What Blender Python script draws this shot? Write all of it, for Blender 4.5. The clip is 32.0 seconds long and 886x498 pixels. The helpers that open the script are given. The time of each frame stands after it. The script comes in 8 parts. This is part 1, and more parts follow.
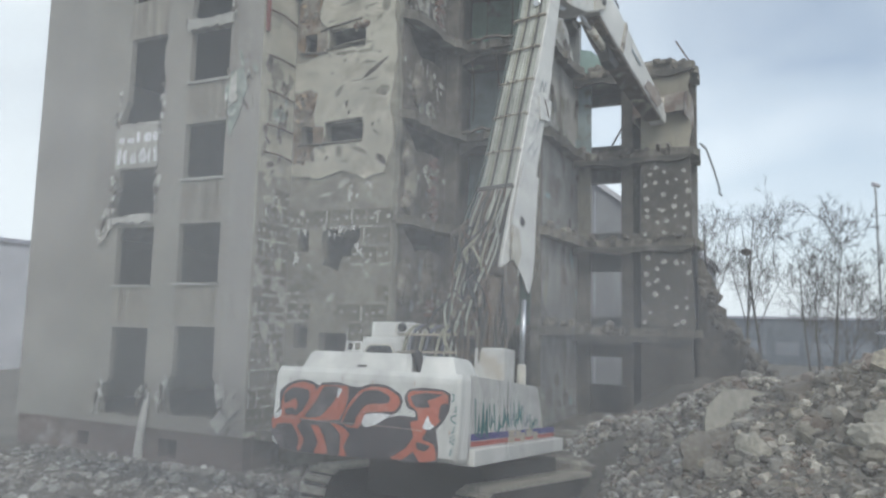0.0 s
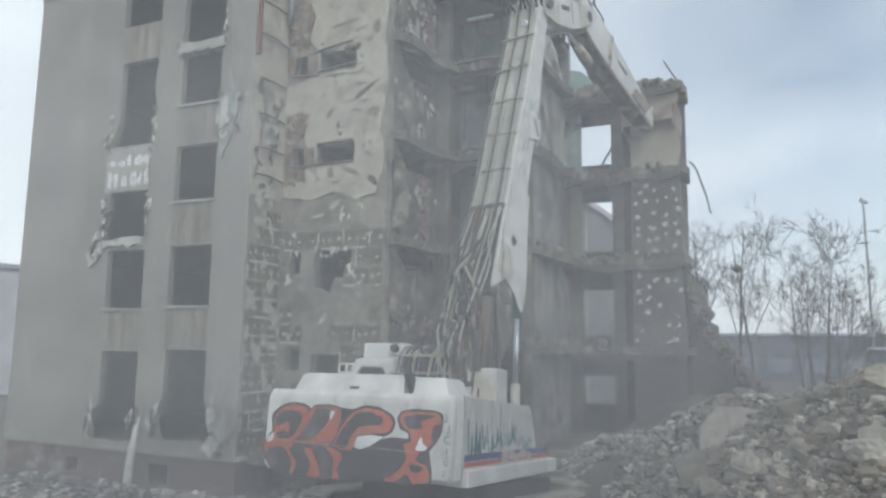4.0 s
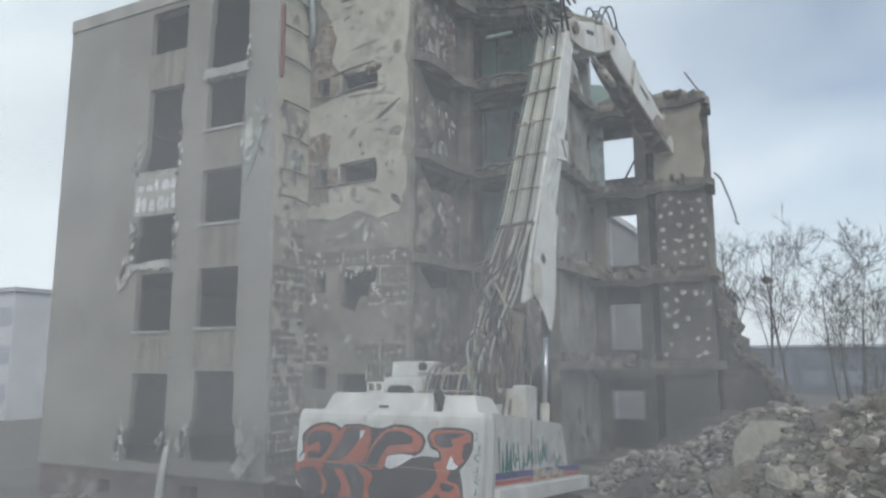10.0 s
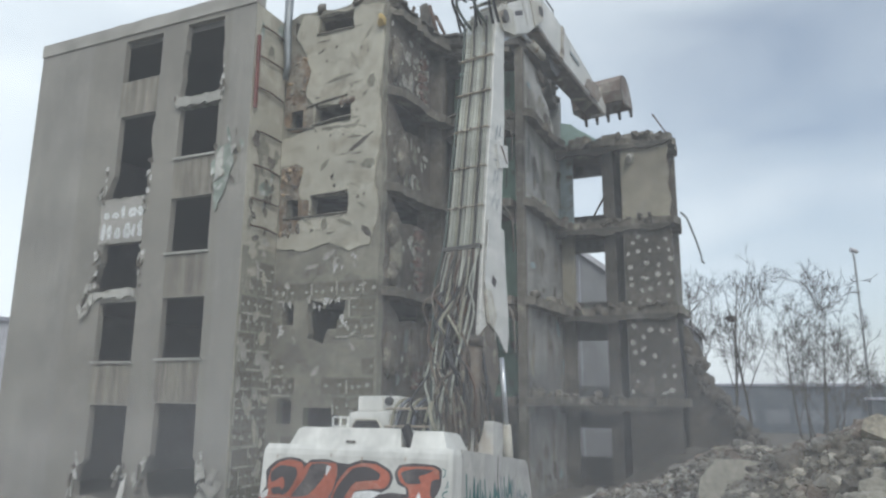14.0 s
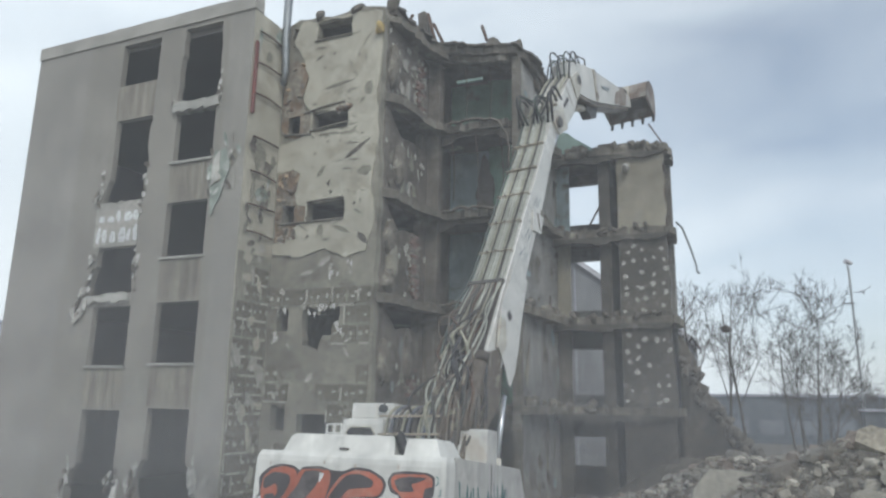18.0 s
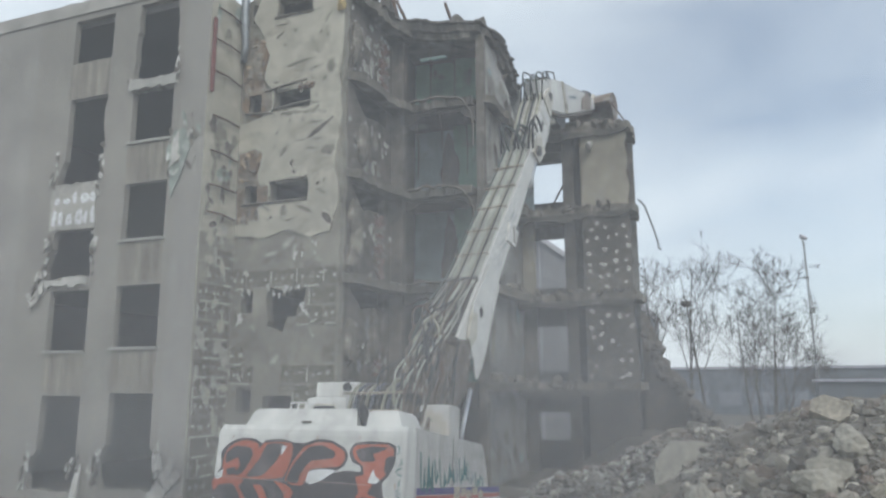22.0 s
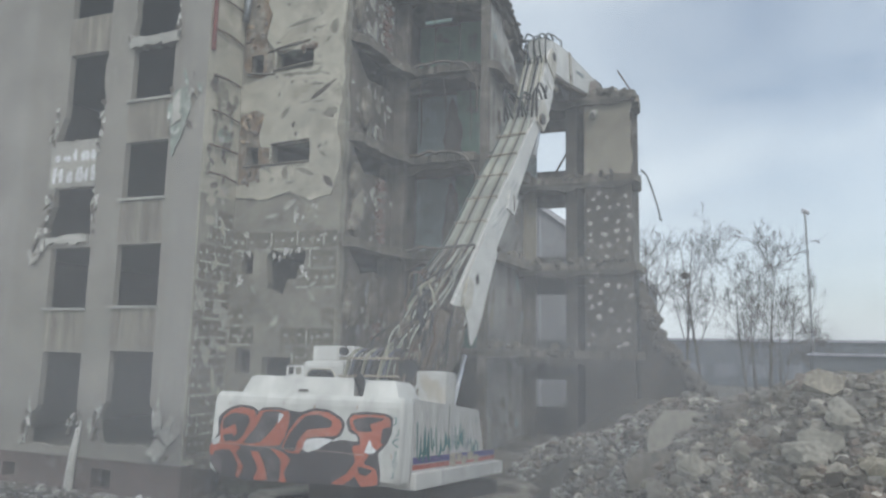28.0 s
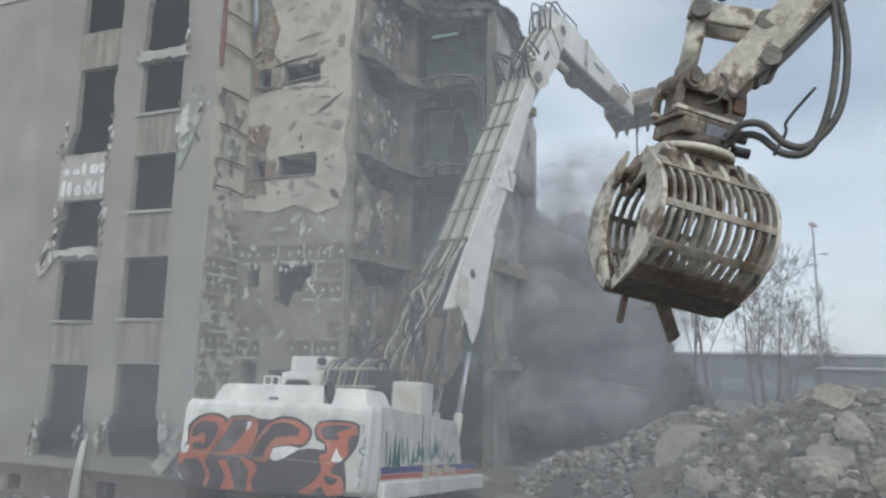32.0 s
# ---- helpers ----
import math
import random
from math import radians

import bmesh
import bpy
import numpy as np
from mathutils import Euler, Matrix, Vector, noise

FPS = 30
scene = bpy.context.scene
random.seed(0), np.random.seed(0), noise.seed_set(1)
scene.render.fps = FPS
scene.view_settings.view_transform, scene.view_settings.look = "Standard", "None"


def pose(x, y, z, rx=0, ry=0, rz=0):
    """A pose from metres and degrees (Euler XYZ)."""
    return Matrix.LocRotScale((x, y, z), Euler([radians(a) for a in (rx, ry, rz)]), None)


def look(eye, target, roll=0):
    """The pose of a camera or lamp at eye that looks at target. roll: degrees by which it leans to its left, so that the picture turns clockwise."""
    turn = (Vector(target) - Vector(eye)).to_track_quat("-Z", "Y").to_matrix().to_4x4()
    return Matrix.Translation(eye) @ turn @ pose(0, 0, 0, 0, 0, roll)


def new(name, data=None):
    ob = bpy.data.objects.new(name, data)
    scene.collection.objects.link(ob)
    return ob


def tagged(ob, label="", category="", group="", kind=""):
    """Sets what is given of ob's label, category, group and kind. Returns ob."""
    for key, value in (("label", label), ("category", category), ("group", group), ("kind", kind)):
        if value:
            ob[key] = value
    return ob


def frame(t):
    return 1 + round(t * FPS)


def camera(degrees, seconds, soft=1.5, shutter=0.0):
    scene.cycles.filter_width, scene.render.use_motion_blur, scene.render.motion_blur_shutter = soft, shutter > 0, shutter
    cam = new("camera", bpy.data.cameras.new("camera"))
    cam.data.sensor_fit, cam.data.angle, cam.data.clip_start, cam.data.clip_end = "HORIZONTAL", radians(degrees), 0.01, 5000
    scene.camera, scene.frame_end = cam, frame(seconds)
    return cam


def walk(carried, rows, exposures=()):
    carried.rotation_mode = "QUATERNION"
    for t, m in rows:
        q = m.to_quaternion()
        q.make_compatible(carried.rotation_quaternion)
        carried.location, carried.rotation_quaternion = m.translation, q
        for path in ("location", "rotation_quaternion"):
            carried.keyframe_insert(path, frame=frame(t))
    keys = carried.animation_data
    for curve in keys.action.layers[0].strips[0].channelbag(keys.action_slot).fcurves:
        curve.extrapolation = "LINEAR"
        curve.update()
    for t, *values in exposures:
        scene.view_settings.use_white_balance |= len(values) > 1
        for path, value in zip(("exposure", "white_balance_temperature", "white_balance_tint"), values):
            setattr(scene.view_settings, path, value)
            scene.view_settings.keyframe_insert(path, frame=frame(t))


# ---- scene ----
# camera: held by hand on a bank above the site, turning only
cam = camera(64.0, 32.0, soft=2.3)
PATH = [
    (0.0, pose(0, 0, 4.2, 95.90, -1.40, 0.01)),
    (0.5, pose(0, 0, 4.2, 95.70, -1.19, 0.16)),
    (1.0, pose(0, 0, 4.2, 94.98, -1.37, 0.55)),
    (1.5, pose(0, 0, 4.2, 94.88, -1.16, 0.13)),
    (2.0, pose(0, 0, 4.2, 94.92, -0.47, -0.26)),
    (2.5, pose(0, 0, 4.2, 95.45, -0.45, -0.68)),
    (3.0, pose(0, 0, 4.2, 96.11, -1.05, -0.46)),
    (3.5, pose(0, 0, 4.2, 97.06, -0.80, -0.60)),
    (5.5, pose(0, 0, 4.2, 98.22, -0.41, 0.30)),
    (6.0, pose(0, 0, 4.2, 100.44, -0.31, 1.65)),
    (6.5, pose(0, 0, 4.2, 102.55, -0.41, 1.93)),
    (7.0, pose(0, 0, 4.2, 102.21, -0.96, 2.48)),
    (7.5, pose(0, 0, 4.2, 101.73, -0.50, 2.76)),
    (8.0, pose(0, 0, 4.2, 100.83, -0.62, 2.42)),
    (8.5, pose(0, 0, 4.2, 100.48, -0.85, 2.04)),
    (9.0, pose(0, 0, 4.2, 99.81, -0.68, 1.73)),
    (9.5, pose(0, 0, 4.2, 99.22, 0.23, 1.49)),
    (10.0, pose(0, 0, 4.2, 98.90, 0.14, 1.53)),
    (10.5, pose(0, 0, 4.2, 99.03, -0.13, 2.18)),
    (11.0, pose(0, 0, 4.2, 98.79, -0.22, 1.93)),
    (11.5, pose(0, 0, 4.2, 98.57, 0.27, 1.61)),
    (12.0, pose(0, 0, 4.2, 98.67, -0.19, 0.71)),
    (12.5, pose(0, 0, 4.2, 98.92, -0.02, 0.33)),
    (13.0, pose(0, 0, 4.2, 99.63, -0.69, -0.08)),
    (13.5, pose(0, 0, 4.2, 100.40, -0.76, -0.69)),
    (14.0, pose(0, 0, 4.2, 101.63, -0.49, -1.04)),
    (14.5, pose(0, 0, 4.2, 101.90, -0.94, -1.37)),
    (16.5, pose(0, 0, 4.2, 101.95, -1.51, -1.62)),
    (17.0, pose(0, 0, 4.2, 101.98, -1.82, -1.30)),
    (17.5, pose(0, 0, 4.2, 102.24, -1.96, -1.27)),
    (18.0, pose(0, 0, 4.2, 102.23, -1.00, -1.50)),
    (18.5, pose(0, 0, 4.2, 100.83, -0.83, -1.69)),
    (19.0, pose(0, 0, 4.2, 101.08, -1.19, -1.76)),
    (19.5, pose(0, 0, 4.2, 102.19, -1.48, -2.39)),
    (20.0, pose(0, 0, 4.2, 102.15, -0.95, -2.77)),
    (20.5, pose(0, 0, 4.2, 100.26, -0.93, -2.75)),
    (21.0, pose(0, 0, 4.2, 99.89, -0.41, -3.46)),
    (21.5, pose(0, 0, 4.2, 100.30, -0.17, -4.44)),
    (22.0, pose(0, 0, 4.2, 100.57, 0.15, -4.12)),
    (22.5, pose(0, 0, 4.2, 99.87, 0.27, -3.50)),
    (23.0, pose(0, 0, 4.2, 99.27, 0.60, -3.76)),
    (23.5, pose(0, 0, 4.2, 98.53, 0.51, -2.77)),
    (24.0, pose(0, 0, 4.2, 97.11, -0.80, -3.09)),
    (24.5, pose(0, 0, 4.2, 97.62, -1.53, -2.93)),
    (25.0, pose(0, 0, 4.2, 98.21, -1.55, -3.29)),
    (25.5, pose(0, 0, 4.2, 98.01, -0.98, -3.70)),
    (27.5, pose(0, 0, 4.2, 97.66, -1.45, -3.94)),
    (28.0, pose(0, 0, 4.2, 97.84, -1.15, -4.28)),
    (28.5, pose(0, 0, 4.2, 97.72, -1.20, -4.04)),
    (29.0, pose(0, 0, 4.2, 97.07, -0.60, -4.14)),
    (29.5, pose(0, 0, 4.2, 97.10, -0.54, -4.13)),
    (30.0, pose(0, 0, 4.2, 96.71, -1.01, -4.30)),
    (30.5, pose(0, 0, 4.2, 96.94, -0.95, -4.41)),
    (31.0, pose(0, 0, 4.2, 98.29, -0.64, -3.96)),
    (31.5, pose(0, 0, 4.2, 98.93, -0.74, -3.62)),
    (32.0, pose(0, 0, 4.2, 98.87, -1.25, -3.79)),
]
EXPOSURES = [(0.0, 0.28, 6100, 4), (2.5, 0.32, 6100, 4), (4.0, 0.32, 6100, 4), (6.0, 0.32, 6100, 4), (9.0, 0.24, 6100, 4), (12.0, 0.14, 6100, 4), (17.0, 0.16, 6100, 4), (22.0, 0.24, 6100, 4), (31.0, 0.22, 6100, 4), (32.0, 0.32, 6100, 4)]
walk(cam, PATH, EXPOSURES)

# ---- daylight: thin bright haze, sun high behind the camera ----
SUN_YAW, SUN_UP = -166.0, 47.0
world = bpy.data.worlds.new("world")
scene.world = world
world.use_nodes = True
wt = world.node_tree
wt.nodes.clear()
w_out = wt.nodes.new("ShaderNodeOutputWorld")
w_bg = wt.nodes.new("ShaderNodeBackground")
w_sky = wt.nodes.new("ShaderNodeTexSky")
w_sky.sky_type = "NISHITA"
w_sky.sun_disc = False
w_sky.sun_elevation = radians(SUN_UP)
w_sky.sun_rotation = radians(-SUN_YAW)
w_sky.air_density, w_sky.dust_density, w_sky.ozone_density = 1.0, 2.5, 1.5
w_tc = wt.nodes.new("ShaderNodeTexCoord")
w_map = wt.nodes.new("ShaderNodeMapping")
w_map.inputs["Rotation"].default_value = (0.25, 0.1, 0.5)
w_map.inputs["Scale"].default_value = (1.3, 1.6, 3.0)
w_noise = wt.nodes.new("ShaderNodeTexNoise")
w_noise.inputs["Scale"].default_value = 1.7
w_noise.inputs["Detail"].default_value = 6.0
w_noise.inputs["Roughness"].default_value = 0.55
w_noise.inputs["Distortion"].default_value = 0.5
w_ramp = wt.nodes.new("ShaderNodeValToRGB")
w_ramp.color_ramp.elements[0].position = 0.36
w_ramp.color_ramp.elements[0].color = (0.16, 0.16, 0.16, 1)
w_ramp.color_ramp.elements[1].position = 0.78
w_ramp.color_ramp.elements[1].color = (0.62, 0.62, 0.62, 1)
# white haze added on the left of the sky, away from the sun
w_dot = wt.nodes.new("ShaderNodeVectorMath")
w_dot.operation = "DOT_PRODUCT"
w_dot.inputs[1].default_value = (-0.80, 0.52, 0.22)
w_glow = wt.nodes.new("ShaderNodeMapRange")
w_glow.inputs["From Min"].default_value = 0.1
w_glow.inputs["From Max"].default_value = 0.95
w_glow.inputs["To Min"].default_value = 0.0
w_glow.inputs["To Max"].default_value = 0.7
# and paler towards the horizon
w_sep = wt.nodes.new("ShaderNodeSeparateXYZ")
w_low = wt.nodes.new("ShaderNodeMapRange")
w_low.inputs["From Min"].default_value, w_low.inputs["From Max"].default_value = 0.0, 0.34
w_low.inputs["To Min"].default_value, w_low.inputs["To Max"].default_value = 0.42, 0.0
w_both = wt.nodes.new("ShaderNodeMath")
w_both.operation = "ADD"
w_add = wt.nodes.new("ShaderNodeMath")
w_add.operation = "ADD"
w_add.use_clamp = True
w_mix = wt.nodes.new("ShaderNodeMix")
w_mix.data_type = "RGBA"
w_mix.inputs["B"].default_value = (8.8, 9.0, 9.3, 1)
wt.links.new(w_tc.outputs["Generated"], w_map.inputs["Vector"])
wt.links.new(w_map.outputs["Vector"], w_noise.inputs["Vector"])
wt.links.new(w_noise.outputs["Fac"], w_ramp.inputs["Fac"])
wt.links.new(w_tc.outputs["Generated"], w_dot.inputs[0])
wt.links.new(w_dot.outputs["Value"], w_glow.inputs["Value"])
wt.links.new(w_ramp.outputs["Color"], w_add.inputs[0])
wt.links.new(w_tc.outputs["Generated"], w_sep.inputs["Vector"])
wt.links.new(w_sep.outputs["Z"], w_low.inputs["Value"])
wt.links.new(w_glow.outputs["Result"], w_both.inputs[0])
wt.links.new(w_low.outputs["Result"], w_both.inputs[1])
wt.links.new(w_both.outputs["Value"], w_add.inputs[1])
wt.links.new(w_add.outputs["Value"], w_mix.inputs["Factor"])
wt.links.new(w_sky.outputs["Color"], w_mix.inputs["A"])
wt.links.new(w_mix.outputs["Result"], w_bg.inputs["Color"])
w_bg.inputs["Strength"].default_value = 0.115
wt.links.new(w_bg.outputs["Background"], w_out.inputs["Surface"])

sun = new("sun", bpy.data.lights.new("sun", "SUN"))
sun.data.energy, sun.data.angle, sun.data.color = 1.15, radians(16), (1.0, 0.95, 0.87)
sun.matrix_world = look((0, 0, 0), (math.sin(radians(SUN_YAW)) * math.cos(radians(SUN_UP)), -math.cos(radians(SUN_YAW)) * math.cos(radians(SUN_UP)), -math.sin(radians(SUN_UP))))


# ---- materials ----
def material(name, color, rough=0.85, metal=0.0, stain=0.35, grain=0.25, scale=0.7, fine=14.0, bump=0.3, alt=None, alt_at=0.56, alt_soft=0.1, alt_scale=1.3, streak=0.0, vary=0.0, tints=()):
    """A surface with stains at one scale and grain at another; alt: a second colour in patches; streak: vertical runs; vary: each piece lighter or darker."""
    m = bpy.data.materials.new(name)
    m.use_nodes = True
    nt = m.node_tree
    bsdf = nt.nodes["Principled BSDF"]
    bsdf.inputs["Roughness"].default_value = rough
    bsdf.inputs["Metallic"].default_value = metal
    tc = nt.nodes.new("ShaderNodeTexCoord")

    def noise_node(sc, detail=5.0, stretch=None):
        n = nt.nodes.new("ShaderNodeTexNoise")
        n.inputs["Scale"].default_value = sc
        n.inputs["Detail"].default_value = detail
        n.inputs["Roughness"].default_value = 0.62
        if stretch:
            mp = nt.nodes.new("ShaderNodeMapping")
            mp.inputs["Scale"].default_value = stretch
            nt.links.new(tc.outputs["Object"], mp.inputs["Vector"])
            nt.links.new(mp.outputs["Vector"], n.inputs["Vector"])
        else:
            nt.links.new(tc.outputs["Object"], n.inputs["Vector"])
        return n.outputs["Fac"]

    def ranged(sock, lo, hi, a=0.3, b=0.7):
        r = nt.nodes.new("ShaderNodeMapRange")
        r.inputs["From Min"].default_value, r.inputs["From Max"].default_value = a, b
        r.inputs["To Min"].default_value, r.inputs["To Max"].default_value = lo, hi
        nt.links.new(sock, r.inputs["Value"])
        return r.outputs["Result"]

    def times(a, b):
        n = nt.nodes.new("ShaderNodeMath")
        n.operation = "MULTIPLY"
        nt.links.new(a, n.inputs[0])
        nt.links.new(b, n.inputs[1])
        return n.outputs["Value"]

    big, small = noise_node(scale), noise_node(fine, 8.0)
    value = times(ranged(big, 1 - stain, 1 + stain * 0.6), ranged(small, 1 - grain, 1 + grain * 0.7))
    if streak:
        value = times(value, ranged(noise_node(1.0, 4.0, (5.0, 5.0, 0.35)), 1 - streak, 1 + streak * 0.4, 0.35, 0.65))
    if vary:
        info = nt.nodes.new("ShaderNodeObjectInfo")
        geo = nt.nodes.new("ShaderNodeNewGeometry")
        both = nt.nodes.new("ShaderNodeMath")
        both.operation = "ADD"
        nt.links.new(info.outputs["Random"], both.inputs[0])
        nt.links.new(geo.outputs["Random Per Island"], both.inputs[1])
        value = times(value, ranged(both.outputs["Value"], 1 - vary, 1 + vary, 0.0, 2.0))
    base = nt.nodes.new("ShaderNodeRGB")
    base.outputs[0].default_value = (*color, 1)
    col = base.outputs[0]
    if tints:
        info = nt.nodes.new("ShaderNodeObjectInfo")
        geo = nt.nodes.new("ShaderNodeNewGeometry")
        both = nt.nodes.new("ShaderNodeMath")
        both.operation = "ADD"
        nt.links.new(info.outputs["Random"], both.inputs[0])
        nt.links.new(geo.outputs["Random Per Island"], both.inputs[1])
        frac = nt.nodes.new("ShaderNodeMath")
        frac.operation = "FRACT"
        nt.links.new(both.outputs["Value"], frac.inputs[0])
        ramp = nt.nodes.new("ShaderNodeValToRGB")
        ramp.color_ramp.interpolation = "CONSTANT"
        els = ramp.color_ramp.elements
        els[0].color = (*color, 1)
        els[1].position, els[1].color = 0.3, (*tints[0], 1)
        for k, t in enumerate(tints[1:]):
            e = els.new(0.3 + 0.7 * (k + 1) / len(tints))
            e.color = (*t, 1)
        nt.links.new(frac.outputs["Value"], ramp.inputs["Fac"])
        col = ramp.outputs["Color"]
    if alt:
        mix = nt.nodes.new("ShaderNodeMix")
        mix.data_type = "RGBA"
        mix.inputs["B"].default_value = (*alt, 1)
        nt.links.new(ranged(noise_node(alt_scale, 9.0), 0, 1, alt_at - alt_soft / 2, alt_at + alt_soft / 2), mix.inputs["Factor"])
        nt.links.new(col, mix.inputs["A"])
        col = mix.outputs["Result"]
    hsv = nt.nodes.new("ShaderNodeVectorMath")
    hsv.operation = "SCALE"
    nt.links.new(col, hsv.inputs[0])
    nt.links.new(value, hsv.inputs["Scale"])
    nt.links.new(hsv.outputs["Vector"], bsdf.inputs["Base Color"])
    if bump:
        b = nt.nodes.new("ShaderNodeBump")
        b.inputs["Strength"].default_value = bump
        b.inputs["Distance"].default_value = 0.04
        nt.links.new(small, b.inputs["Height"])
        nt.links.new(b.outputs["Normal"], bsdf.inputs["Normal"])
    return m


RENDER = material("grey_render", (0.29, 0.272, 0.235), stain=0.2, grain=0.12, scale=0.5, streak=0.05, fine=9)
PLINTH = material("red_brown_plinth", (0.155, 0.117, 0.105), stain=0.3, alt=(0.24, 0.22, 0.2), alt_at=0.58)
PARAPET = material("parapet_render", (0.42, 0.40, 0.36), stain=0.3, grain=0.2)
RAW = material("broken_concrete", (0.19, 0.171, 0.14), stain=0.45, grain=0.5, scale=1.3, bump=0.9, alt=(0.29, 0.265, 0.22), alt_at=0.6)
DIRTY = material("sooty_concrete", (0.16, 0.142, 0.12), stain=0.5, grain=0.45, scale=0.9, bump=0.7, alt=(0.225, 0.2, 0.168), alt_at=0.6, alt_scale=2.0)
PLASTER = material("cream_plaster", (0.49, 0.46, 0.375), stain=0.24, grain=0.14, scale=0.9, bump=0.45, alt=(0.37, 0.34, 0.27), alt_at=0.58, alt_soft=0.14, alt_scale=1.4)
BACKING = material("adhesive_backing", (0.28, 0.262, 0.21), stain=0.4, grain=0.22, scale=0.9, bump=0.9, alt=(0.205, 0.19, 0.15), alt_at=0.6, alt_scale=2.2)
BOARD = material("dark_wall_block", (0.18, 0.168, 0.128), stain=0.4, grain=0.3, bump=0.7, vary=0.22, alt=(0.29, 0.272, 0.222), alt_at=0.64, alt_scale=2.5)
DAB = material("pale_adhesive", (0.42, 0.40, 0.355), stain=0.3, grain=0.3, vary=0.3)
BRICK = material("orange_brick", (0.225, 0.16, 0.105), stain=0.5, grain=0.45, scale=1.8, alt=(0.32, 0.285, 0.23), alt_at=0.52)
INNER = material("faded_inner_wall", (0.24, 0.245, 0.235), stain=0.35, grain=0.25, alt=(0.17, 0.165, 0.15), alt_at=0.6)
GREEN = material("green_room_paint", (0.235, 0.36, 0.275), stain=0.4, grain=0.25, alt=(0.2, 0.19, 0.17), alt_at=0.62)
BLUE = material("blue_room_paint", (0.33, 0.40, 0.405), stain=0.4, grain=0.25, alt=(0.2, 0.19, 0.17), alt_at=0.6)
YELLOW = material("ochre_room_paint", (0.32, 0.293, 0.228), stain=0.3, grain=0.25, alt=(0.3, 0.28, 0.24), alt_at=0.62)
OLDGREEN = material("faded_green_sheet", (0.33, 0.37, 0.32), 0.7, stain=0.4, grain=0.3, scale=2.0, alt=(0.5, 0.5, 0.46), alt_at=0.58)
PINKBRICK = material("pinkish_old_brick", (0.30, 0.215, 0.19), stain=0.3, grain=0.4, vary=0.3, tints=((0.34, 0.30, 0.26), (0.25, 0.17, 0.14)))
BRICKDARK = material("sooty_brick", (0.16, 0.11, 0.08), stain=0.4, grain=0.4)
BRICKPALE = material("tan_brick", (0.44, 0.33, 0.22), stain=0.4, grain=0.4)
WHITEWALL = material("white_room_wall", (0.29, 0.283, 0.265), stain=0.4, grain=0.3, alt=(0.2, 0.185, 0.16), alt_at=0.56, alt_soft=0.14, alt_scale=0.9)
TOPWHITE = material("whitewashed_wall", (0.45, 0.435, 0.40), stain=0.35, grain=0.3, alt=(0.27, 0.25, 0.215), alt_at=0.58, alt_soft=0.14, alt_scale=0.9)
FOAM = material("yellow_foam", (0.50, 0.37, 0.15), stain=0.3, grain=0.3, bump=0.6)
TURQ = material("turquoise_panel", (0.32, 0.44, 0.40), stain=0.25, grain=0.2)
SILL = material("pale_sill", (0.40, 0.39, 0.35), stain=0.3)
TARP = material("torn_insulation", (0.50, 0.485, 0.44), stain=0.35, grain=0.3, bump=0.7)
RUST = material("rusty_iron", (0.12, 0.075, 0.055), 0.75, 0.3, stain=0.5, grain=0.4)
REDIRON = material("red_oxide_pipe", (0.20, 0.07, 0.06), 0.7, stain=0.4)
ZINC = material("zinc_pipe", (0.3, 0.32, 0.33), 0.5, 0.6, stain=0.3)
RUBBLE = material("rubble_stone", (0.205, 0.189, 0.162), stain=0.3, grain=0.4, scale=1.6, bump=0.9, vary=0.3, tints=((0.300, 0.276, 0.234), (0.155, 0.137, 0.114), (0.230, 0.215, 0.19), (0.43, 0.40, 0.34), (0.105, 0.093, 0.08), (0.235, 0.192, 0.158), (0.235, 0.215, 0.18)))
FIELDSTONE = material("dusty_pale_rubble", (0.29, 0.275, 0.245), stain=0.3, grain=0.4, scale=1.6, bump=0.9, vary=0.3, tints=((0.38, 0.365, 0.33), (0.23, 0.21, 0.185), (0.32, 0.30, 0.275), (0.5, 0.485, 0.45), (0.17, 0.155, 0.135)))
CHUNK = material("concrete_lump", (0.264, 0.237, 0.190), stain=0.35, grain=0.4, scale=1.6, bump=0.9, vary=0.25, tints=((0.317, 0.285, 0.226), (0.205, 0.179, 0.144), (0.251, 0.235, 0.208), (0.383, 0.344, 0.269)))
PALE = material("pale_concrete_slab", (0.35, 0.328, 0.276), stain=0.25, grain=0.3, scale=1.2, bump=0.8, alt=(0.28, 0.26, 0.215), alt_at=0.6, alt_soft=0.2, alt_scale=1.2)
SOIL = material("dusty_ground", (0.145, 0.132, 0.112), stain=0.4, grain=0.45, scale=0.5, fine=9, bump=1.0, alt=(0.16, 0.145, 0.125), alt_at=0.57)
WHITE = material("white_machine_paint", (0.70, 0.69, 0.65), 0.5, stain=0.16, grain=0.12, scale=1.1, fine=7, bump=0.06, alt=(0.46, 0.41, 0.34), alt_at=0.72, alt_soft=0.14, alt_scale=2.2, streak=0.16)
# dustier white, with the shade of the machine's right side in the colour
SHADEWHITE = material("dusty_shaded_paint", (0.57, 0.555, 0.52), 0.6, stain=0.28, grain=0.15, scale=1.3, fine=7, bump=0.06, alt=(0.44, 0.40, 0.34), alt_at=0.6)
RUSTRUN = material("rust_stain", (0.34, 0.24, 0.16), 0.7)
SCUFF = material("rubbed_tan_paint", (0.44, 0.38, 0.30), 0.7, stain=0.3, grain=0.3)
SCRAWL = material("faded_blue_grey_spray", (0.26, 0.30, 0.32), 0.6, stain=0.3)
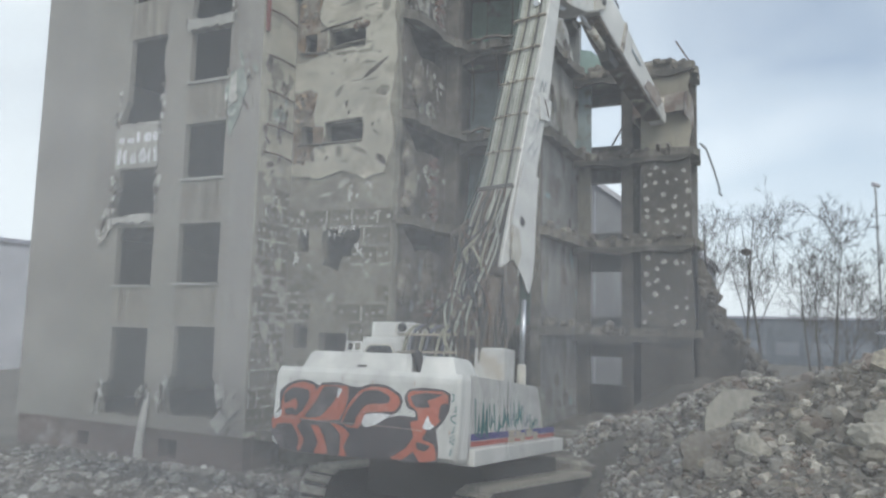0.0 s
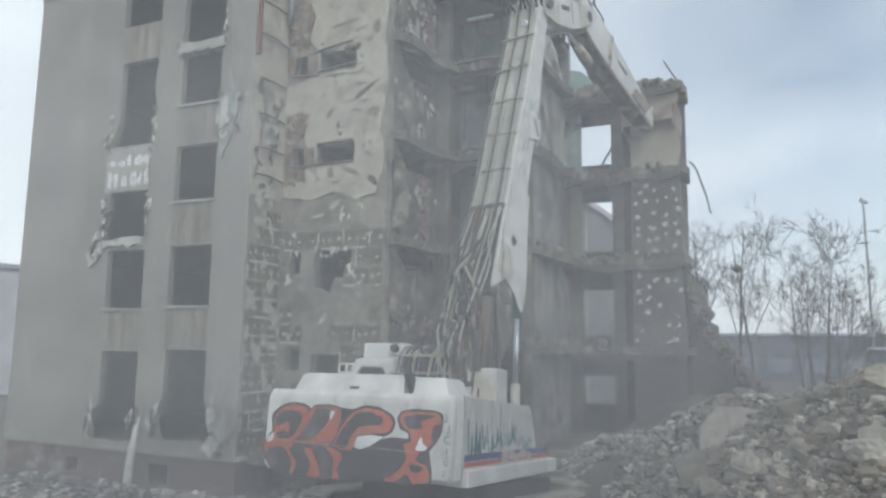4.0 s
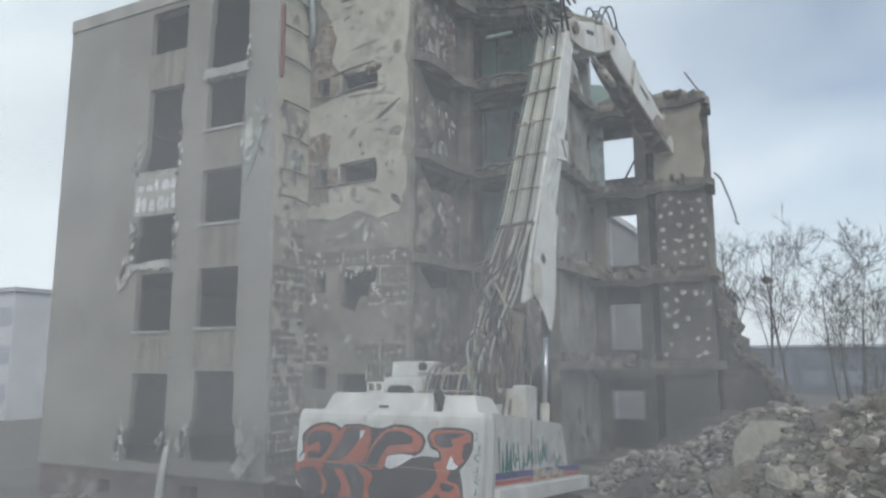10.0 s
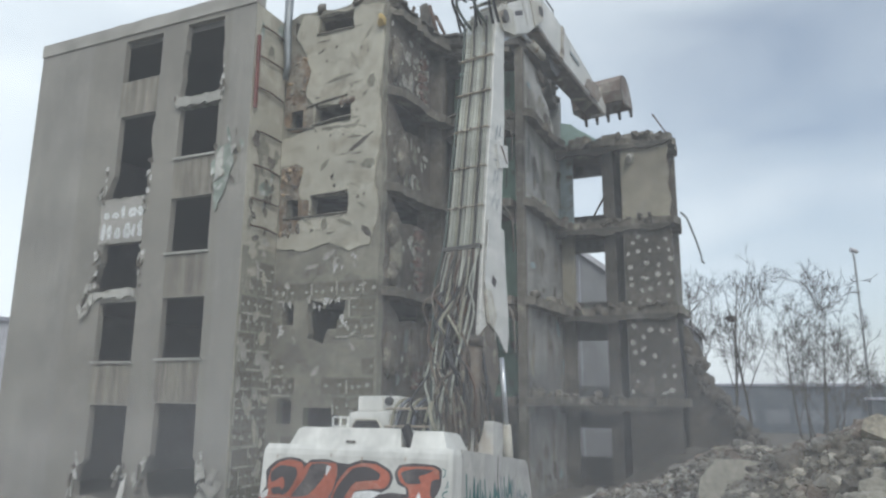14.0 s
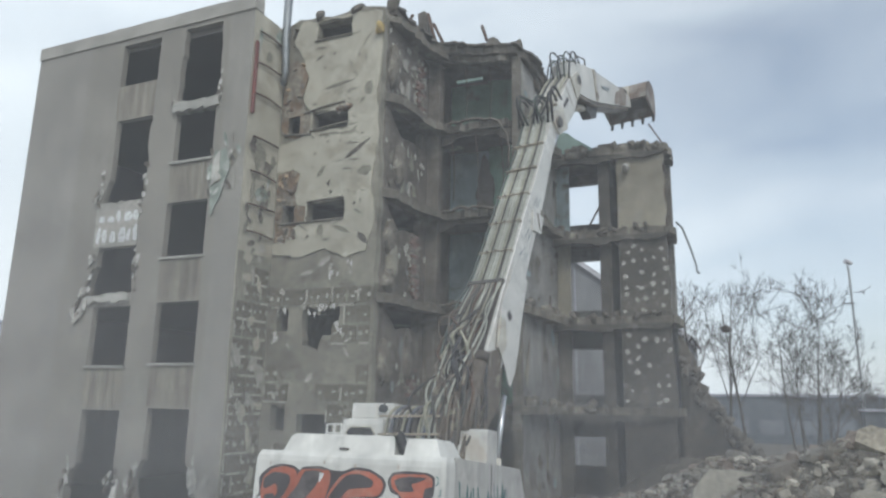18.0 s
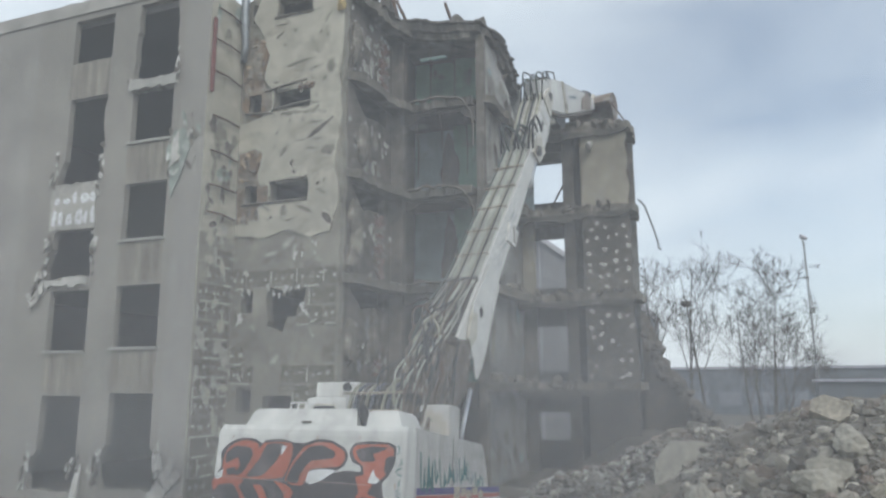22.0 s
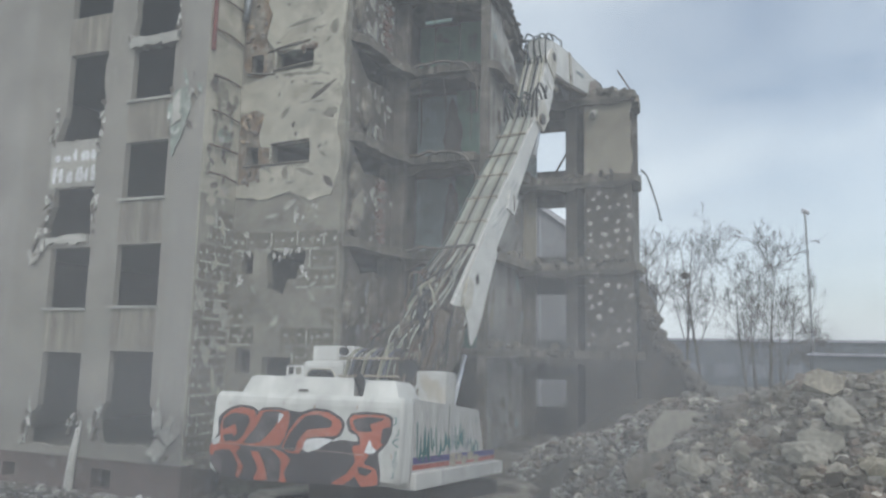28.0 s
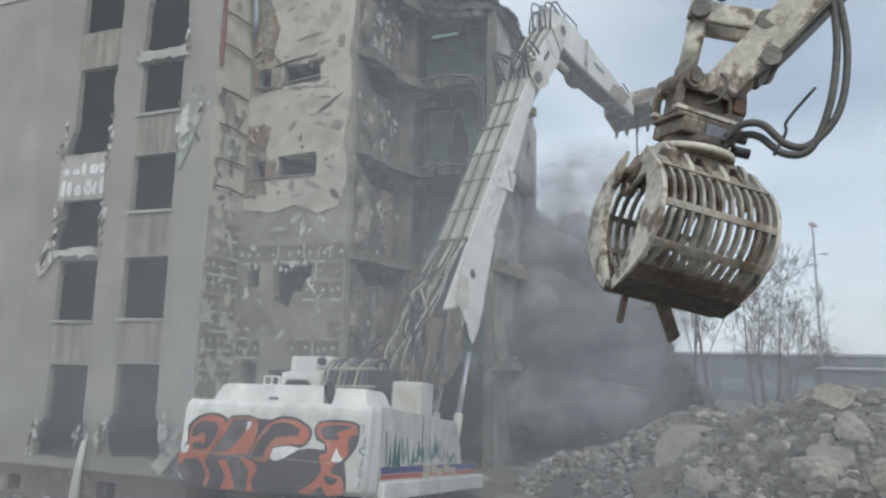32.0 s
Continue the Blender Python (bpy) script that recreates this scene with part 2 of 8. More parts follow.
CREAM = material("cream_dirty_paint", (0.60, 0.57, 0.49), 0.55, stain=0.3, grain=0.2, scale=1.6, bump=0.1, alt=(0.26, 0.19, 0.13), alt_at=0.62, alt_scale=3.0)
HOSE = material("dusty_hose", (0.36, 0.345, 0.265), 0.6, stain=0.45, grain=0.35, vary=0.35)
PALEHOSE = material("pale_green_grey_hose", (0.47, 0.475, 0.41), 0.55, stain=0.4, grain=0.3, vary=0.3)
DARKHOSE = material("black_hose", (0.035, 0.035, 0.038), 0.5, stain=0.4)
STEEL = material("dark_worn_steel", (0.13, 0.12, 0.11), 0.5, 0.5, stain=0.4, grain=0.3, alt=(0.25, 0.22, 0.18), alt_at=0.6)
CHROME = material("chrome_rod", (0.78, 0.8, 0.83), 0.34, 0.7, stain=0.05, grain=0.03, bump=0)
TRACK = material("track_steel", (0.44, 0.41, 0.35), 0.7, 0.15, stain=0.5, grain=0.4)
TRACKSIDE = material("dark_track_frame", (0.07, 0.063, 0.055), 0.7, 0.2, stain=0.5, grain=0.4)
BLACK = material("black_paint", (0.03, 0.03, 0.033), 0.55, stain=0.3)
ORANGE = material("orange_spray_paint", (0.43, 0.132, 0.085), 0.65, stain=0.3, grain=0.2, alt=(0.40, 0.24, 0.19), alt_at=0.63, alt_soft=0.2, alt_scale=2.4)
SPRAYDARK = material("dark_spray_paint", (0.075, 0.066, 0.07), 0.65, stain=0.3, grain=0.25, alt=(0.17, 0.15, 0.145), alt_at=0.62, alt_soft=0.22, alt_scale=2.2)
# darker wall tone for the bays of the torn end
DARKWALL = material("dark_bay_wall", (0.115, 0.105, 0.09), stain=0.5, grain=0.4, scale=0.9, bump=0.6, alt=(0.175, 0.16, 0.135), alt_at=0.6)
WHITEPLASTER = material("torn_white_plaster", (0.62, 0.6, 0.56), stain=0.3, grain=0.3, bump=0.6)
SPRAYWHITE = material("white_spray_paint", (0.72, 0.72, 0.71), 0.6, stain=0.25)
TEAL = material("teal_spray_paint", (0.05, 0.17, 0.17), 0.6, stain=0.3)
STRIPEBLUE = material("blue_stripe", (0.07, 0.06, 0.22), 0.5, stain=0.3)
STRIPERED = material("red_stripe", (0.42, 0.10, 0.08), 0.5, stain=0.3)
BARK = material("grey_brown_bark", (0.095, 0.082, 0.072), 0.9, stain=0.4, grain=0.4)
# far walls: distance haze is mixed into this pale colour
FARWALL = material("far_pale_wall", (0.60, 0.59, 0.62), stain=0.15)
HOUSE = material("grey_house_wall", (0.27, 0.275, 0.285), stain=0.25)
POLE = material("pale_lamp_pole", (0.45, 0.47, 0.48), 0.5, 0.2, stain=0.2)
FARDARK = material("far_dark_wall", (0.15, 0.165, 0.185), stain=0.25)
# window bands paled towards the wall, haze in their colour too
FARBAND = material("far_window_band", (0.42, 0.42, 0.47), 0.4, stain=0.25)
BUCKET = material("rusty_scraped_bucket", (0.25, 0.19, 0.15), 0.6, 0.2, stain=0.35, grain=0.3, bump=0.3, alt=(0.42, 0.40, 0.36), alt_at=0.55, alt_soft=0.2)
OLIVE = material("dark_green_hose", (0.07, 0.09, 0.075), 0.5, stain=0.3)
SMEAR = material("pale_smeared_plaster", (0.44, 0.42, 0.37), stain=0.3, grain=0.3, bump=0.6)
FARDIM = material("far_dim_window", (0.20, 0.215, 0.24), 0.5, stain=0.2)
FELT = material("roofing_felt", (0.15, 0.135, 0.115), stain=0.4, grain=0.4, bump=0.6)
MORTAR = material("pale_mortar_joint", (0.52, 0.495, 0.43), stain=0.3, grain=0.4, bump=0.7, alt=(0.33, 0.31, 0.26), alt_at=0.56, alt_scale=2.0)
SPANDREL = material("stained_render", (0.275, 0.25, 0.205), stain=0.22, grain=0.14, scale=0.8, streak=0.32, fine=9)
PALERENDER = material("lighter_render", (0.315, 0.298, 0.265), stain=0.2, grain=0.1, scale=0.5, streak=0.06, fine=9)
FARWOOD = material("far_bare_wood", (0.20, 0.20, 0.22), stain=0.4, grain=0.4, scale=0.1, fine=1.0)
GRAPPLE = material("worn_cream_grapple", (0.54, 0.50, 0.42), 0.55, 0.1, stain=0.35, grain=0.3, scale=2.2, bump=0.2, alt=(0.17, 0.13, 0.10), alt_at=0.56, alt_scale=4.0)
COUPLER = material("brown_scoured_steel", (0.165, 0.135, 0.105), 0.5, 0.3, stain=0.45, grain=0.35, scale=2.4, bump=0.3, alt=(0.33, 0.29, 0.23), alt_at=0.58, alt_scale=3.5)
# dirtier grapple steel, the shade on the jaws' front put into the colour
JAWSTEEL = material("dirty_shaded_jaw_steel", (0.33, 0.30, 0.25), 0.55, 0.05, stain=0.4, grain=0.35, scale=2.5, bump=0.3, alt=(0.15, 0.115, 0.085), alt_at=0.56, alt_scale=3.5)
DARKIRON = material("dark_brown_iron", (0.075, 0.062, 0.052), 0.6, 0.2, stain=0.45, grain=0.3, alt=(0.14, 0.11, 0.085), alt_at=0.6)
WORNHOSE = material("scuffed_hose", (0.085, 0.08, 0.072), 0.6, stain=0.5, grain=0.4)
SLATEPAINT = material("slate_blue_paint", (0.16, 0.17, 0.20), 0.5, stain=0.4, grain=0.3)
DARKWOOD = material("dark_old_timber", (0.10, 0.082, 0.065), 0.85, stain=0.4, grain=0.4)
# darker, smoother concrete for the slabs behind the front wall
DARKSLAB = material("dark_room_concrete", (0.15, 0.14, 0.13), 0.95, stain=0.12, grain=0.05, bump=0.05)


# ---- mesh helpers ----
def part(name, bm, mat, parent=None, label="", smooth=False):
    me = bpy.data.meshes.new(name)
    bm.normal_update()
    bm.to_mesh(me)
    bm.free()
    for m in mat if isinstance(mat, (list, tuple)) else (mat,):
        me.materials.append(m)
    if smooth:
        for p in me.polygons:
            p.use_smooth = True
    ob = new(name, me)
    ob.parent = parent
    return tagged(ob, label)


def share(name, me, parent, m, label=""):
    """Another object on an existing mesh."""
    ob = new(name, me)
    ob.parent = parent
    ob.matrix_local = m
    return tagged(ob, label)


def add_box(bm, x0, x1, y0, y1, z0, z1, m=None, mat=0):
    vs = [bm.verts.new(v) for v in ((x0, y0, z0), (x1, y0, z0), (x1, y1, z0), (x0, y1, z0), (x0, y0, z1), (x1, y0, z1), (x1, y1, z1), (x0, y1, z1))]
    for f in ((3, 2, 1, 0), (4, 5, 6, 7), (0, 1, 5, 4), (1, 2, 6, 5), (2, 3, 7, 6), (3, 0, 4, 7)):
        face = bm.faces.new([vs[i] for i in f])
        face.material_index = mat
    if m is not None:
        for v in vs:
            v.co = m @ v.co
    return vs


def box(x0, x1, y0, y1, z0, z1, bevel=0.0):
    bm = bmesh.new()
    add_box(bm, x0, x1, y0, y1, z0, z1)
    if bevel:
        bmesh.ops.bevel(bm, geom=bm.edges[:], offset=bevel, segments=2, affect="EDGES", profile=0.6)
    return bm


def add_tube(bm, pts, r, sides=6, r_end=None, mat=0):
    """A round bar along pts, tapering from r to r_end."""
    pts = [Vector(p) for p in pts]
    r_end = r if r_end is None else r_end
    rings = []
    side = None
    for i, p in enumerate(pts):
        d = (pts[min(i + 1, len(pts) - 1)] - pts[max(i - 1, 0)]).normalized()
        if side is None:
            side = d.orthogonal().normalized()
        side = (side - d * side.dot(d)).normalized()
        up = d.cross(side)
        rr = r + (r_end - r) * i / max(1, len(pts) - 1)
        rings.append([bm.verts.new(p + (side * math.cos(2 * math.pi * k / sides) + up * math.sin(2 * math.pi * k / sides)) * rr) for k in range(sides)])
    for a, b in zip(rings, rings[1:]):
        for k in range(sides):
            f = bm.faces.new((a[k], a[(k + 1) % sides], b[(k + 1) % sides], b[k]))
            f.material_index = mat
            f.smooth = True
    if sides > 2:
        bm.faces.new(rings[0][::-1]).material_index = mat
        bm.faces.new(rings[-1]).material_index = mat


def tube(pts, r, sides=6, r_end=None):
    bm = bmesh.new()
    add_tube(bm, pts, r, sides, r_end)
    return bm


def curve_pts(a, b, sag, n=8):
    a, b, sag = Vector(a), Vector(b), Vector(sag)
    return [a.lerp(b, i / n) + sag * (4 * (i / n) * (1 - i / n)) for i in range(n + 1)]


def add_sheet(bm, poly, holes, thick, frame_m, mat=0):
    """A plate of that thickness from a flat outline (u, v) with holes; frame_m turns (u, v, depth) into place."""
    loops = [poly] + list(holes)
    flat = [p for l in loops for p in l]
    tris = geo_tess([[Vector((p[0], p[1], 0)) for p in l] for l in loops])
    front = [bm.verts.new(frame_m @ Vector((p[0], p[1], 0))) for p in flat]
    back = [bm.verts.new(frame_m @ Vector((p[0], p[1], thick))) for p in flat]
    for a, b, c in tris:
        for tri in ((front[a], front[b], front[c]), (back[c], back[b], back[a])):
            try:
                bm.faces.new(tri).material_index = mat
            except ValueError:
                pass
    i = 0
    for l in loops:
        n = len(l)
        for k in range(n):
            a, b = i + k, i + (k + 1) % n
            bm.faces.new((front[a], front[b], back[b], back[a])).material_index = mat
        i += n
    bmesh.ops.recalc_face_normals(bm, faces=bm.faces[:])


def geo_tess(loops):
    from mathutils import geometry
    return geometry.tessellate_polygon(loops)


def rect(u0, u1, v0, v1):
    return [(u0, v0), (u1, v0), (u1, v1), (u0, v1)]


def ragged(poly, amp, step, seed, edges=None):
    """The outline with its edges (all, or those numbered) broken into short jagged steps."""
    rng = random.Random(seed)
    out = []
    n = len(poly)
    for i in range(n):
        a, b = Vector(poly[i]), Vector(poly[(i + 1) % n])
        out.append((a.x, a.y))
        if edges is not None and i not in edges:
            continue
        d = b - a
        k = max(1, int(d.length / step))
        nrm = Vector((-d.y, d.x)).normalized()
        for j in range(1, k):
            p = a + d * ((j + rng.uniform(-0.3, 0.3)) / k) + nrm * rng.uniform(-amp, amp)
            out.append((p.x, p.y))
    return out


# frames for plates: u to the right along the front, v up, depth into the building
def front_at(b):
    return Matrix(((1, 0, 0, 0), (0, 0, 1, b), (0, 1, 0, 0), (0, 0, 0, 1)))


def side_at(a, into=-1):
    """u runs back along the depth, v up, thickness to the left (into -1) or right."""
    return Matrix(((0, 0, into, a), (1, 0, 0, 0), (0, 1, 0, 0), (0, 0, 0, 1)))


def flat_at(z):
    return Matrix(((1, 0, 0, 0), (0, 1, 0, 0), (0, 0, -1, z), (0, 0, 0, 1)))


def plate(poly, holes, thick, m):
    bm = bmesh.new()
    add_sheet(bm, poly, holes, thick, m)
    return bm


def flowing(pts, n=4):
    """A soft curve through the points."""
    dense = []
    for i in range(len(pts) - 1):
        p0, p1, p2, p3 = (Vector(pts[max(0, min(len(pts) - 1, i + j))]) for j in (-1, 0, 1, 2))
        for q in range(n):
            t = q / n
            dense.append(0.5 * ((2 * p1) + (p2 - p0) * t + (2 * p0 - 5 * p1 + 4 * p2 - p3) * t * t + (3 * p1 - p0 - 3 * p2 + p3) * t ** 3))
    dense.append(Vector(pts[-1]))
    return dense


def band(pts, w):
    """A brush stroke of width w along pts."""
    left, right = [], []
    for i, p in enumerate(pts):
        a, b = Vector(pts[max(0, i - 1)]), Vector(pts[min(len(pts) - 1, i + 1)])
        d = (b - a).normalized()
        n = Vector((-d.y, d.x)) * (w if not isinstance(w, (list, tuple)) else w[i]) / 2
        left.append(tuple(Vector(p) + n))
        right.append(tuple(Vector(p) - n))
    return left + right[::-1]
# ---- ground: a rubble field that rises to a heap on one side ----
def smooth(x, a, b):
    t = max(0.0, min(1.0, (x - a) / (b - a)))
    return t * t * (3 - 2 * t)


def height(x, y):
    d = math.hypot(x, y)
    az = math.degrees(math.atan2(x, max(y, 0.01))) if y > 0 else (90 if x > 0 else -90)
    h = 0.05
    # the long heap: its crest comes nearer and climbs to the right
    crest_d = 19.0 - 3.5 * smooth(az, 9, 18) - 1.6 * smooth(az, 18, 31)
    crest = 1.2 * smooth(az, 6, 13) + 1.2 * smooth(az, 10.5, 20) + 0.75 * smooth(az, 17, 23.5) + 0.6 * smooth(az, 25, 34)
    across = max(0.0, min(1.0, (d - crest_d + 10) / 9.7)) ** 1.35 * (1 - smooth(d, crest_d + 1.0, crest_d + 7))
    h += crest * across
    # debris slope against the broken end of the building
    h += 2.6 * math.exp(-(((x - 8.6) / 3.0) ** 2 + ((y - 23.6) / 2.2) ** 2))
    # low mounds at the foot of the heap
    h += 0.2 * math.exp(-(((x - 5.2) / 1.6) ** 2 + ((y - 17.0) / 1.6) ** 2)) + 0.35 * math.exp(-(((x - 3.6) / 1.2) ** 2 + ((y - 18.2) / 1.5) ** 2))
    # bank on which the camera is held
    h += 2.5 * (1 - smooth(d, 1.5, 8.0))
    # bed under the machine
    k = math.exp(-(((x - 0.4) / 2.1) ** 2 + ((y - 14.2) / 2.6) ** 2))
    h = h * (1 - k) + 0.38 * k
    h += 0.12 * noise.noise(Vector((x * 0.5, y * 0.5, 3.1))) * smooth(d, 2, 6) * (1 - smooth(d, 40, 80))
    return h


def ground_mesh():
    bm = bmesh.new()
    rings = [0.0, 0.7, 1.4] + [2.0 + 0.45 * i for i in range(60)] + [31, 35, 42, 55, 80, 130, 250, 600, 1500, 4000]
    n = 180
    prev = None
    for r in rings:
        if r == 0:
            row = [bm.verts.new((0, 0, height(0, 0)))] * n
        else:
            row = []
            for k in range(n):
                a = 2 * math.pi * k / n
                x, y = r * math.sin(a), r * math.cos(a)
                row.append(bm.verts.new((x, y, height(x, y))))
        if prev:
            for k in range(n):
                q = (prev[k], row[k], row[(k + 1) % n], prev[(k + 1) % n])
                bm.faces.new([v for i, v in enumerate(q) if v not in q[:i]])
        prev = row
    return bm


ground = part("ground", ground_mesh(), SOIL, smooth=True)
tagged(ground, "dusty grey ground of the demolition site", "ground", kind="structure")

# ---- the half-demolished building; its own axes: x along the front, y into it, z up ----
TURN = pose(0, 0, 0, 0, 0, -25)
building = new("apartment_building")
building.matrix_world = TURN
tagged(building, "grey rendered five-storey apartment block, half torn open", "building")
FRONT, LEFT, CORNER = 15.46, -22.45, -13.1
FLOORS = (1.15, 4.15, 7.15, 10.2, 13.15)
BACK = 26.0


# front with its two rows of openings, some broken out
front_holes = [
    rect(-18.42, -16.8, 14.08, 15.55),
    ragged([(-18.62, 10.15), (-16.85, 10.15), (-16.85, 12.88), (-18.35, 12.88), (-18.35, 10.9)], 0.06, 0.2, 3, {0, 1, 4}),
    ragged([(-18.75, 7.2), (-16.92, 7.25), (-16.9, 8.68), (-18.45, 8.68)], 0.08, 0.16, 4, {0, 1, 3}),
    rect(-18.42, -16.88, 5.1, 6.86),
    ragged([(-18.6, 1.2), (-16.85, 1.2), (-16.68, 1.6), (-16.82, 2.15), (-16.87, 2.3), (-16.86, 3.82), (-18.36, 3.82), (-18.37, 2.3), (-18.58, 2.1), (-18.72, 1.65)], 0.05, 0.14, 5, {0, 1, 2, 7, 8, 9}),
    ragged([(-15.85, 13.1), (-14.2, 13.1), (-14.32, 15.6), (-15.8, 15.6)], 0.05, 0.2, 6, {0, 1, 3}),
    rect(-15.82, -14.3, 11.18, 12.78),
    rect(-15.86, -14.31, 8.24, 9.9),
    rect(-15.86, -14.29, 5.16, 6.9),
    ragged([(-15.9, 1.38), (-14.1, 1.38), (-13.95, 1.75), (-14.1, 2.3), (-14.27, 2.5), (-14.28, 3.9), (-15.8, 3.9), (-15.82, 2.5), (-16.0, 2.2), (-16.05, 1.7)], 0.05, 0.14, 7, {0, 1, 2, 3, 7, 8, 9}),
]
part("front_wall", plate(rect(LEFT, CORNER, 0.95, 15.75), front_holes, 0.2, front_at(FRONT)), RENDER, building)
part("plinth", plate(rect(LEFT + 0.05, CORNER - 0.03, -0.8, 0.948), [rect(-19.6, -19.1, 0.2, 0.62), rect(-16.2, -15.5, 0.15, 0.68)], 0.4, front_at(FRONT + 0.06)), PLINTH, building, "red-brown painted plinth with vent openings")
part("parapet", plate(ragged(rect(LEFT - 0.02, CORNER + 0.02, 15.752, 16.2), 0.02, 0.5, 8, {2}), [], 0.42, front_at(FRONT - 0.05)), PARAPET, building)
for u0, u1, v in ((-15.9, -14.25, 11.18), (-15.94, -14.25, 8.24), (-15.94, -14.22, 5.16), (-18.5, -16.82, 5.1)):
    part("window_sill", box(u0, u1, FRONT - 0.07, FRONT + 0.2, v - 0.07, v - 0.002), SILL, building, "pale worn window sill")
for u0, u1, v0, v1 in ((-18.44, -16.82, 12.9, 14.06), (-18.44, -16.86, 3.86, 5.02), (-15.88, -14.28, 9.93, 11.1), (-15.88, -14.28, 6.93, 8.16), (-15.86, -14.28, 3.93, 5.08)):
    part("spandrel", box(u0, u1, FRONT - 0.003, FRONT + 0.05, v0, v1), SPANDREL, building, "rain-streaked render under a window")
part("corner_strip", box(-14.0, CORNER - 0.002, FRONT - 0.004, FRONT + 0.03, 1.0, 15.748), PALERENDER, building, "paler strip of render by the corner")
part("edge_strip", box(LEFT - 0.002, -19.9, FRONT - 0.003, FRONT + 0.03, 1.0, 15.748), PALERENDER, building, "paler strip of render by the end")
part("frame_remnant", box(-16.86, -16.8, FRONT + 0.05, FRONT + 0.1, 14.09, 15.54), WHITEPLASTER, building, "white window frame post left in the opening")
# sprayed infill panel between two broken openings
infill = part("infill_panel", plate(ragged(rect(-18.72, -16.9, 8.72, 10.1), 0.05, 0.2, 9), [], 0.1, front_at(FRONT - 0.03)), PARAPET, building, "grey infill panel sprayed with white letters")
bm = bmesh.new()
rng = random.Random(4)
for row, v0, marks in ((0, 9.52, ((-18.55, 0.22, 0.2), (-18.2, 0.3, 0.16), (-17.82, 0.14, 0.34), (-17.5, 0.34, 0.26), (-17.12, 0.2, 0.3))), (1, 8.86, ((-18.6, 0.16, 0.5), (-18.36, 0.2, 0.44), (-18.02, 0.22, 0.34), (-17.66, 0.3, 0.46), (-17.3, 0.12, 0.4), (-17.06, 0.16, 0.5)))):
    for u, w, h in marks:
        mark = ragged([(u, v0), (u + w * 0.8, v0 - 0.03), (u + w, v0 + h * 0.4), (u + w * 0.7, v0 + h), (u + w * 0.1, v0 + h * 0.9), (u - 0.04, v0 + h * 0.5)], 0.035, 0.08, int(u * 100) + row)
        gap = [] if w < 0.2 else [[(u + w * 0.35, v0 + h * 0.3), (u + w * 0.62, v0 + h * 0.35), (u + w * 0.5, v0 + h * 0.65)]]
        add_sheet(bm, mark, gap, 0.006, front_at(FRONT - 0.038))
part("sprayed_marks", bm, SPRAYWHITE, infill)


def lump(rng, r, squash=(1, 1, 1), bm=None, at=(0, 0, 0), sub=1, rough=0.3):
    """An angular broken stone."""
    own = bm is None
    bm = bmesh.new() if own else bm
    made = bmesh.ops.create_icosphere(bm, subdivisions=sub, radius=r)["verts"]
    off = Vector((rng.uniform(0, 50), rng.uniform(0, 50), rng.uniform(0, 50)))
    spin = Euler((rng.uniform(0, 6), rng.uniform(0, 6), rng.uniform(0, 6))).to_matrix()
    for v in made:
        k = 1 + rough * noise.noise(v.co / r * 1.1 + off) * 1.6 + rng.uniform(-rough, rough) * 0.5
        v.co = Vector(at) + spin @ Vector((v.co.x * squash[0], v.co.y * squash[1], v.co.z * squash[2])) * k
    return bm


# torn edges and hanging scraps round the broken openings
def scraps(name, spots, seed, label="torn pale insulation hanging at the opening"):
    rng = random.Random(seed)
    for u, v, s, lean in spots:
        for k in range(6):
            w, h = s * rng.uniform(0.12, 0.34), s * rng.uniform(0.3, 0.95)
            poly = [(-w / 2, -h / 2), (w * rng.uniform(0, 0.4), -h * 0.6), (w / 2, -h * rng.uniform(0, 0.3)), (w * 0.4, h * 0.45), (-w * 0.1, h / 2), (-w * 0.6, h * rng.uniform(0, 0.3))]
            ob = part(name, plate(ragged(poly, 0.16 * w, 0.05, seed * 50 + k + int(v * 31)), [], rng.uniform(0.02, 0.07), front_at(0)), (TARP, RAW, PARAPET, TARP, DIRTY)[rng.randrange(5)], building, label)
            ob.matrix_local = pose(u + rng.uniform(-0.3, 0.3) * s + lean * rng.uniform(-0.5, 0.5) * s, FRONT - 0.07 - rng.uniform(0, 0.08), v + rng.uniform(-0.7, 0.7) * s, rng.uniform(-20, 12), rng.uniform(-35, 35), rng.uniform(-25, 25))


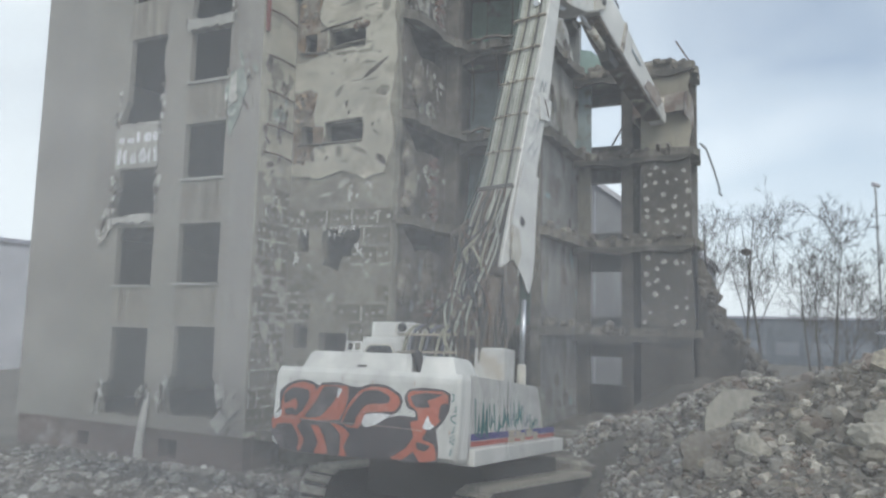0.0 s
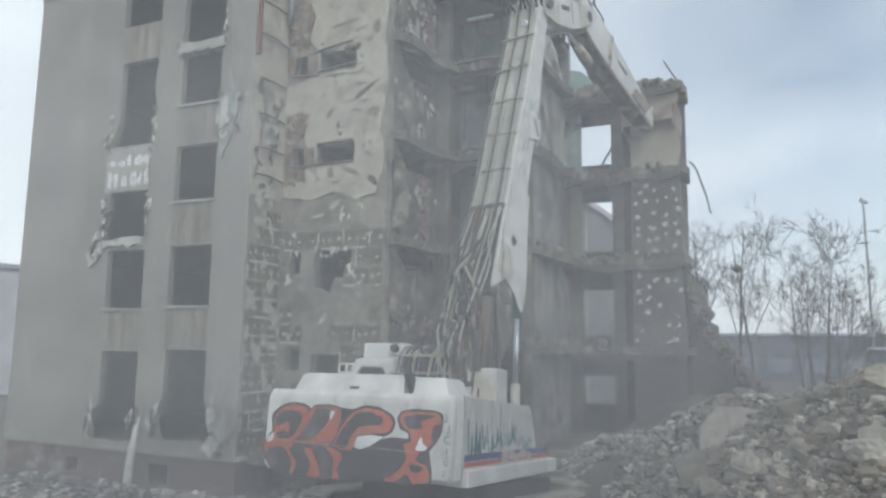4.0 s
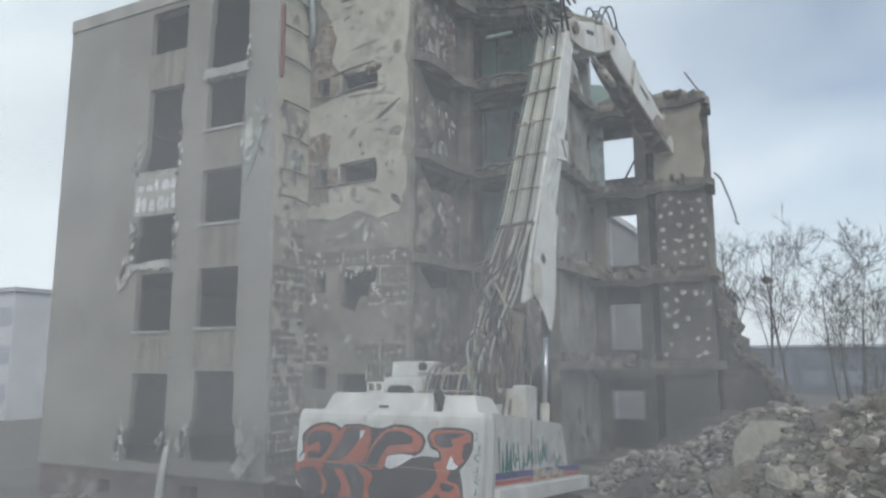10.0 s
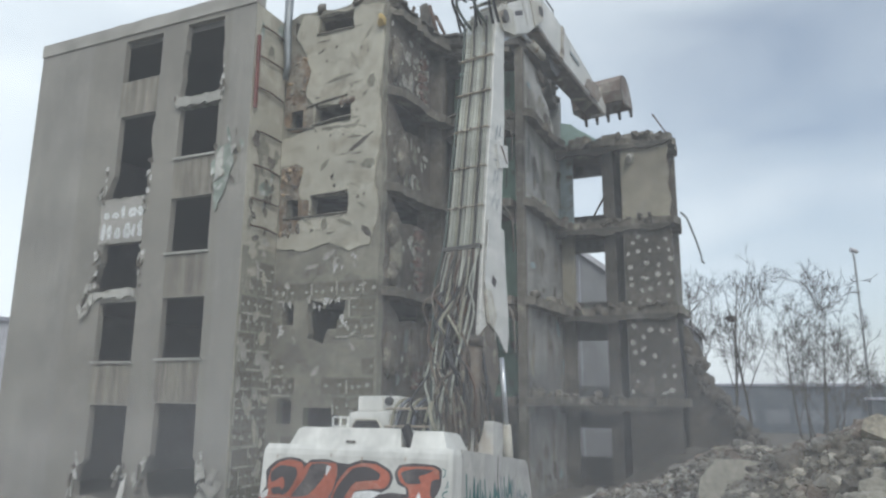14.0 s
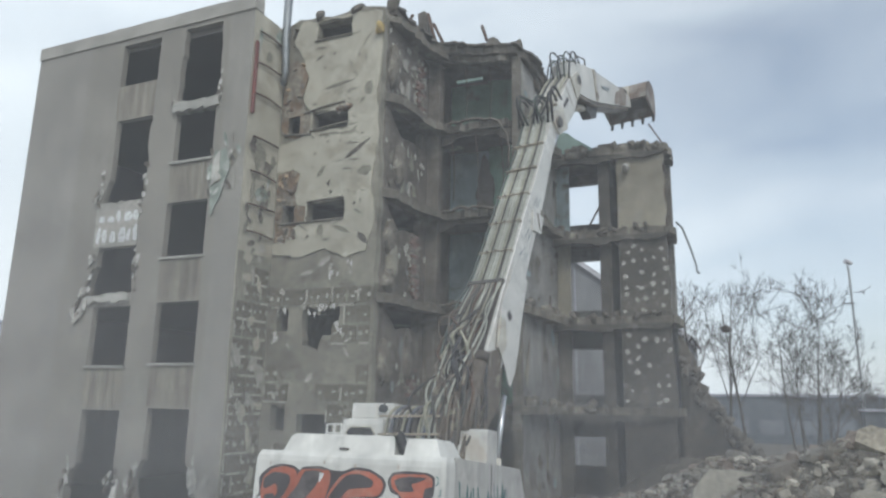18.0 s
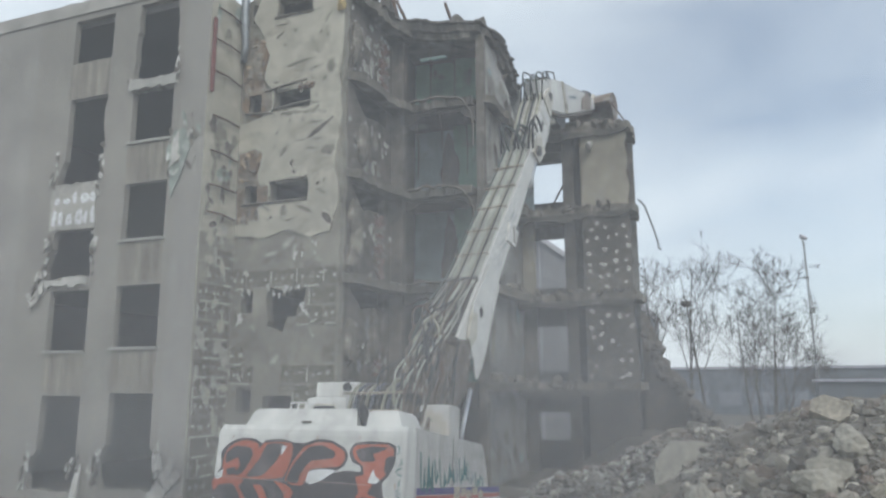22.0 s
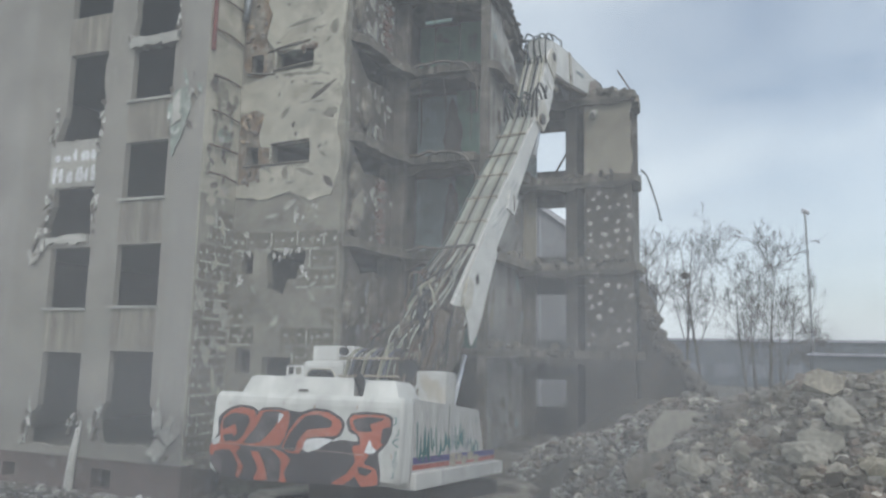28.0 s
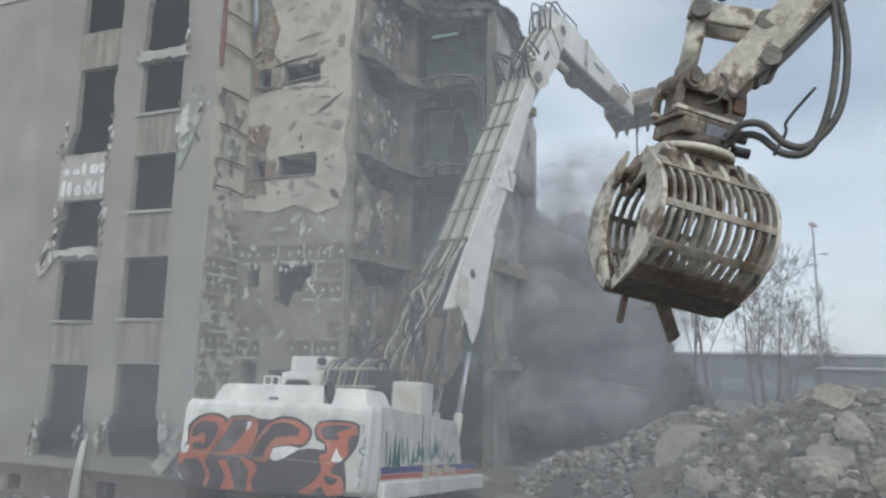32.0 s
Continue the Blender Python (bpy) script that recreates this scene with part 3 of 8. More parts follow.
scraps("torn_scrap", [(-18.85, 7.3, 0.5, 0.3), (-18.95, 6.8, 0.45, -0.25), (-18.55, 8.2, 0.3, 0), (-16.85, 8.1, 0.28, 0.1), (-16.85, 9.9, 0.25, 0.1), (-18.7, 10.3, 0.3, 0.1), (-18.75, 1.5, 0.4, 0.2), (-16.95, 1.9, 0.3, 0.1), (-16.1, 1.9, 0.45, 0.1), (-13.85, 2.1, 0.35, 0), (-13.5, 1.5, 0.6, 0.35), (-13.5, 11.2, 0.2, 0.15), (-15.95, 13.05, 0.25, 0.2), (-14.15, 13.3, 0.3, 0.1)], 5)
for k, (u, v0, v1, n) in enumerate(((-18.66, 10.2, 11.2, 6), (-16.82, 10.2, 11.4, 7), (-18.72, 7.2, 8.5, 6), (-16.86, 7.3, 8.6, 7), (-18.66, 1.3, 2.6, 6), (-16.76, 1.3, 2.3, 5), (-16.0, 1.4, 2.6, 5), (-14.02, 1.4, 2.6, 5), (-14.18, 13.1, 14.0, 4))):
    edge = random.Random(300 + k)
    for j in range(n):
        v = v0 + (v1 - v0) * (j + edge.random()) / n
        w, h = edge.uniform(0.05, 0.17), edge.uniform(0.08, 0.3)
        poly = [(-w * 0.5, -h * 0.3), (w * 0.1, -h * 0.5), (w * 0.5, -h * 0.1), (w * 0.3, h * 0.5), (-w * 0.4, h * 0.35)]
        ob = part("torn_plaster", plate(ragged(poly, 0.02, 0.04, 3000 + 20 * k + j), [], 0.015, front_at(0)), (TARP, WHITEPLASTER, DIRTY)[edge.randrange(3)], building, "torn plaster scrap on the broken edge")
        ob.matrix_local = pose(u + edge.uniform(-0.07, 0.07), FRONT - 0.025 - 0.03 * edge.random(), v, edge.uniform(-10, 10), edge.uniform(-30, 30), edge.uniform(-15, 15))
FLAP = [(-14.18, 11.27), (-13.72, 11.36), (-13.55, 10.85), (-13.74, 10.18), (-14.12, 9.3), (-14.22, 10.1)]
FLAP_LINING = [(-14.15, 11.1), (-13.95, 11.3), (-13.9, 10.8), (-14.05, 10.3), (-14.2, 10.2)]
flakes = random.Random(12)
for k in range(17):
    u, v = flakes.uniform(-14.3, -13.25), flakes.uniform(9.7, 11.7)
    v += 0.5 * (u + 13.8)
    w, h = flakes.uniform(0.06, 0.2), flakes.uniform(0.2, 0.6)
    poly = [(-w / 2, -h / 2), (w * 0.3, -h * 0.4), (w / 2, h * 0.2), (w * 0.1, h / 2), (-w * 0.5, h * 0.2)]
    ob = part("torn_flake", plate(ragged(poly, 0.03, 0.07, 800 + k), [], 0.02, front_at(0)), (OLDGREEN, BACKING, SMEAR, DIRTY, OLDGREEN, RAW)[k % 6], building, "torn greenish flake peeling at the corner")
    ob.matrix_local = pose(u, FRONT - 0.03 - 0.05 * flakes.random(), v, flakes.uniform(-14, 14), flakes.uniform(-40, 40), flakes.uniform(-20, 20))
part("hanging_flap", plate(ragged(FLAP, 0.035, 0.09, 871), [], 0.03, front_at(FRONT - 0.06)), OLDGREEN, building, "greenish torn sheet hanging in a point at the corner")
part("flap_lining", plate(ragged(FLAP_LINING, 0.03, 0.08, 872), [], 0.02, front_at(FRONT - 0.085)), TARP, building, "pale lining of the torn sheet")
part("round_vent", tube([(-13.98, FRONT - 0.12, 10.48), (-13.98, FRONT + 0.02, 10.48)], 0.14, 14), TARP, building, "white round vent end at the corner")
# pale torn boards hanging at the foot of the corner
for k, (u, v, w, h, tilt) in enumerate(((-13.44, 1.8, 0.42, 0.42, 38), (-13.82, 1.34, 0.4, 0.44, 34), (-13.82, 2.12, 0.3, 0.34, -12), (-13.35, 2.1, 0.2, 0.3, 20))):
    ob = part("torn_board", plate(ragged(rect(-w / 2, w / 2, -h / 2, h / 2), 0.03, 0.1, 860 + k), [], 0.03, front_at(0)), (PARAPET, TARP, TARP, PARAPET)[k], building, "pale torn board hanging at the corner")
    ob.matrix_local = pose(u, FRONT - 0.14 - 0.03 * k, v, -8, tilt, 6)
part("broken_lintel", plate(ragged(rect(-15.95, -14.15, 12.79, 13.08), 0.05, 0.14, 31), [], 0.3, front_at(FRONT - 0.1)), TARP, building, "pale broken edge of a window band")
part("broken_ledge", plate(ragged(rect(-18.6, -16.95, 6.98, 7.2), 0.06, 0.14, 32), [], 0.2, front_at(FRONT - 0.1)), TARP, building, "pale broken edge of a window band")
for k, (u, w, z1) in enumerate(((-16.74, 0.14, 1.75), (-16.62, 0.12, 1.95), (-16.68, 0.1, 1.4))):
    part("hanging_cloth", tube([(u - 0.03, FRONT - 0.2, -0.1), (u - 0.02, FRONT - 0.19, 0.5), (u + 0.01, FRONT - 0.16, 1.1), (u + 0.03, FRONT - 0.06, z1)], w * 0.8, 7, w * 0.3), WHITEPLASTER, building, "pale torn insulation bundle hanging from the opening")

# shell behind the front: end wall, back wall, floors, roof
part("end_wall", plate(rect(FRONT + 0.203, BACK + 0.3, -0.8, 15.75), [], 0.34, side_at(LEFT + 0.34)), RENDER, building)
part("back_wall", plate(rect(LEFT, -6.62, -0.8, 15.75), [], 0.3, front_at(BACK)), INNER, building)
part("floor_slab", box(LEFT + 0.36, CORNER - 0.31, FRONT + 0.21, BACK - 0.01, FLOORS[0] - 0.2, FLOORS[0]), DARKSLAB, building)
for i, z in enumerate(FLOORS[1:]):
    part("floor_slab", box(LEFT + 0.36, CORNER - 0.31, FRONT + 0.21, BACK - 0.01, z - 0.2, z), DARKSLAB, building)
    part("floor_slab", plate(ragged([(CORNER + 0.012, FRONT + 1.95), (-9.32, FRONT + 1.95), (-9.32, 20.52), (-6.72, 20.5), (-6.72, BACK - 0.01), (CORNER + 0.012, BACK - 0.01)], 0.05, 0.3, 40 + i, {2}), [], 0.2, flat_at(z)), RAW, building)
part("roof_slab", box(LEFT + 0.35, CORNER - 0.31, FRONT + 0.21, BACK - 0.01, 15.4, 15.7), DARKSLAB, building)
roof_edge = ragged([(CORNER + 0.012, 17.35), (-9.3, 17.35), (-9.2, 20.0), (-6.4, 20.2), (-6.1, 21.6), (-6.3, 23.4), (-6.75, BACK - 0.01), (CORNER + 0.012, BACK - 0.01)], 0.09, 0.18, 50, {0, 1, 2, 3, 4, 5})


def sagged(bm):
    """Roof pieces droop towards the torn end."""
    for v in bm.verts:
        v.co.z -= 0.17 * max(0.0, v.co.x + 9.3) + 0.03 * math.sin(v.co.x * 3.1) * (v.co.x > -9.3)
    return bm


part("roof_slab", sagged(plate(roof_edge, [], 0.24, flat_at(16.0))), DIRTY, building, "broken sooty roof slab with a ragged edge")
felt = ragged([(CORNER + 0.1, 17.4), (-9.25, 17.38), (-9.0, 19.85), (-6.3, 20.02), (-5.9, 21.5), (-6.15, 23.5), (-6.6, BACK - 0.1), (CORNER + 0.1, BACK - 0.1)], 0.12, 0.14, 51, {0, 1, 2, 3, 4, 5})
part("roofing_felt", sagged(plate(felt, [], 0.06, flat_at(16.065))), FELT, building, "torn dark roofing felt overhanging the slab")
part("cross_wall", plate(rect(FRONT + 0.345, BACK - 0.012, -0.8, 15.38), [], 0.2, side_at(CORNER - 0.1)), DIRTY, building)
part("ground_slab", box(LEFT + 0.36, -2.3, FRONT + 0.5, BACK - 0.01, 0.85, 1.12), RAW, building)

# narrow return wall beside the corner, with iron brackets
part("return_wall", plate(rect(FRONT + 0.002, 17.03, 0.95, 15.748), [], 0.3, side_at(CORNER + 0.004)), PLASTER, building, "cream plastered return wall, blocks bare lower down")
part("plinth_return", box(CORNER - 0.3, CORNER - 0.02, FRONT + 0.47, 17.02, -0.8, 0.946), PLINTH, building)
for i, z in enumerate((15.1, 14.1, 13.1, 11.75, 10.7, 9.7, 8.9)):
    m = bmesh.new()
    add_tube(m, [(CORNER + 0.06, FRONT + 0.25, z), (CORNER + 0.09, FRONT + 0.8, z + 0.03), (CORNER + 0.06, FRONT + 1.45, z - 0.02 + 0.05 * (i % 2))], 0.03, 5)
    part("iron_bracket", m, RUST, building, "bent rusty iron bracket on the plaster")
part("red_pipe", box(CORNER + 0.03, CORNER + 0.13, FRONT + 0.05, FRONT + 0.15, 12.4, 14.7, 0.02), REDIRON, building, "short red-brown pipe casing")
part("downpipe", tube([(CORNER + 0.2, 16.75, 17.2), (CORNER + 0.18, 16.75, 15.4), (CORNER + 0.24, 16.78, 14.3), (CORNER + 0.16, 16.8, 13.8)], 0.14, 10, 0.09), ZINC, building, "bent grey rain pipe")

# recessed bright wall with slot windows
RB, RL_, RR_ = 17.03, CORNER + 0.012, -9.55
slots = []
for z in (15.2, 12.2, 9.36):
    slots.append(ragged(rect(-11.88, -10.66, z, z + 0.56), 0.03, 0.2, int(z * 10)))
    slots.append(ragged(rect(-12.8, -12.32, z - 0.02, z + 0.6), 0.05, 0.14, int(z * 7)))
slots += [ragged([(-11.85, 5.75), (-11.3, 5.55), (-11.15, 6.0), (-10.62, 6.05), (-10.62, 6.8), (-11.85, 6.8)], 0.06, 0.16, 61), rect(-12.75, -12.35, 6.15, 6.82), rect(-11.86, -10.72, 3.3, 3.82), rect(-12.76, -12.27, 3.35, 4.05)]
part("stair_wall", plate(ragged([(RL_, -0.8), (RR_, -0.8), (RR_, 15.9), (-10.2, 16.05), (-11.4, 15.95), (-12.6, 16.1), (RL_, 15.9)], 0.05, 0.35, 62, {1, 2, 3, 4, 5}), slots, 0.28, front_at(RB)), BACKING, building, "bare adhesive-smeared wall with slot windows")
skin = ragged([(RL_ + 0.03, 8.45), (-12.0, 8.3), (-11.2, 8.5), (-10.5, 8.2), (-9.85, 8.35), (-9.62, 9.2), (-9.75, 10.5), (-9.56, 11.9), (-9.7, 13.0), (-9.56, 14.4), (-9.6, 15.75), (-10.4, 15.9), (-11.6, 15.85), (-12.5, 15.95), (-12.75, 15.3), (-12.3, 14.6), (-12.1, 14.0), (-12.25, 13.2), (-11.98, 12.9), (-11.95, 12.25), (-12.4, 12.0), (RL_ + 0.03, 11.9), (RL_ + 0.03, 11.0), (-12.5, 11.05), (-12.2, 10.9), (-12.35, 10.3), (-12.25, 9.9), (-11.97, 9.85), (-11.97, 9.35), (-12.35, 9.2), (-12.4, 8.85), (RL_ + 0.03, 8.75)], 0.045, 0.2, 63)
part("plaster_skin", plate(skin, [ragged(rect(-11.92, -10.62, z - 0.05, z + 0.6), 0.05, 0.2, 64 + i) for i, z in enumerate((15.2, 12.2, 9.36))], 0.05, front_at(RB - 0.05)), PLASTER, building, "remaining cream plaster with torn edges")


def leaf(u0, v0, u1, v1, w):
    """A slim torn gash from one end to the other."""
    du, dv = u1 - u0, v1 - v0
    ln = math.hypot(du, dv)
    nu, nv = -dv / ln * w, du / ln * w
    return [(u0, v0), (u0 + du * 0.3 + nu, v0 + dv * 0.3 + nv), (u0 + du * 0.7 + nu * 0.8, v0 + dv * 0.7 + nv * 0.8), (u1, v1), (u0 + du * 0.65 - nu * 0.7, v0 + dv * 0.65 - nv * 0.7), (u0 + du * 0.25 - nu * 0.8, v0 + dv * 0.25 - nv * 0.8)]


GASHES = ((-10.7, 11.15, -9.8, 11.72, 0.07), (-11.6, 10.7, -11.32, 11.05, 0.08), (-11.0, 9.17, -10.4, 8.92, 0.09), (-10.12, 8.9, -9.78, 8.52, 0.1), (-12.2, 9.3, -11.78, 9.05, 0.035), (-10.3, 9.62, -10.0, 9.42, 0.03), (-11.22, 10.4, -11.14, 10.58, 0.05), (-11.6, 13.5, -10.45, 13.66, 0.06), (-10.72, 14.4, -10.38, 13.8, 0.02), (-10.32, 9.72, -10.24, 9.84, 0.04), (-10.12, 9.8, -10.04, 9.9, 0.04), (-10.45, 12.0, -10.3, 12.15, 0.05), (-11.9, 14.5, -11.6, 14.66, 0.035), (-10.2, 14.7, -9.95, 15.1, 0.04), (-10.25, 12.85, -10.05, 13.05, 0.04), (-11.75, 11.4, -11.68, 11.5, 0.03))
for i, g in enumerate(GASHES):
    bm = bmesh.new()
    add_sheet(bm, ragged(leaf(*g), 0.018, 0.08, 300 + i), [], 0.012, front_at(RB - 0.0625))
    part("gouge", bm, (DIRTY, BACKING, BACKING)[i % 3], building)
for i, (u0, u1, v) in enumerate(((-10.66, -9.7, 10.15), (-12.2, -11.0, 8.86), (-12.9, -12.2, 11.5), (-11.4, -10.3, 14.15))):
    pts = [(u0 + (u1 - u0) * k / 9, v + 0.05 * math.sin(k * 1.7 + i) + 0.02 * (k % 2)) for k in range(10)]
    bm = bmesh.new()
    add_sheet(bm, band(pts, 0.016), [], 0.006, front_at(RB - 0.057))
    part("crack", bm, BACKING, building)
for i, (u, v, w, h) in enumerate(((-9.98, 10.74, 0.5, 0.3), (-9.95, 13.3, 0.3, 0.45), (-11.4, 9.06, 0.22, 0.36), (-10.6, 11.98, 0.6, 0.14), (-11.3, 12.02, 0.9, 0.1))):
    bm = bmesh.new()
    add_sheet(bm, ragged([(u - w / 2, v), (u - w * 0.2, v + h * 0.45), (u + w * 0.3, v + h * 0.5), (u + w / 2, v), (u + w * 0.2, v - h * 0.5), (u - w * 0.3, v - h * 0.4)], 0.03, 0.08, 340 + i), [], 0.008, front_at(RB - 0.058))
    part("stain_patch", bm, BACKING, building)
chips = random.Random(515)
for k in range(46):
    u, v, w, h = chips.uniform(-12.1, -9.7), chips.uniform(8.7, 15.2), chips.uniform(0.02, 0.07), chips.uniform(0.02, 0.07)
    if k % 4 == 0:
        w, h = chips.uniform(0.1, 0.3), chips.uniform(0.02, 0.04)
    bm = bmesh.new()
    add_sheet(bm, ragged([(u - w, v), (u, v + h), (u + w, v + chips.uniform(-0.03, 0.05)), (u + w * 0.2, v - h)], 0.012, 0.04, 5200 + k), [], 0.005, front_at(RB - 0.06))
    part("plaster_chip", bm, (DIRTY, BACKING, RAW)[k % 3], building)
# broken-out brick beside the slots
BRICKS = (([(-13.02, 12.4), (-12.75, 12.1), (-12.3, 12.05), (-11.95, 12.3), (-11.93, 12.8), (-12.2, 12.95), (-12.3, 13.3), (-12.1, 14.1), (-12.35, 14.5), (-12.75, 14.7), (-13.05, 14.3)], 73), ([(-13.05, 9.95), (-12.3, 9.9), (-12.35, 10.4), (-12.2, 10.85), (-12.5, 11.05), (-13.0, 10.95)], 71), ([(-13.02, 8.78), (-12.4, 8.82), (-12.3, 9.2), (-11.95, 9.38), (-11.95, 9.9), (-12.28, 9.93), (-13.02, 9.93)], 72))
for poly, seed in BRICKS:
    holes = [ragged(rect(-12.78, -12.34, z, z + 0.56), 0.02, 0.14, seed) for z in (12.2, 9.36) if min(p[1] for p in poly) < z < max(p[1] for p in poly)]
    part("brick_patch", plate(ragged(poly, 0.05, 0.15, seed), holes, 0.045, front_at(RB - 0.046)), BRICK, building, "broken-out orange brick")
r = random.Random(77)
for k in range(34):
    u, v = r.uniform(-12.95, -12.2), r.choice((r.uniform(12.9, 14.5), r.uniform(10.0, 10.95), r.uniform(8.85, 9.25)))
    ob = part("loose_brick", lump(r, 0.09, (1.5, 0.5, 0.7), sub=1, rough=0.3), (BRICK, BRICKDARK, DIRTY, BRICKPALE)[k % 4], building)
    ob.matrix_local = pose(u, RB - 0.05, v, 0, r.uniform(-60, 60), 0)
for z, u0, u1, tip in ((12.2, -12.9, -11.9, -0.1), (12.18, -11.95, -10.6, 0.14), (9.34, -12.85, -11.9, 0.0), (9.33, -11.9, -10.62, 0.02), (12.8, -12.2, -10.75, 0.2), (15.18, -11.95, -10.6, 0.0), (9.94, -11.9, -10.64, 0.06)):
    part("slot_ledge", tube([(u0, RB - 0.07, z), ((u0 + u1) / 2, RB - 0.08, z + tip * 0.6), (u1, RB - 0.07, z + tip)], 0.035, 5), RAW, building, "broken ledge of a slot window")
for k in range(5):
    ob = part("brick_stub", lump(r, 0.11, (1.1, 0.7, 0.9)), (BRICKDARK, BRICK)[k % 2], building)
    ob.location = (-10.95 + 0.09 * k, RB - 0.05, 12.78 + 0.05 * (k % 2))
part("foam_block", lump(random.Random(2), 0.2, (1, 0.6, 1), sub=2), FOAM, building, "yellow foam lump stuck on the wall").location = (-9.62, RB - 0.12, 15.15)

# open rooms beside it: side wall with adhesive dabs, openings behind
VOIDS = [ragged([(17.65, z - 0.06), (18.4, z - 0.7), (19.3, z - 0.55), (19.9, z - 0.62), (19.9, z - 0.02)], 0.05, 0.2, int(z * 10)) for z in (6.92, 9.92, 12.88)]
part("room_side_wall", plate(ragged(rect(RB + 0.285, 22.29, 0.9, 15.7), 0.02, 0.3, 80, {1}), VOIDS, 0.24, side_at(RR_ - 0.004)), DIRTY, building, "dark torn room wall dotted with adhesive")
for i, z in enumerate(FLOORS[1:] + (15.95,)):
    part("slab_edge", plate(ragged([(RR_ + 0.004, RB + 0.15), (RR_ + 0.35, RB + 0.5), (RR_ + 0.45, 19.3), (RR_ + 0.75, 20.3), (-6.75, 20.25), (-6.75, 20.49), (RR_ + 0.004, 20.49)], 0.09, 0.2, 90 + i, {0, 1, 2, 3}), [], 0.26, flat_at(z + 0.02)) if z < 15 else sagged(plate(ragged([(RR_ + 0.004, RB + 0.15), (RR_ + 0.35, RB + 0.5), (RR_ + 0.45, 19.3), (RR_ + 0.75, 20.3), (-6.75, 20.25), (-6.75, 20.49), (RR_ + 0.004, 20.49)], 0.09, 0.2, 97, {0, 1, 2, 3}), [], 0.2, flat_at(15.75))), RAW, building, "broken floor slab edge")
for i, (z, zt) in enumerate(((1.15, 3.9), (4.17, 6.9), (7.17, 9.95), (10.22, 12.9), (13.17, 15.7))):
    part("room_pier", box(RR_ + 0.004, RR_ + 0.42, 20.3, 20.6, z, zt), DIRTY, building, "torn wall pier")
    part("room_back_wall", box(RR_, -8.0, 22.3, 22.42, z, zt), (DIRTY, BLUE, BLUE, BLUE, GREEN)[i], building, "dim painted room wall")
    part("room_back_wall", box(-7.98, -6.64, 22.0, 22.12, z, zt), (DIRTY, GREEN, GREEN, GREEN, GREEN)[i], building, "dim green painted room wall")
    part("room_lintel", plate(ragged([(RR_ + 0.43, zt - 0.35), (-8.6, zt - 0.12), (-7.2, zt - 0.12), (-6.7, zt - 0.5), (-6.7, zt + 0.0), (RR_ + 0.43, zt + 0.0)], 0.05, 0.2, 85 + i, {0, 1, 2}), [], 0.12, front_at(20.5)), DIRTY, building, "torn strip of wall under the slab")


def bulge(seed, sx, sy, sz):
    """A lumpy mass of plaster, taller than wide."""
    bm = bmesh.new()
    bmesh.ops.create_icosphere(bm, subdivisions=3, radius=1.0)
    for v in bm.verts:
        k = 1 + 0.35 * noise.noise(v.co * 1.6 + Vector((seed * 3.1, 0, 0))) + 0.12 * noise.noise(v.co * 5 + Vector((0, seed, 0)))
        v.co = Vector((v.co.x * sx, v.co.y * sy, v.co.z * sz)) * k
    return bm


for k, (y, z, sy, sz, mat) in enumerate(((17.75, 8.9, 0.3, 0.5, RAW), (17.9, 8.2, 0.28, 0.55, BACKING), (17.7, 7.6, 0.3, 0.35, RAW), (17.6, 5.3, 0.25, 0.7, RAW), (18.2, 11.2, 0.3, 0.6, RAW), (19.1, 5.5, 0.35, 0.8, DIRTY), (17.6, 14.2, 0.22, 0.7, RAW))):
    part("plaster_bulge", bulge(k, 0.2, sy, sz), mat, building, "swollen torn mass of wall").location = (RR_ + 0.05, y, z)
me = None
bricks = random.Random(14)
for y0, z0, rows_b in ((19.25, 7.35, 19), (19.35, 13.35, 17), (19.2, 4.4, 13)):
    for i in range(rows_b):
        for j in range(2):
            if bricks.random() < 0.15:
                continue
            m = pose(RR_ + 0.03 + bricks.uniform(0, 0.04), y0 + 0.25 * j + 0.12 * (i % 2) + bricks.uniform(-0.02, 0.02), z0 + 0.105 * i, 0, 0, bricks.uniform(-5, 5))
            if me is None:
                first = part("brick", box(-0.05, 0.05, -0.115, 0.115, -0.045, 0.045), PINKBRICK, building)
                first.matrix_local = m
                me = first.data
            else:
                share("brick", me, building, m)
for i, z in enumerate((13.15, 10.2, 7.15)):
    droop = flowing([(RR_ + 0.4, 20.22, z - 0.3), (-8.95, 20.2, z + 0.0), (-8.2, 20.18, z + 0.06), (-7.5, 20.18, z + 0.04), (-7.0, 20.2, z - 0.18), (-6.72, 20.26, z - 0.75), (-6.7, 20.28, z - 1.7)], 4)
    bend = random.Random(i)
    bm = bmesh.new()
    add_tube(bm, [p + Vector((0, bend.uniform(-0.05, 0.05), bend.uniform(-0.05, 0.05))) for p in droop], 0.07, 6, 0.03)
    part("drooping_edge", bm, RAW, building, "pale torn edge of the slab drooping into the room")
    # dark sheet added where the opening between the rooms lies in shade
    part("hanging_sheet", plate(ragged([(-8.45, z - 2.6), (-7.75, z - 2.6), (-7.8, z - 1.4), (-8.0, z - 0.7), (-8.15, z - 0.5), (-8.3, z - 1.2)], 0.05, 0.2, 90 + i), [], 0.03, front_at(21.9)), FELT, building, "dark sheet filling in for the shaded opening between the rooms")
part("light_strip", box(-8.6, -7.7, 20.5, 20.59, 14.75, 14.83), TURQ, building, "torn turquoise strip")
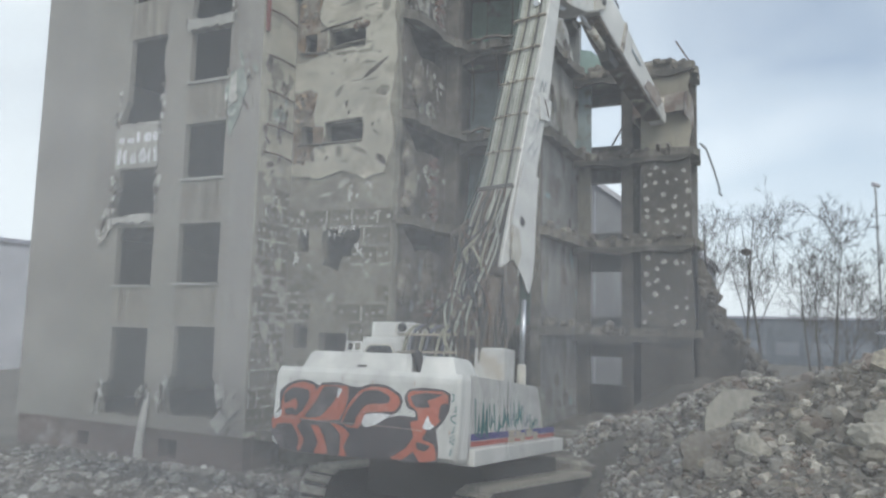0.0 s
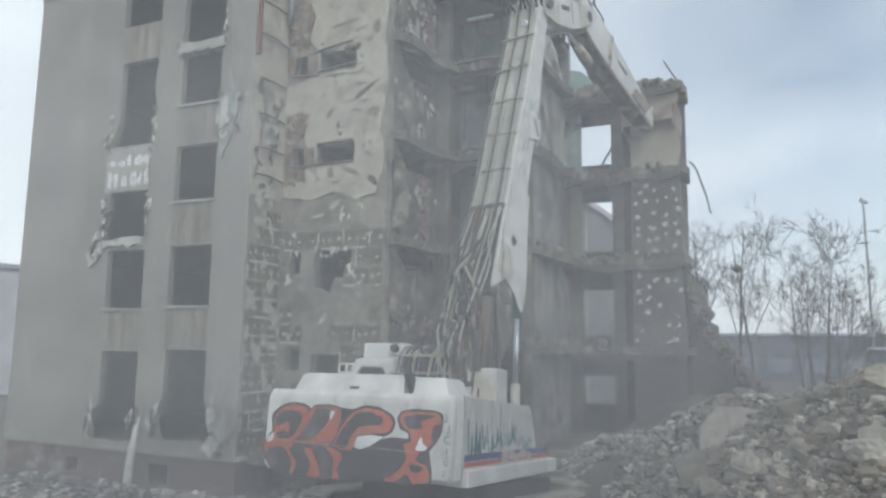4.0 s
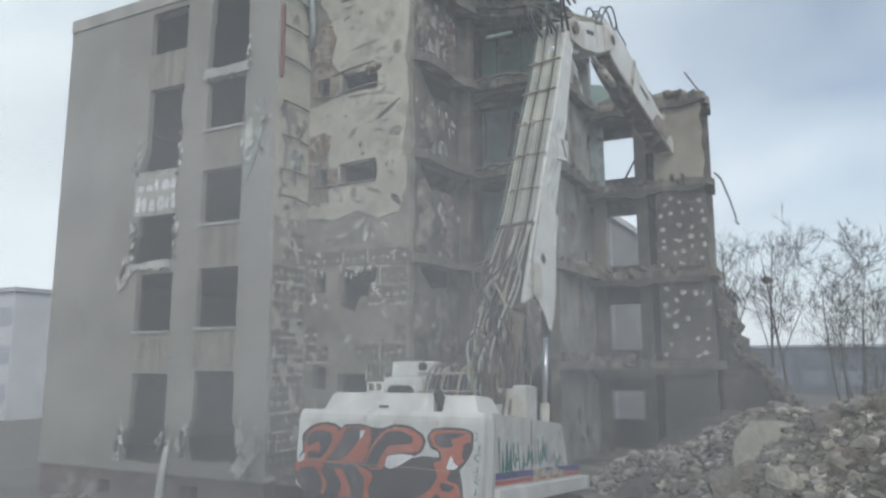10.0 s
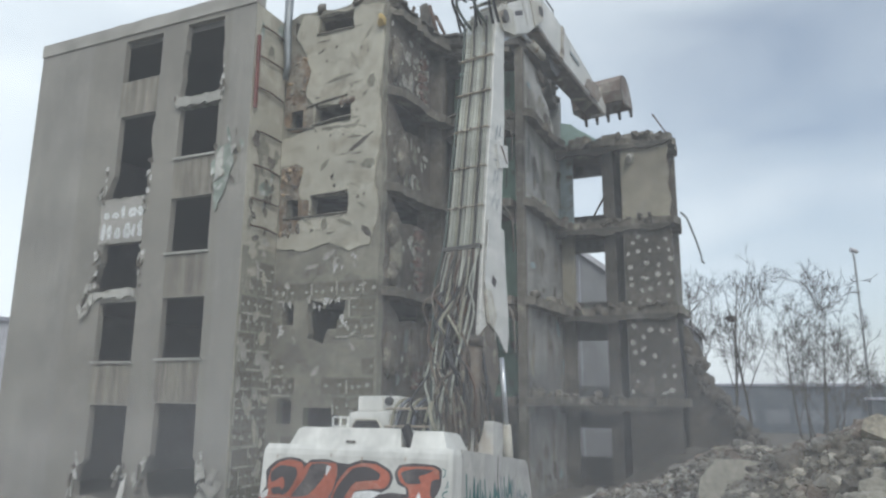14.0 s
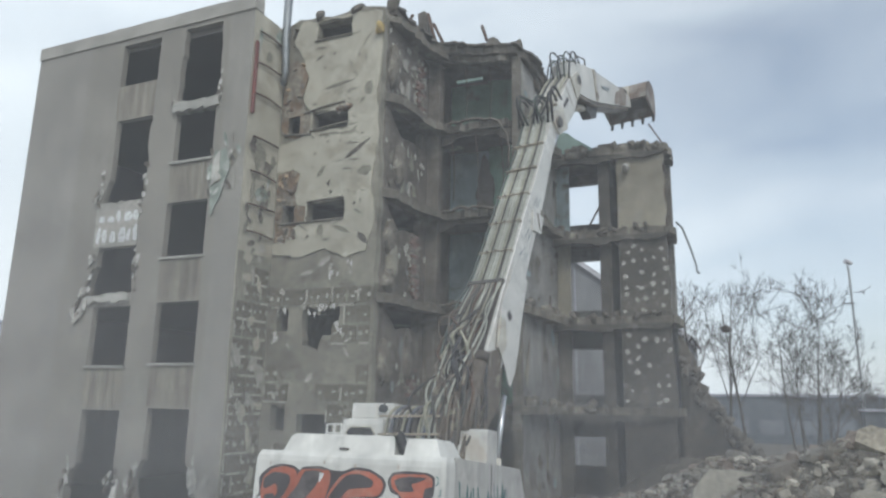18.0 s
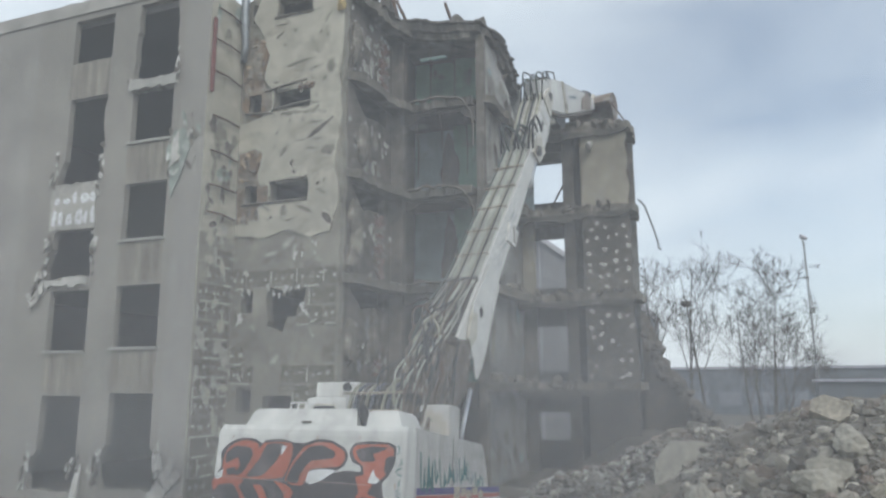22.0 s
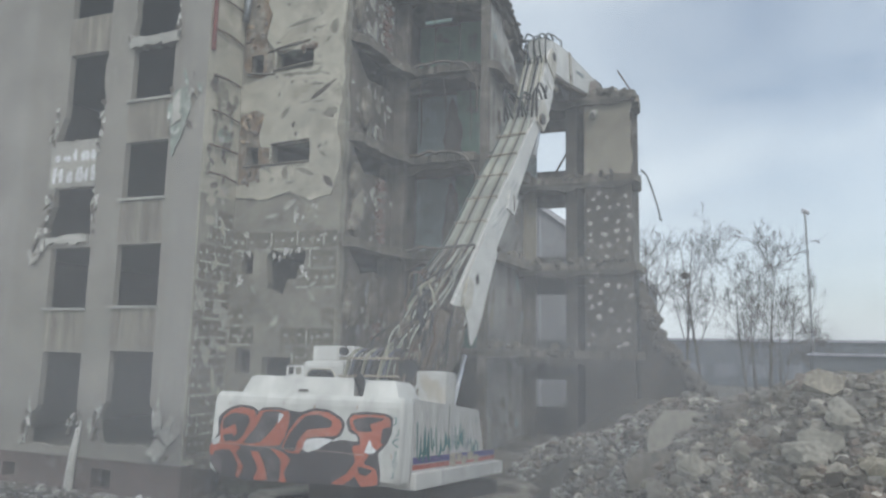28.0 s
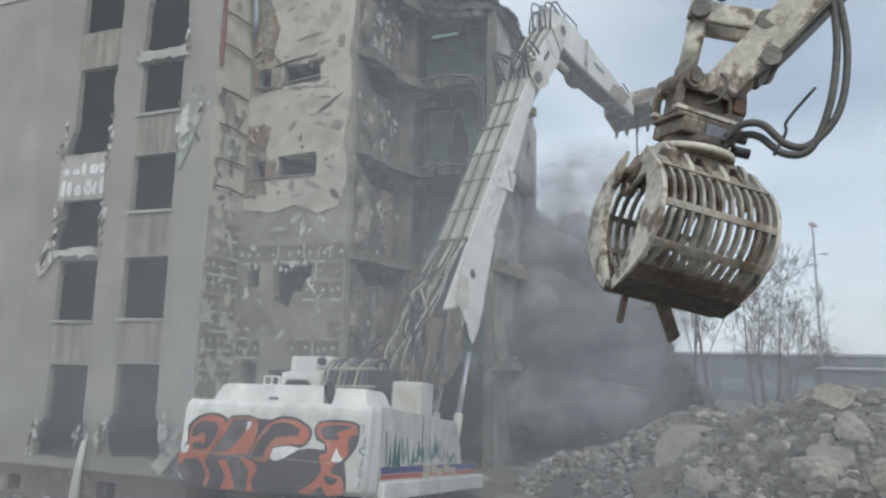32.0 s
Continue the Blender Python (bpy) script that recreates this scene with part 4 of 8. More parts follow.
for i in range(6):
    u = -9.2 + i * 0.42
    part("hanging_wire", tube(curve_pts((u, 20.45, (15.6, 12.9)[i % 2]), (u + 0.15, 20.4, (13.3, 10.6)[i % 2]), (0.1, -0.05, 0)), 0.012, 4), RUST, building)
# white wall running back along the torn end
part("end_room_wall", plate(rect(20.6, 25.98, 0.9, 10.196), [], 0.24, side_at(-6.39)), WHITEWALL, building, "stained white room wall along the torn end")
part("upper_room_wall", plate(ragged([(20.6, 10.2), (25.98, 10.2), (25.98, 13.1), (24.6, 13.3), (23.6, 14.4), (22.7, 14.8), (21.9, 15.3), (20.6, 15.3)], 0.1, 0.25, 83, {2, 3, 4, 5}), [], 0.24, side_at(-6.39)), TOPWHITE, building, "white room wall stripped along its broken top")
part("corner_post", box(-6.63, -6.36, 20.36, 20.59, 1.0, 15.3, 0.03), RAW, building, "bare concrete post")
for z in (13.16, 10.2, 7.15, 4.15):
    part("slab_edge", plate(ragged([(-6.386, 20.3), (-6.1, 20.6), (-6.05, 22.6), (-5.9, 24.0), (-6.386, 24.0)], 0.08, 0.2, int(z * 9), {0, 1, 2}), [], 0.26, flat_at(z + 0.01)), RAW, building, "broken floor slab edge")

# chimney stump and debris on the roof
part("chimney_stump", plate(ragged([(-10.1, 16.06), (-9.6, 16.06), (-9.66, 17.3), (-9.78, 17.62), (-10.05, 17.55)], 0.05, 0.25, 55), [], 0.5, front_at(20.3)), DIRTY, building, "sooty chimney stump")
for p in (((-10.75, 20.2, 16.1), (-10.2, 20.2, 17.5)), ((-9.6, 20.2, 17.4), (-9.25, 20.2, 16.1)), ((-9.4, 20.25, 17.0), (-9.0, 20.3, 16.1)), ((-7.45, 20.3, 16.0), (-7.65, 20.35, 16.6)), ((-10.6, 20.2, 17.1), (-9.9, 20.2, 16.9))):
    part("roof_beam", tube(p, 0.06, 5), RUST, building)
for i, (u, b, z) in enumerate(((-6.5, 20.6, 15.6), (-6.35, 21.3, 15.5), (-6.4, 22.2, 15.1), (-6.5, 22.9, 14.7), (-6.6, 23.6, 14.3), (-7.2, 20.3, 15.75), (-10.5, 17.1, 16.05), (-11.9, 17.1, 16.1), (-9.4, 17.3, 16.1))):
    ob = part("roof_lump", lump(random.Random(i + 20), 0.22, (1.4, 1.0, 0.5), sub=2), DIRTY, building)
    ob.location = (u, b, z)

# ---- the torn end that comes down: rigid pieces that fall near the end ----
end_pieces = {}


def end_piece(name, label, pivot):
    ob = new(name)
    ob.matrix_world = TURN @ pose(*pivot)
    end_pieces[len(end_pieces)] = (ob, pivot)
    return tagged(ob, label, "building part", "pieces of the torn end")


def in_piece(ob, bm, name, mat, pivot, label=""):
    bm.transform(Matrix.Translation(-Vector(pivot)))
    return part(name, bm, mat, ob, label)


EB, ER = 24.35, -2.4
levels = ((1.12, 4.15), (4.15, 7.15), (7.15, 10.2), (10.2, 13.15))
section = []
for i, (z0, z1) in enumerate(levels):
    piv = (-4.4, 25.2, z0)
    ob = end_piece("building_bay", ("ground-floor", "first-floor", "second-floor", "top-floor")[i] + " bay of the torn end with its slab and window", piv)
    wz, wt_ = ((2.1, 3.1), (4.55, 6.2), (7.6, 9.5), (10.88, 12.48))[i]
    hole = rect(-6.28, -4.8, wz, wt_)
    in_piece(ob, plate(rect(-6.38, ER, z0 + 0.004, z1 - 0.26), [hole], 0.28, front_at(BACK)), "back_wall", (DARKWALL, INNER, WHITEWALL, DIRTY)[i], piv)
    in_piece(ob, plate(ragged([(-6.37, EB - 0.15), (ER + 0.05, EB - 0.1), (ER + 0.2, 25.0), (ER + 0.1, BACK + 0.27), (-6.37, BACK + 0.27)], 0.1, 0.22, 100 + i, {0, 1, 2}), [], 0.25, flat_at(z1)), "floor_slab", RAW, piv, "broken concrete floor slab")
    # wall on the right with adhesive dots, or the ochre one on top
    wall_poly = ragged([(-4.05, z0 + 0.006), (ER - 0.05 + 0.12 * (3 - i) * 0.4, z0 + 0.006), (ER - 0.08, z1 - 0.262), (-4.05, z1 - 0.262)], 0.05, 0.25, 110 + i, {1})
    in_piece(ob, plate(wall_poly, [], 0.16, front_at(EB)), "front_panel", YELLOW if i == 3 else DARKWALL, piv, "ochre painted wall" if i == 3 else "dark wall panel dotted with adhesive")
    in_piece(ob, box(-4.75, -4.35, EB + 0.2, BACK - 0.01, z0 + 0.006, z1 - 0.262), "pier", DARKWALL, piv)
    in_piece(ob, box(-6.37, -5.9, 24.9, 25.0, z0 + 0.006, z1 - 0.262), "side_panel", (DARKWALL, DIRTY, YELLOW, BLUE)[i], piv)
    if i == 3:
        in_piece(ob, lump(random.Random(5), 0.22, (0.6, 0.6, 1.4), sub=2), "pale_knob", TARP, (0, 0, 0)).location = Vector((-3.7, 24.2, 12.35)) - Vector(piv)
        in_piece(ob, tube([(-5.35, 25.9, 10.85), (-4.85, 25.95, 11.75)], 0.04, 5), "loose_bar", RUST, piv)
    in_piece(ob, plate(ragged([(-6.36, z1 - 0.5), (-5.6, z1 - 0.42), (-4.8, z1 - 0.55), (-3.9, z1 - 0.4), (-3.0, z1 - 0.46), (ER - 0.02, z1 - 0.34), (ER, z1 - 0.252), (-6.36, z1 - 0.252)], 0.06, 0.16, 150 + i, {0, 1, 2, 3, 4}), [], 0.12, front_at(EB - 0.14)), "ragged_fringe", DARKWALL, piv, "ragged edge of broken concrete under the slab")
    rng = random.Random(i + 9)
    bm = bmesh.new()
    for k in range(34):
        u = rng.uniform(-6.2, ER)
        lump(rng, rng.uniform(0.05, 0.2), (1.3, 1, 0.6), bm, (u, EB - rng.uniform(-0.25, 0.12), z1 + rng.uniform(-0.22, 0.1)))
    tagged(in_piece(ob, bm, "edge_rubble", DIRTY, piv), "crumbled concrete along the slab edge", kind="stuff")
    if i < 3:
        me = None
        for r in range(6):
            for c in range(5):
                if rng.random() < (0.92, 0.45, 0.12)[i]:
                    continue
                u, v = -3.85 + c * 0.31 + rng.uniform(-0.11, 0.11), z0 + 0.25 + r * 0.41 + rng.uniform(-0.13, 0.13)
                b2 = bmesh.new()
                n = 7
                ring = [(math.cos(2 * math.pi * q / n) * rng.uniform(0.05, 0.09), math.sin(2 * math.pi * q / n) * rng.uniform(0.05, 0.09)) for q in range(n)]
                if me is None:
                    add_sheet(b2, ring, [], 0.02, front_at(0))
                    dab = in_piece(ob, b2, "adhesive_dab", DAB, (0, 0, 0))
                    me = dab.data
                    dab.matrix_local = Matrix.Translation(Vector((u, EB - 0.022, v)) - Vector(piv))
                else:
                    b2.free()
                    share("adhesive_dab", me, ob, Matrix.Translation(Vector((u, EB - 0.022, v)) - Vector(piv)) @ pose(0, 0, 0, 0, rng.uniform(0, 360), 0) @ Matrix.Diagonal((rng.uniform(0.7, 1.7), 1, rng.uniform(0.7, 1.7), 1)))
    if i == 3:
        in_piece(ob, box(-4.7, -4.1, 24.4, 24.9, 13.16, 13.42, 0.05), "roof_stub", RAW, piv, "stub of a broken roof beam")
    section.append(ob)
# broken wall stump sloping down beside the end
stump = new("wall_stump")
stump.matrix_world = TURN
tagged(stump, "broken wall stump sloping down to the rubble", "wall")
part("stump_wall", plate(ragged([(ER + 0.05, 0.2), (1.6, 0.2), (0.4, 1.9), (-0.5, 3.4), (-1.5, 4.6), (-1.95, 6.0), (ER + 0.05, 6.6)], 0.13, 0.22, 130, {1, 2, 3, 4, 5}), [], 0.4, front_at(25.4)), DIRTY, stump)
rng = random.Random(83)
bm = bmesh.new()
for k in range(120):
    t = rng.random()
    lump(rng, rng.uniform(0.05, 0.19), (1.2, 1, 0.7), bm, (ER + 0.3 + 3.6 * t + rng.uniform(-0.3, 0.3), 25.2 + rng.uniform(-0.5, 0.3), 5.8 - 5.0 * t ** 0.8 + rng.uniform(-0.5, 0.1)))
tagged(part("slope_rubble", bm, DIRTY, stump), "crumbled masonry along the sloping stump", kind="stuff")
# bent pipe hanging off the torn end
pipe = new("hanging_pipe")
pipe.matrix_world = TURN
tagged(pipe, "bent metal pipe hanging off the torn wall", "pipe")
part("pipe_run", tube([(ER + 0.25, 24.6, 10.35), (ER + 0.45, 24.5, 10.1), (ER + 0.7, 24.4, 9.3), (ER + 0.84, 24.4, 8.75), (ER + 0.83, 24.37, 8.6), (ER + 0.92, 24.35, 8.5)], 0.036, 6), ZINC, pipe)
rod = new("antenna_rod")
rod.matrix_world = TURN
tagged(rod, "bent steel rod standing at the torn end", "rod")
part("rod_bar", tube([(ER - 0.2, 25.8, 10.0), (ER - 0.2, 25.8, 13.7), (ER - 0.65, 25.8, 14.5)], 0.03, 6), RUST, rod)

panel = new("turquoise_panel")
panel.matrix_world = TURN @ pose(-5.4, 24.9, 13.16)
tagged(panel, "turquoise board leaning on the top slab", "panel")
part("board", plate(ragged([(-0.9, 0.0), (0.8, 0.0), (0.6, 0.15), (-0.5, 1.04), (-0.9, 1.14)], 0.03, 0.3, 120, {2}), [], 0.08, front_at(0)), TURQ, panel)
part("board_edge", box(-0.9, 0.8, -0.012, -0.002, 0.0, 0.05), SILL, panel)
# lumps that lie loose on the slabs, and bars standing in them
loose = []
rng = random.Random(61)
for k in range(20):
    top = (13.15, 13.15, 10.2)[k % 3]
    s = rng.uniform(0.1, 0.3)
    p = (rng.uniform(-6.0, ER - 0.3), rng.uniform(24.5, 25.6), top + s * 0.42)
    ob = part("loose_lump", lump(rng, s, (1.2, 0.9, 0.7), sub=1), RAW)
    ob.matrix_world = TURN @ pose(*p)
    tagged(ob, "broken concrete lump lying loose on the slab", "rubble", "loose lumps on the torn end")
    loose.append((ob, p))
for k in range(5):
    x = -4.0 + 0.3 * k
    ob = part("rebar", tube([(0, 0, 0), (rng.uniform(-0.1, 0.1), rng.uniform(-0.15, 0.05), 0.4), (rng.uniform(-0.3, 0.3), rng.uniform(-0.3, 0.1), rng.uniform(0.55, 0.85))], 0.016, 5), RUST)
    ob.matrix_world = TURN @ pose(x, 25.0 + 0.05 * (k % 3), 10.2)
    tagged(ob, "rusty bar sticking up from the broken slab", "rebar", "bars in the slab")
# ---- white high-reach demolition excavator; x right, y forward, z up from its slewing ring ----
excavator = new("demolition_excavator")
excavator.matrix_world = pose(1.0, 15.06, 1.70, -5.0, -1.5, -37.0)
tagged(excavator, "white high-reach demolition excavator with graffiti on its counterweight", "excavator")
BOOM_L, LINK_L, STICK_L = 10.03, 2.64, 5.42
FOOT = Vector((0.1, -0.9, 1.47))

# undercarriage
under = part("undercarriage", box(-1.73, 1.15, -1.5, 1.5, -1.1, -0.25, 0.08), TRACKSIDE, excavator)
ring = part("slewing_ring", tube([(0, 0, -0.25), (0, 0, 0.02)], 0.95, 24), STEEL, excavator)
shoe = None
crawlers = []
for sx in (-1, 1):
    x0, x1 = (-2.4, -1.74) if sx < 0 else (1.16, 1.82)
    half, r, zc = 2.2, 0.5, -1.1
    bm = bmesh.new()
    prof = [(half + r * math.sin(a), zc + r * math.cos(a)) for a in [math.pi * k / 10 for k in range(11)]] + [(-half - r * math.sin(a), zc - r * math.cos(a)) for a in [math.pi * k / 10 for k in range(11)]]
    ring0 = [bm.verts.new((x0 + 0.04, y, z)) for y, z in prof]
    ring1 = [bm.verts.new((x1 - 0.04, y, z)) for y, z in prof]
    n = len(prof)
    for k in range(n):
        bm.faces.new((ring0[k], ring0[(k + 1) % n], ring1[(k + 1) % n], ring1[k]))
    bm.faces.new(ring0[::-1])
    bm.faces.new(ring1)
    bmesh.ops.recalc_face_normals(bm, faces=bm.faces[:])
    crawler = part("crawler_track", bm, TRACKSIDE, excavator, "dusty steel crawler track")
    crawlers.append(crawler)
    total = 4 * half + 2 * math.pi * r
    count = 52
    for k in range(count):
        s = total * k / count
        if s < 2 * half:
            y, z, a = -half + s, zc + r, 0
        elif s < 2 * half + math.pi * r:
            th = (s - 2 * half) / r
            y, z, a = half + r * math.sin(th), zc + r * math.cos(th), -math.degrees(th)
        elif s < 4 * half + math.pi * r:
            y, z, a = half - (s - 2 * half - math.pi * r), zc - r, 180
        else:
            th = (s - 4 * half - math.pi * r) / r
            y, z, a = -half - r * math.sin(th), zc - r * math.cos(th), 180 - math.degrees(th)
        m = pose((x0 + x1) / 2, y, z, a, 0, 0)
        if shoe is None:
            b = bmesh.new()
            add_box(b, -0.33, 0.33, -0.075, 0.075, -0.01, 0.03)
            add_box(b, -0.3, 0.3, -0.065, -0.04, 0.03, 0.07)
            add_box(b, -0.3, 0.3, 0.02, 0.04, 0.03, 0.06)
            first = part("track_shoe", b, TRACK, crawler)
            first.matrix_local = m
            shoe = first.data
        else:
            share("track_shoe", shoe, crawler, m)
    for k in range(5):
        part("track_roller", tube([(x1 + 0.005 if sx > 0 else x0 - 0.005, -1.7 + 0.85 * k, zc - 0.18), ((x1 if sx > 0 else x0) + sx * 0.06, -1.7 + 0.85 * k, zc - 0.18)], 0.16, 12), STEEL, crawler)

# upper body
upper = part("upper_frame", box(-1.75, 1.72, -3.6, 1.3, 0.02, 0.2, 0.03), WHITE, excavator)
REAR, HW, TOP = -3.9, 1.83, 1.37


def counterweight_mesh():
    """A plain block, its lower edge drawn in and the upright corners slightly rounded."""
    bm = bmesh.new()
    sections = ((0.0, 0.10), (0.07, 0.02), (0.5, 0.0), (1.2, 0.0), (1.29, 0.02), (TOP, 0.07))
    rings = []
    for z, inset in sections:
        w, y0, y1 = HW - inset * 0.5, REAR + inset, -3.5
        ring = []
        r = 0.07
        for cx, cy, a0 in ((-w + r, y0 + r, 180), (w - r, y0 + r, 270)):
            for k in range(5):
                a = math.radians(a0 + 22.5 * k)
                ring.append((cx + r * math.cos(a), cy + r * math.sin(a), z))
        ring += [(w, y1, z), (-w, y1, z)]
        rings.append([bm.verts.new(p) for p in ring])
    for a, b in zip(rings, rings[1:]):
        n = len(a)
        for k in range(n):
            f = bm.faces.new((a[k], a[(k + 1) % n], b[(k + 1) % n], b[k]))
            f.smooth = k not in (4, 9, 10, 11)
    bm.faces.new(rings[0][::-1])
    bm.faces.new(rings[-1])
    return bm


weight = part("counterweight", counterweight_mesh(), WHITE, upper, "white counterweight covered in orange and black graffiti")


# graffiti: sprayed letter shapes on the flat of the counterweight
def rounded(pts, n=3):
    """The closed outline drawn as a soft curve through its corners."""
    out = []
    k = len(pts)
    for i in range(k):
        p0, p1, p2, p3 = (Vector(pts[(i + j) % k]) for j in (-1, 0, 1, 2))
        for q in range(n):
            t = q / n
            v = 0.5 * ((2 * p1) + (p2 - p0) * t * 0.8 + (2 * p0 - 5 * p1 + 4 * p2 - p3) * t * t * 0.8 + (3 * p1 - p0 - 3 * p2 + p3) * t ** 3 * 0.8) + 0.1 * t * (p2 - p1)
            w = p1.lerp(p2, t)
            out.append(tuple(v.lerp(w, 0.35)))
    return out


def spray(name, polys, mat, y, parent, label=""):
    bm = bmesh.new()
    for p in polys:
        add_sheet(bm, rounded(p), [], 0.003, front_at(y))
    return part(name, bm, mat, parent, label)


GY = REAR - 0.003
spray("graffiti_outline", [
    [(-1.84, 0.44), (-1.67, 0.65), (-1.7, 0.91), (-1.53, 1.07), (-1.28, 1.15), (-1.01, 1.13), (-0.87, 1.06), (-0.79, 1.12), (-0.46, 1.14), (-0.24, 1.09), (-0.02, 1.08), (0.2, 1.15), (0.5, 1.13), (0.75, 1.01), (0.81, 0.89), (0.75, 0.74), (0.56, 0.63), (0.78, 0.67), (1.05, 0.66), (1.04, 0.75), (0.9, 0.8), (0.83, 0.96), (0.91, 1.09), (1.13, 1.13), (1.52, 1.12), (1.66, 1.05), (1.65, 0.8), (1.54, 0.6), (1.44, 0.49), (1.49, 0.24), (1.49, 0.02), (1.19, -0.03), (0.64, -0.03), (-0.13, -0.06), (-1.06, -0.08), (-1.56, -0.03), (-1.78, 0.18)],
], SPRAYDARK, GY, weight)
for shape in [
    [(-1.6, 0.92), (-1.45, 1.05), (-1.23, 1.11), (-0.98, 1.07), (-0.91, 0.95), (-1.01, 0.69), (-1.2, 0.47), (-1.45, 0.43), (-1.59, 0.48), (-1.64, 0.7)],
    [(-0.93, 0.93), (-0.82, 1.07), (-0.29, 1.08), (-0.25, 0.89), (-0.4, 0.52), (-1.17, 0.49)],
    [(-0.34, 0.48), (-0.24, 0.76), (-0.05, 1), (0.2, 1.1), (0.48, 1.09), (0.71, 0.98), (0.76, 0.87), (0.67, 0.73), (0.37, 0.7), (0.12, 0.66), (0.05, 0.49), (-0.07, 0.37)],
    [(0.89, 0.98), (0.97, 1.07), (1.49, 1.09), (1.62, 1.02), (1.61, 0.8), (1.49, 0.62), (1.38, 0.53), (1.13, 0.55), (1.09, 0.74), (0.94, 0.85)],
    [(-1.82, 0.43), (-1.61, 0.6), (-1.56, 0.48), (-1.17, 0.45), (-1.26, 0.35), (-1.09, 0.14), (-1.17, -0.06), (-1.34, 0.1), (-1.59, 0.38), (-1.77, 0.27)],
    [(-0.98, 0.37), (-0.82, 0.39), (-0.69, 0.23), (-0.58, -0.04), (-0.85, -0.06), (-0.79, 0.13)],
    [(-0.57, 0.46), (-0.32, 0.41), (-0.17, 0.3), (-0.27, 0.09), (-0.2, -0.05), (-0.36, -0.05), (-0.34, 0.25)],
    [(0.64, -0.01), (0.89, 0.15), (1.04, 0.35), (0.97, 0.57), (1.13, 0.61), (1.27, 0.47), (1.2, 0.33), (1.41, 0.26), (1.46, 0.04), (1.18, -0.02), (1.05, 0.12), (0.86, -0.01)],
]:
    spray("graffiti_letter", [shape], ORANGE, GY - 0.003, weight)
for shape in [
    [(-1.59, 0.89), (-1.39, 1.01), (-1.09, 0.98), (-1.04, 0.86), (-1.15, 0.64), (-1.28, 0.53), (-1.39, 0.54), (-1.28, 0.68), (-1.34, 0.82), (-1.57, 0.72)],
    [(-1.56, 0.62), (-1.37, 0.66), (-1.34, 0.56), (-1.5, 0.52)],
    [(-0.76, 1.05), (-0.43, 1.06), (-0.52, 0.82), (-0.79, 0.55), (-1.13, 0.51), (-0.89, 0.81)],
    [(-0.32, 0.47), (-0.21, 0.73), (0.05, 1.01), (0.31, 1.05), (0.56, 0.96), (0.54, 0.85), (0.12, 0.8), (-0.05, 0.6), (-0.1, 0.44)],
    [(0.95, 0.98), (1.19, 1.05), (1.52, 1.04), (1.38, 0.97), (1.26, 0.93), (1.31, 0.83), (1.05, 0.82)],
    [(1.49, 0.87), (1.63, 0.91), (1.6, 0.68), (1.48, 0.65)],
    [(-1.7, 0.35), (-1.39, 0.39), (-1.2, 0.16), (-1.23, -0.04), (-1.53, -0), (-1.72, 0.18)],
    [(-1.17, 0.45), (-0.6, 0.46), (-0.36, 0.29), (-0.34, -0.03), (-0.54, -0.04), (-0.67, 0.28), (-0.81, 0.43), (-0.98, 0.41), (-0.82, 0.18), (-0.89, -0.05), (-1.06, -0.06), (-1.04, 0.17)],
    [(-0.27, 0.41), (0.09, 0.41), (0.37, 0.51), (0.89, 0.66), (0.97, 0.52), (1, 0.35), (0.83, 0.16), (0.63, 0), (-0.16, -0.03), (-0.24, 0.09), (-0.14, 0.3)],
    [(1.1, 0.28), (1.35, 0.24), (1.26, 0.15), (1.13, 0.17)],
]:
    spray("graffiti_shade", [shape], SPRAYDARK, GY - 0.006, weight)
for shape in [
    [(0.06, 0.48), (0.11, 0.64), (0.37, 0.68), (0.6, 0.66), (0.34, 0.5), (0.16, 0.44)],
    [(1.2, 0.5), (1.28, 0.7), (1.33, 0.6), (1.41, 0.54), (1.34, 0.49)],
    [(-1.77, 0.52), (-1.62, 0.61), (-1.63, 0.49), (-1.74, 0.45)],
    [(-0.46, 1.03), (-0.37, 1.02), (-0.46, 0.87)],
]:
    spray("graffiti_gap", [shape], SPRAYWHITE, GY - 0.009, weight)
rng = random.Random(66)
for k in range(6):
    z = 0.14 + 0.16 * k
    stroke = [(1.68 + 0.1 * ((k * 3 + j * j + j) % 5) / 4, z + 0.03 * j + rng.uniform(-0.01, 0.01)) for j in range(4 + k % 2)]
    part("lettering_bar", plate(band(stroke, 0.018), [], 0.004, front_at(GY)), TEAL, weight)
part("crease_line", plate(band([(-1.8, 0.5), (-0.6, 0.47), (0.5, 0.48), (1.2, 0.46)], 0.007), [], 0.003, front_at(GY - 0.012)), SCUFF, weight)
for k, (x, z, l) in enumerate(((-1.5, 1.18, 0.05), (0.2, 1.2, 0.07), (1.0, 1.22, 0.06), (-0.4, 1.23, 0.04), (1.66, 0.5, 0.07))):
    part("rust_run", plate(rounded([(x, z), (x + 0.02, z), (x + 0.014, z - l), (x + 0.004, z - l * 1.4)]), [], 0.002, front_at(GY - 0.0005)), RUSTRUN, weight)

